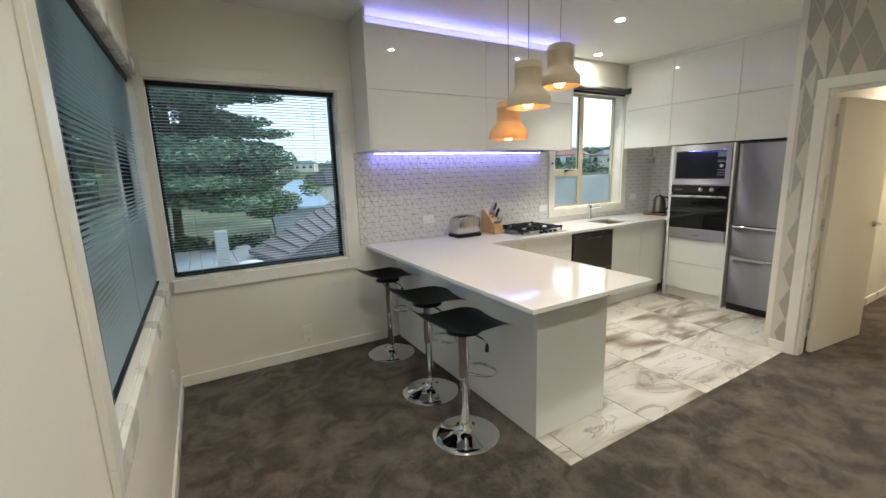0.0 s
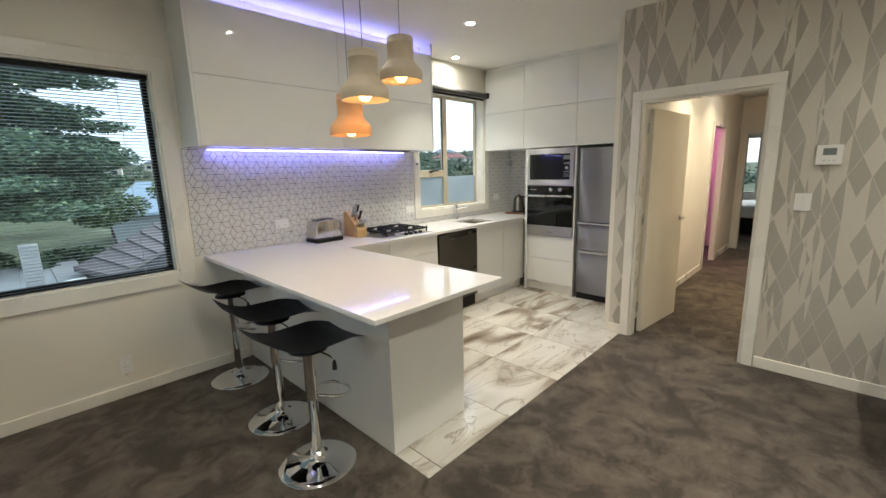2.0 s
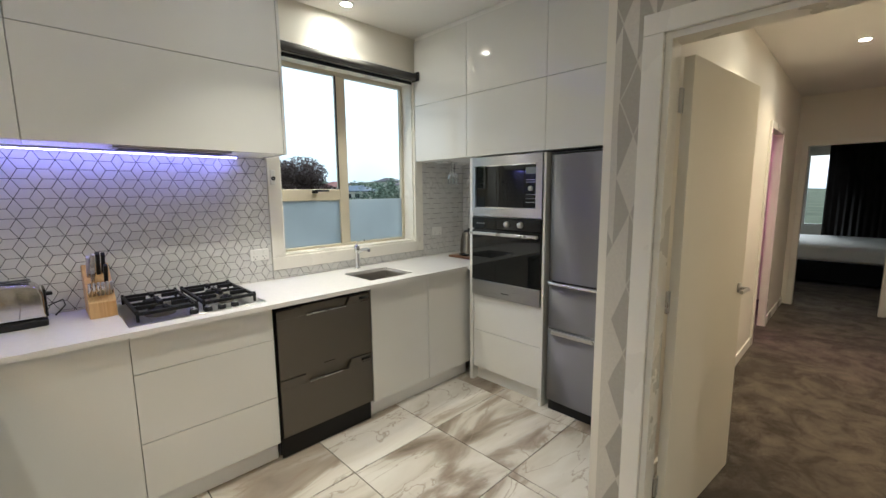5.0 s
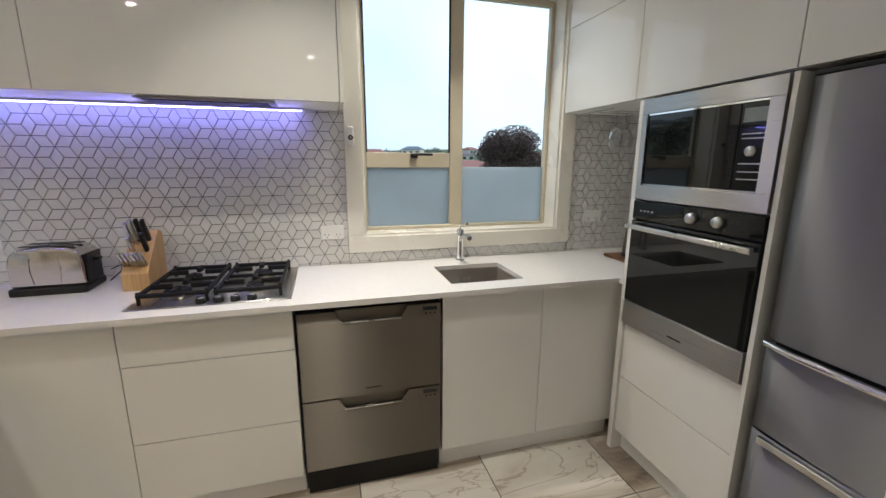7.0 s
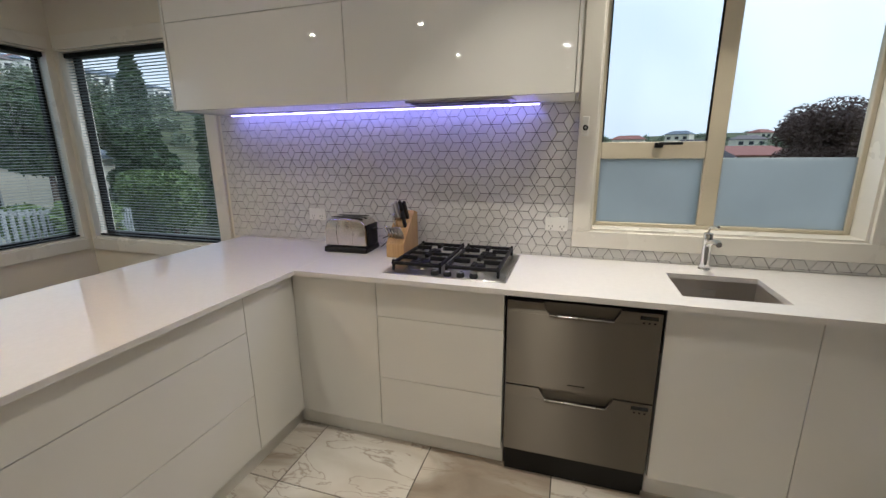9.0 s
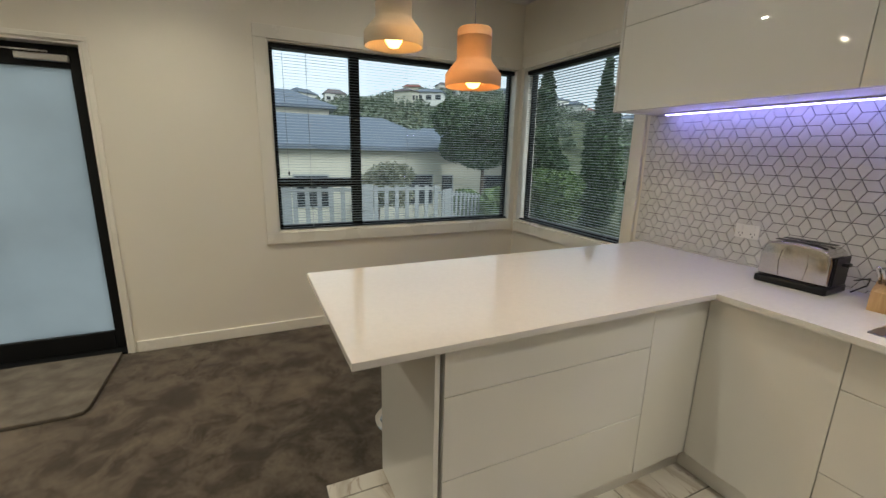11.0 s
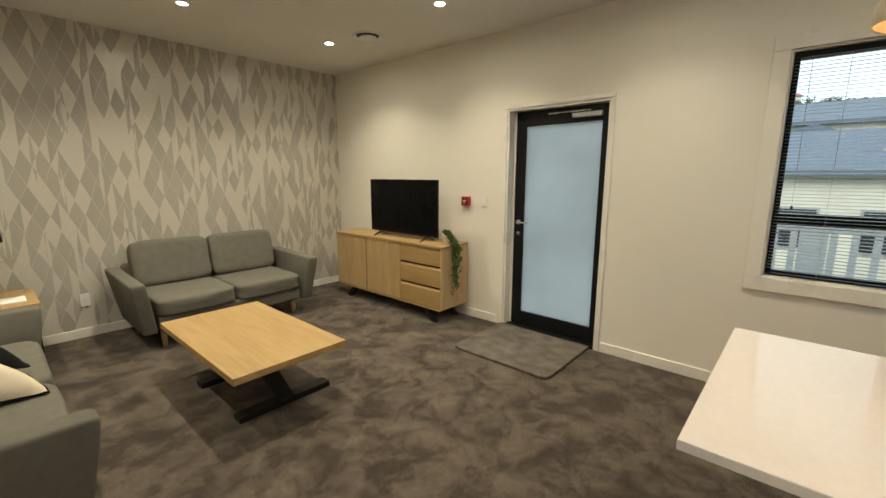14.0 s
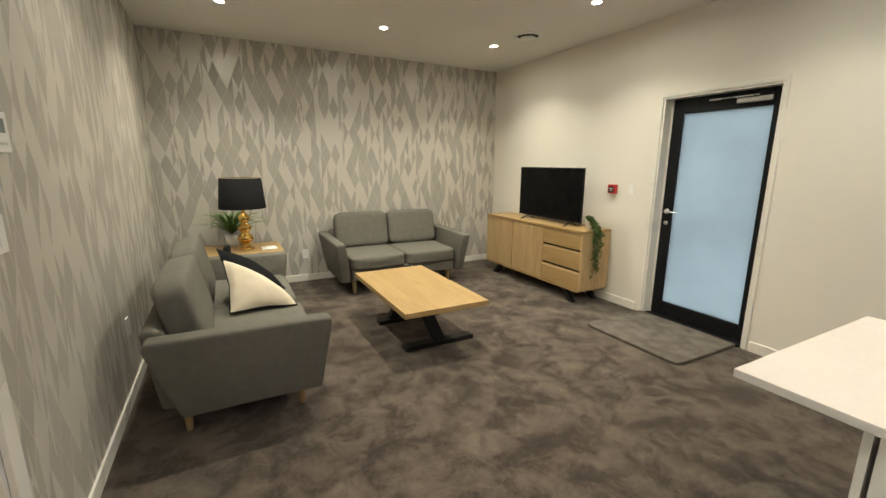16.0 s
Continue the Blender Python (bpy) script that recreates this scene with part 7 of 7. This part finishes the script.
def leaf_cloud(lobes, count, size, seed, flat=1.0):
    """Small leaf shapes scattered through rounded lobes: (x, y, z, rx, ry, rz)."""
    rnd = random.Random(seed)
    total = sum(l[3] * l[4] + l[5] * l[3] for l in lobes)
    v, f = [], []
    for lx, ly, lz, rx, ry, rz in lobes:
        for _ in range(int(count * (rx * ry + rz * rx) / total)):
            d = Vector((rnd.gauss(0, 1), rnd.gauss(0, 1), rnd.gauss(0, 1))).normalized()
            k = rnd.random() ** 0.35
            p = Vector((lx + d.x * rx * k, ly + d.y * ry * k, lz + d.z * rz * k))
            s = size * rnd.uniform(0.6, 1.5)
            a = Vector((rnd.uniform(-1, 1), rnd.uniform(-1, 1), rnd.uniform(-0.5, 0.5) * flat)).normalized()
            c = a.cross(Vector((rnd.uniform(-1, 1), rnd.uniform(-1, 1), rnd.uniform(0.3, 1)))).normalized()
            o = len(v)
            for q in (p - a * s, p - c * s * 0.45 + a * s * 0.1, p + a * s, p + c * s * 0.45 - a * s * 0.1):
                v.append(tuple(q))
            f.append((o, o + 1, o + 2, o + 3))
    return v, f


def tree(name, x, y, base, trunk_h, trunk_r, lobes, count, size, mat, seed, label, flat=1.0):
    u = thing(name, (x, y, base), label, "tree")
    rnd = random.Random(seed)
    part("trunk", tube([(x, y, base), (x + 0.1, y, base + trunk_h * 0.4), (x - 0.05, y + 0.1, base + trunk_h)], trunk_r, 10, taper=0.35), BARK, u)
    for lx, ly, lz, rx, ry, rz in lobes[::max(1, len(lobes) // 8)]:
        part("limb", tube([(x, y, min(base + trunk_h, lz - rz * 0.4)), (lx, ly, lz)], trunk_r * 0.3, 6, taper=0.3), BARK, u)
    v, f = leaf_cloud(lobes, count, size, seed, flat)
    vs.extend(v), fs.extend(f)
    leaf_mesh("crown", u, mat, "uneven crown of small leaves")
    return u


# the big cedar north of the corner window: level tiers with gaps
rnd = random.Random(5)
lobes = []
cx, cy = -0.9, 18.6
for k in range(17):
    z = GZ + 3.7 + k * 0.52
    reach = 4.3 * (1 - (k / 21) ** 1.5) + 0.4
    for q in range(rnd.randint(12, 16)):
        a = rnd.uniform(0, 6.283)
        r = reach * rnd.uniform(0.35, 0.9)
        lobes.append((cx + r * math.cos(a), cy + r * math.sin(a), z + rnd.uniform(-0.25, 0.25), reach * rnd.uniform(0.22, 0.34), reach * rnd.uniform(0.22, 0.34), rnd.uniform(0.20, 0.38)))
tree("cedar_tree", cx, cy, GZ, 11.5, 0.38, lobes, 210000, 0.08, CEDAR, 6, "tall dark green cedar with level branches", 0.3)


def bush_lobes(x, y, z, r, n_l, seed, squash=0.75):
    rr = random.Random(seed)
    return [(x + rr.gauss(0, r * 0.5), y + rr.gauss(0, r * 0.5), z + rr.uniform(-0.4, 0.55) * r, r * rr.uniform(0.35, 0.6), r * rr.uniform(0.35, 0.6), r * squash * rr.uniform(0.35, 0.6)) for _ in range(n_l)]


def column_lobes(x, y, z0, z1, r, n_l, seed):
    rr = random.Random(seed)
    out = []
    for k in range(n_l):
        f = k / (n_l - 1)
        w = r * (0.35 + 1.1 * math.sin(math.pi * min(1, 0.25 + 0.72 * f)) ** 1.2) * (1 - 0.45 * f)
        out.append((x + rr.gauss(0, 0.12 * r), y + rr.gauss(0, 0.12 * r), z0 + (z1 - z0) * f, w, w, (z1 - z0) / n_l * 1.1))
    return out


tree("garden_tree", -12.0, 9.9, GZ, 4.4, 0.16, bush_lobes(-12.0, 9.9, GZ + 4.9, 1.7, 20, 21), 40000, 0.10, DARKTREE, 22, "leafy green garden tree beyond the fence")
tree("garden_tree", -4.9, 6.2, GZ, 2.4, 0.10, bush_lobes(-4.9, 6.2, GZ + 3.0, 0.85, 12, 23), 15000, 0.075, SHRUB, 24, "rounded green shrub behind the fence")
tree("garden_tree", -11.5, 5.3, GZ, 2.6, 0.10, bush_lobes(-11.5, 5.3, GZ + 3.1, 1.15, 12, 25), 11000, 0.065, leaf_material("blossom_shrub_leaves", (0.07, 0.09, 0.04), (0.40, 0.40, 0.30)), 26, "shrub with pale blossom before the neighbour's wall")
tree("cypress_tree", -13.5, 14.0, GZ, 5.0, 0.16, column_lobes(-13.5, 14.0, GZ + 0.5, GZ + 8.0, 1.0, 14, 27), 24000, 0.15, DARKTREE, 28, "tall dark cypress beside the neighbours")
tree("cypress_tree", -16.5, 21.0, GZ, 5.0, 0.16, column_lobes(-16.5, 21.0, GZ + 0.5, GZ + 9.5, 1.0, 14, 29), 24000, 0.16, DARKTREE, 30, "tall dark cypress beside the neighbours")
tree("cypress_tree", -12.0, 20.0, GZ, 4.0, 0.15, column_lobes(-12.0, 20.0, GZ + 0.5, GZ + 6.0, 1.0, 14, 31), 24000, 0.15, DARKTREE, 32, "slim dark cypress beyond the garden")
tree("garden_tree", -8.6, 11.0, GZ, 3.0, 0.15, bush_lobes(-8.6, 11.0, GZ + 2.9, 1.2, 14, 33), 26000, 0.085, SHRUB, 34, "bright green garden tree below the corner window")
tree("garden_tree", -20.0, 12.5, GZ, 5.0, 0.2, bush_lobes(-20.0, 12.5, GZ + 4.6, 1.9, 16, 35), 12000, 0.11, SHRUB, 36, "large leafy tree behind the neighbour's roof")
# Invented hedge, placed so the openings between the pickets look dark.
tree("hedge_tree", -6.6, 2.0, GZ, 1.2, 0.08, [l for q in range(7) for l in bush_lobes(-6.6, -1.5 + 1.15 * q, GZ + 1.75, 1.0, 6, 90 + q)], 30000, 0.07, SHRUB, 99, "leafy hedge added behind the fence to darken its gaps")
tree("hedge_tree", -1.0, 16.6, GZ, 1.5, 0.12, [l for q in range(6) for l in bush_lobes(-4.2 + 1.25 * q, 17.6, GZ + 1.5, 0.95, 6, 60 + q)], 14000, 0.09, DARKTREE, 66, "dark hedge under the cedar")
tree("garden_tree", 3.3, 24.0, GZ, 2.4, 0.12, bush_lobes(3.3, 24.0, GZ + 3.4, 1.5, 14, 71), 6000, 0.09, SHRUB, 72, "bright green tree beside the cedar")
lob = bush_lobes(28.5, 58, GZ + 5.0, 5.0, 22, 37, 0.6)
tree("bare_tree", 28.5, 58, GZ, 5.5, 0.35, lob, 26000, 0.17, TWIG, 38, "broad bare-twigged winter tree")

# bushes over the hillside
rnd = random.Random(77)
v_all, f_all = [], []
for k in range(1900):
    if k < 1580:
        x, y = -rnd.uniform(55, 230), rnd.uniform(-45, 235)
    else:
        x, y = rnd.uniform(-120, 170), rnd.uniform(85, 260)
    r = rnd.uniform(1.4, 3.4)
    z = terrain(x, y)
    lob = [(x + rnd.gauss(0, r * 0.4), y + rnd.gauss(0, r * 0.4), z + r * rnd.uniform(0.1, 0.8), r * 0.55, r * 0.55, r * rnd.uniform(0.4, 0.8)) for _ in range(3)]
    v, f = leaf_cloud(lob, 150, 0.44, k)
    o = len(v_all)
    v_all += v
    f_all += [tuple(o + q for q in g) for g in f]
for k in range(300):
    a, c = rnd.uniform(95, 210), rnd.uniform(-58, 58)
    x, y, r = 0.82 * a + 0.57 * c, 0.57 * a - 0.82 * c, rnd.uniform(1.6, 3.6)
    z = terrain(x, y)
    lob = [(x + rnd.gauss(0, r * 0.4), y + rnd.gauss(0, r * 0.4), z + r * rnd.uniform(0.3, 1.0), r * 0.55, r * 0.55, r * rnd.uniform(0.4, 0.8)) for _ in range(3)]
    v, f = leaf_cloud(lob, 160, 0.42, 5000 + k)
    o = len(v_all)
    v_all += v
    f_all += [tuple(o + q for q in g) for g in f]
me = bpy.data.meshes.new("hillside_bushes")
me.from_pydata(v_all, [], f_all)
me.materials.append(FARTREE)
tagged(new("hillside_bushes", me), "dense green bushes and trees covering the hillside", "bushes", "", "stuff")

# ---- floor tiles and wall tiles, piece by piece ----
floor_ob = bpy.data.objects["kitchen_floor"]
xs = [TILE_X, 1.575, 2.175, 2.777, 3.378, 3.980, 4.582, KE]
ys = [TILE_Y + 0.002, 1.930, 2.522, 3.11]
mesh_cache = {}
cells = []
for x0, x1 in zip(xs, xs[1:]):
    for y0, y1 in zip(ys, ys[1:]):
        if y0 > NIB or x1 < E:
            cells.append((x0, x1, y0, y1))
        elif x0 > E:
            cells.append((x0, x1, NIB + 0.002, y1))
        else:
            cells += [(x0, E - 0.001, y0, y1), (E - 0.001, x1, NIB + 0.002, y1)]
for x0, x1, y0, y1 in cells:
    key = (round(x1 - x0, 3), round(y1 - y0, 3))
    if key not in mesh_cache:
        b = box(-key[0] / 2 + 0.0025, key[0] / 2 - 0.0025, -key[1] / 2 + 0.0025, key[1] / 2 - 0.0025, -0.008, 0.0, 0.001, seg=1)
        me = bpy.data.meshes.new("floor_tile")
        b.to_mesh(me)
        b.free()
        me.materials.append(MARBLE)
        mesh_cache[key] = me
    ob = new("floor_tile", mesh_cache[key])
    ob.location = ((x0 + x1) / 2, (y0 + y1) / 2, 0.0)
    ob.parent = floor_ob

# rhombus wall tiles: a star lattice with one rhombus along each of its three directions
A = 0.0922
SQ = A / math.sqrt(3)


def rhombus_mesh(direction):
    ang = radians(90 + 60 * direction)
    d, s = Vector((math.cos(ang), math.sin(ang))), Vector((-math.sin(ang), math.cos(ang)))
    out = [d * A / 2, s * SQ / 2, -d * A / 2, -s * SQ / 2]
    k0, k1 = 0.945, 0.89
    verts = [(p.x * k0, 0.0, p.y * k0) for p in out] + [(p.x * k0, -0.005, p.y * k0) for p in out] + [(p.x * k1, -0.0065, p.y * k1) for p in out]
    faces = [(8, 9, 10, 11)] + [(4 + k, 4 + (k + 1) % 4, 8 + (k + 1) % 4, 8 + k) for k in range(4)] + [(k, (k + 1) % 4, 4 + (k + 1) % 4, 4 + k) for k in range(4)]
    return verts, [tuple(reversed(f)) for f in faces]


def cut_tile(verts, cu, cz, u0, u1, z0, z1, base_y, rest_v, rest_f):
    """A tile trimmed at the edge of the tiled stretch."""
    poly = [(x + cu, z + cz) for x, y, z in verts[:4]]
    for axis, limit, sign in ((0, u0, 1), (0, u1, -1), (1, z0, 1), (1, z1, -1)):
        out = []
        for k in range(len(poly)):
            p, q = poly[k], poly[(k + 1) % len(poly)]
            a, c = (p[axis] - limit) * sign, (q[axis] - limit) * sign
            if a >= 0:
                out.append(p)
            if a * c < 0:
                t = a / (a - c)
                out.append((p[0] + (q[0] - p[0]) * t, p[1] + (q[1] - p[1]) * t))
        poly = out
        if len(poly) < 3:
            return
    o, n_v = len(rest_v), len(poly)
    rest_v += [(x, base_y, z) for x, z in poly] + [(x, base_y - 0.006, z) for x, z in poly]
    rest_f.append(tuple(o + n_v + k for k in range(n_v))[::-1])
    rest_f += [(o + n_v + k, o + n_v + (k + 1) % n_v, o + (k + 1) % n_v, o + k)[::-1] for k in range(n_v)]


def tile_field(name, origin, u_axis, u0, u1, z0, z1, near, holes=(), label=""):
    """Tiles over a stretch of wall; those in the stretch 'near' are pieces, the rest is one joined sheet."""
    base_y = -0.0015
    backing = thing(name, origin, label, "wall tiles", kind="structure")
    turn = Matrix.Rotation(0 if u_axis == 'x' else radians(-90), 4, 'Z')
    b = box(u0, u1, -0.002, -0.0005, z0, z1)
    me = bpy.data.meshes.new("grout_bed")
    b.to_mesh(me)
    b.free()
    me.materials.append(TILE_GROUT)
    ob = new("grout_bed", me)
    ob.parent, ob.matrix_basis = backing, turn
    shapes = []
    for k in range(3):
        v, f = rhombus_mesh(k)
        me = bpy.data.meshes.new("wall_tile")
        me.from_pydata(v, [], f)
        me.materials.append(CERAMIC)
        shapes.append((me, v, f))
    rest_v, rest_f, made = [], [], 0
    for i in range(int(u0 / (A * 0.866)) - 2, int(u1 / (A * 0.866)) + 3):
        for j in range(int(z0 / A) - 2, int(z1 / A) + 3):
            su, sz = i * A * 0.8660254, j * A + (i % 2) * A / 2
            for k in range(3):
                ang = radians(90 + 60 * k)
                cu, cz = su + math.cos(ang) * A / 2, sz + math.sin(ang) * A / 2
                hu, hz = (0.027, 0.046) if k == 0 else (0.053, 0.040)
                mu = 0.5 * hu
                if cu + hu < u0 or cu - hu > u1 or cz + hz < z0 or cz - hz > z1:
                    continue
                if cu - hu < u0 or cu + hu > u1 or cz - hz < z0 or cz + hz > z1:
                    cut_tile(shapes[k][1], cu, cz, u0 + 0.001, u1 - 0.001, z0 + 0.001, z1 - 0.001, base_y, rest_v, rest_f)
                    continue
                if any(h[0] < cu + mu and cu - mu < h[1] and h[2] < cz + hz * 0.5 and cz - hz * 0.5 < h[3] for h in holes):
                    continue
                if near and near[0] < cu < near[1] and near[2] < cz < near[3] and made < 300:
                    ob = new("wall_tile", shapes[k][0])
                    ob.parent = backing
                    ob.matrix_basis = turn @ Matrix.Translation((cu, base_y, cz))
                    made += 1
                else:
                    o = len(rest_v)
                    rest_v += [(x + cu, y + base_y, z + cz) for x, y, z in shapes[k][1]]
                    rest_f += [tuple(o + q for q in f) for f in shapes[k][2]]
    if rest_v:
        me = bpy.data.meshes.new("tile_sheet")
        me.from_pydata(rest_v, [], rest_f)
        me.materials.append(CERAMIC)
        ob = tagged(new("tile_sheet", me), "glazed white rhombus tiles", kind="stuff")
        ob.parent, ob.matrix_basis = backing, turn


tile_field("splashback", (0, N, 0), 'x', 1.150, 3.401, BENCH + 0.001, UZ0 - 0.001, (2.55, 3.30, 0.90, 1.72), label="white glazed rhombus wall tiles with dark grout")
tile_field("splashback_under_window", (0, N, 0), 'x', 3.403, 4.756, BENCH + 0.001, 0.971, None, label="strip of white rhombus tiles below the window")
tile_field("splashback_recess", (0, N, 0), 'x', 4.760, KE - 0.003, BENCH + 0.001, 1.744, None, label="white rhombus tiles in the kettle recess")
tile_field("splashback_side", (KE, 0, 0), 'y', -N + 0.010, -2.838, BENCH + 0.001, 1.744, None, label="white rhombus tiles on the side of the recess")
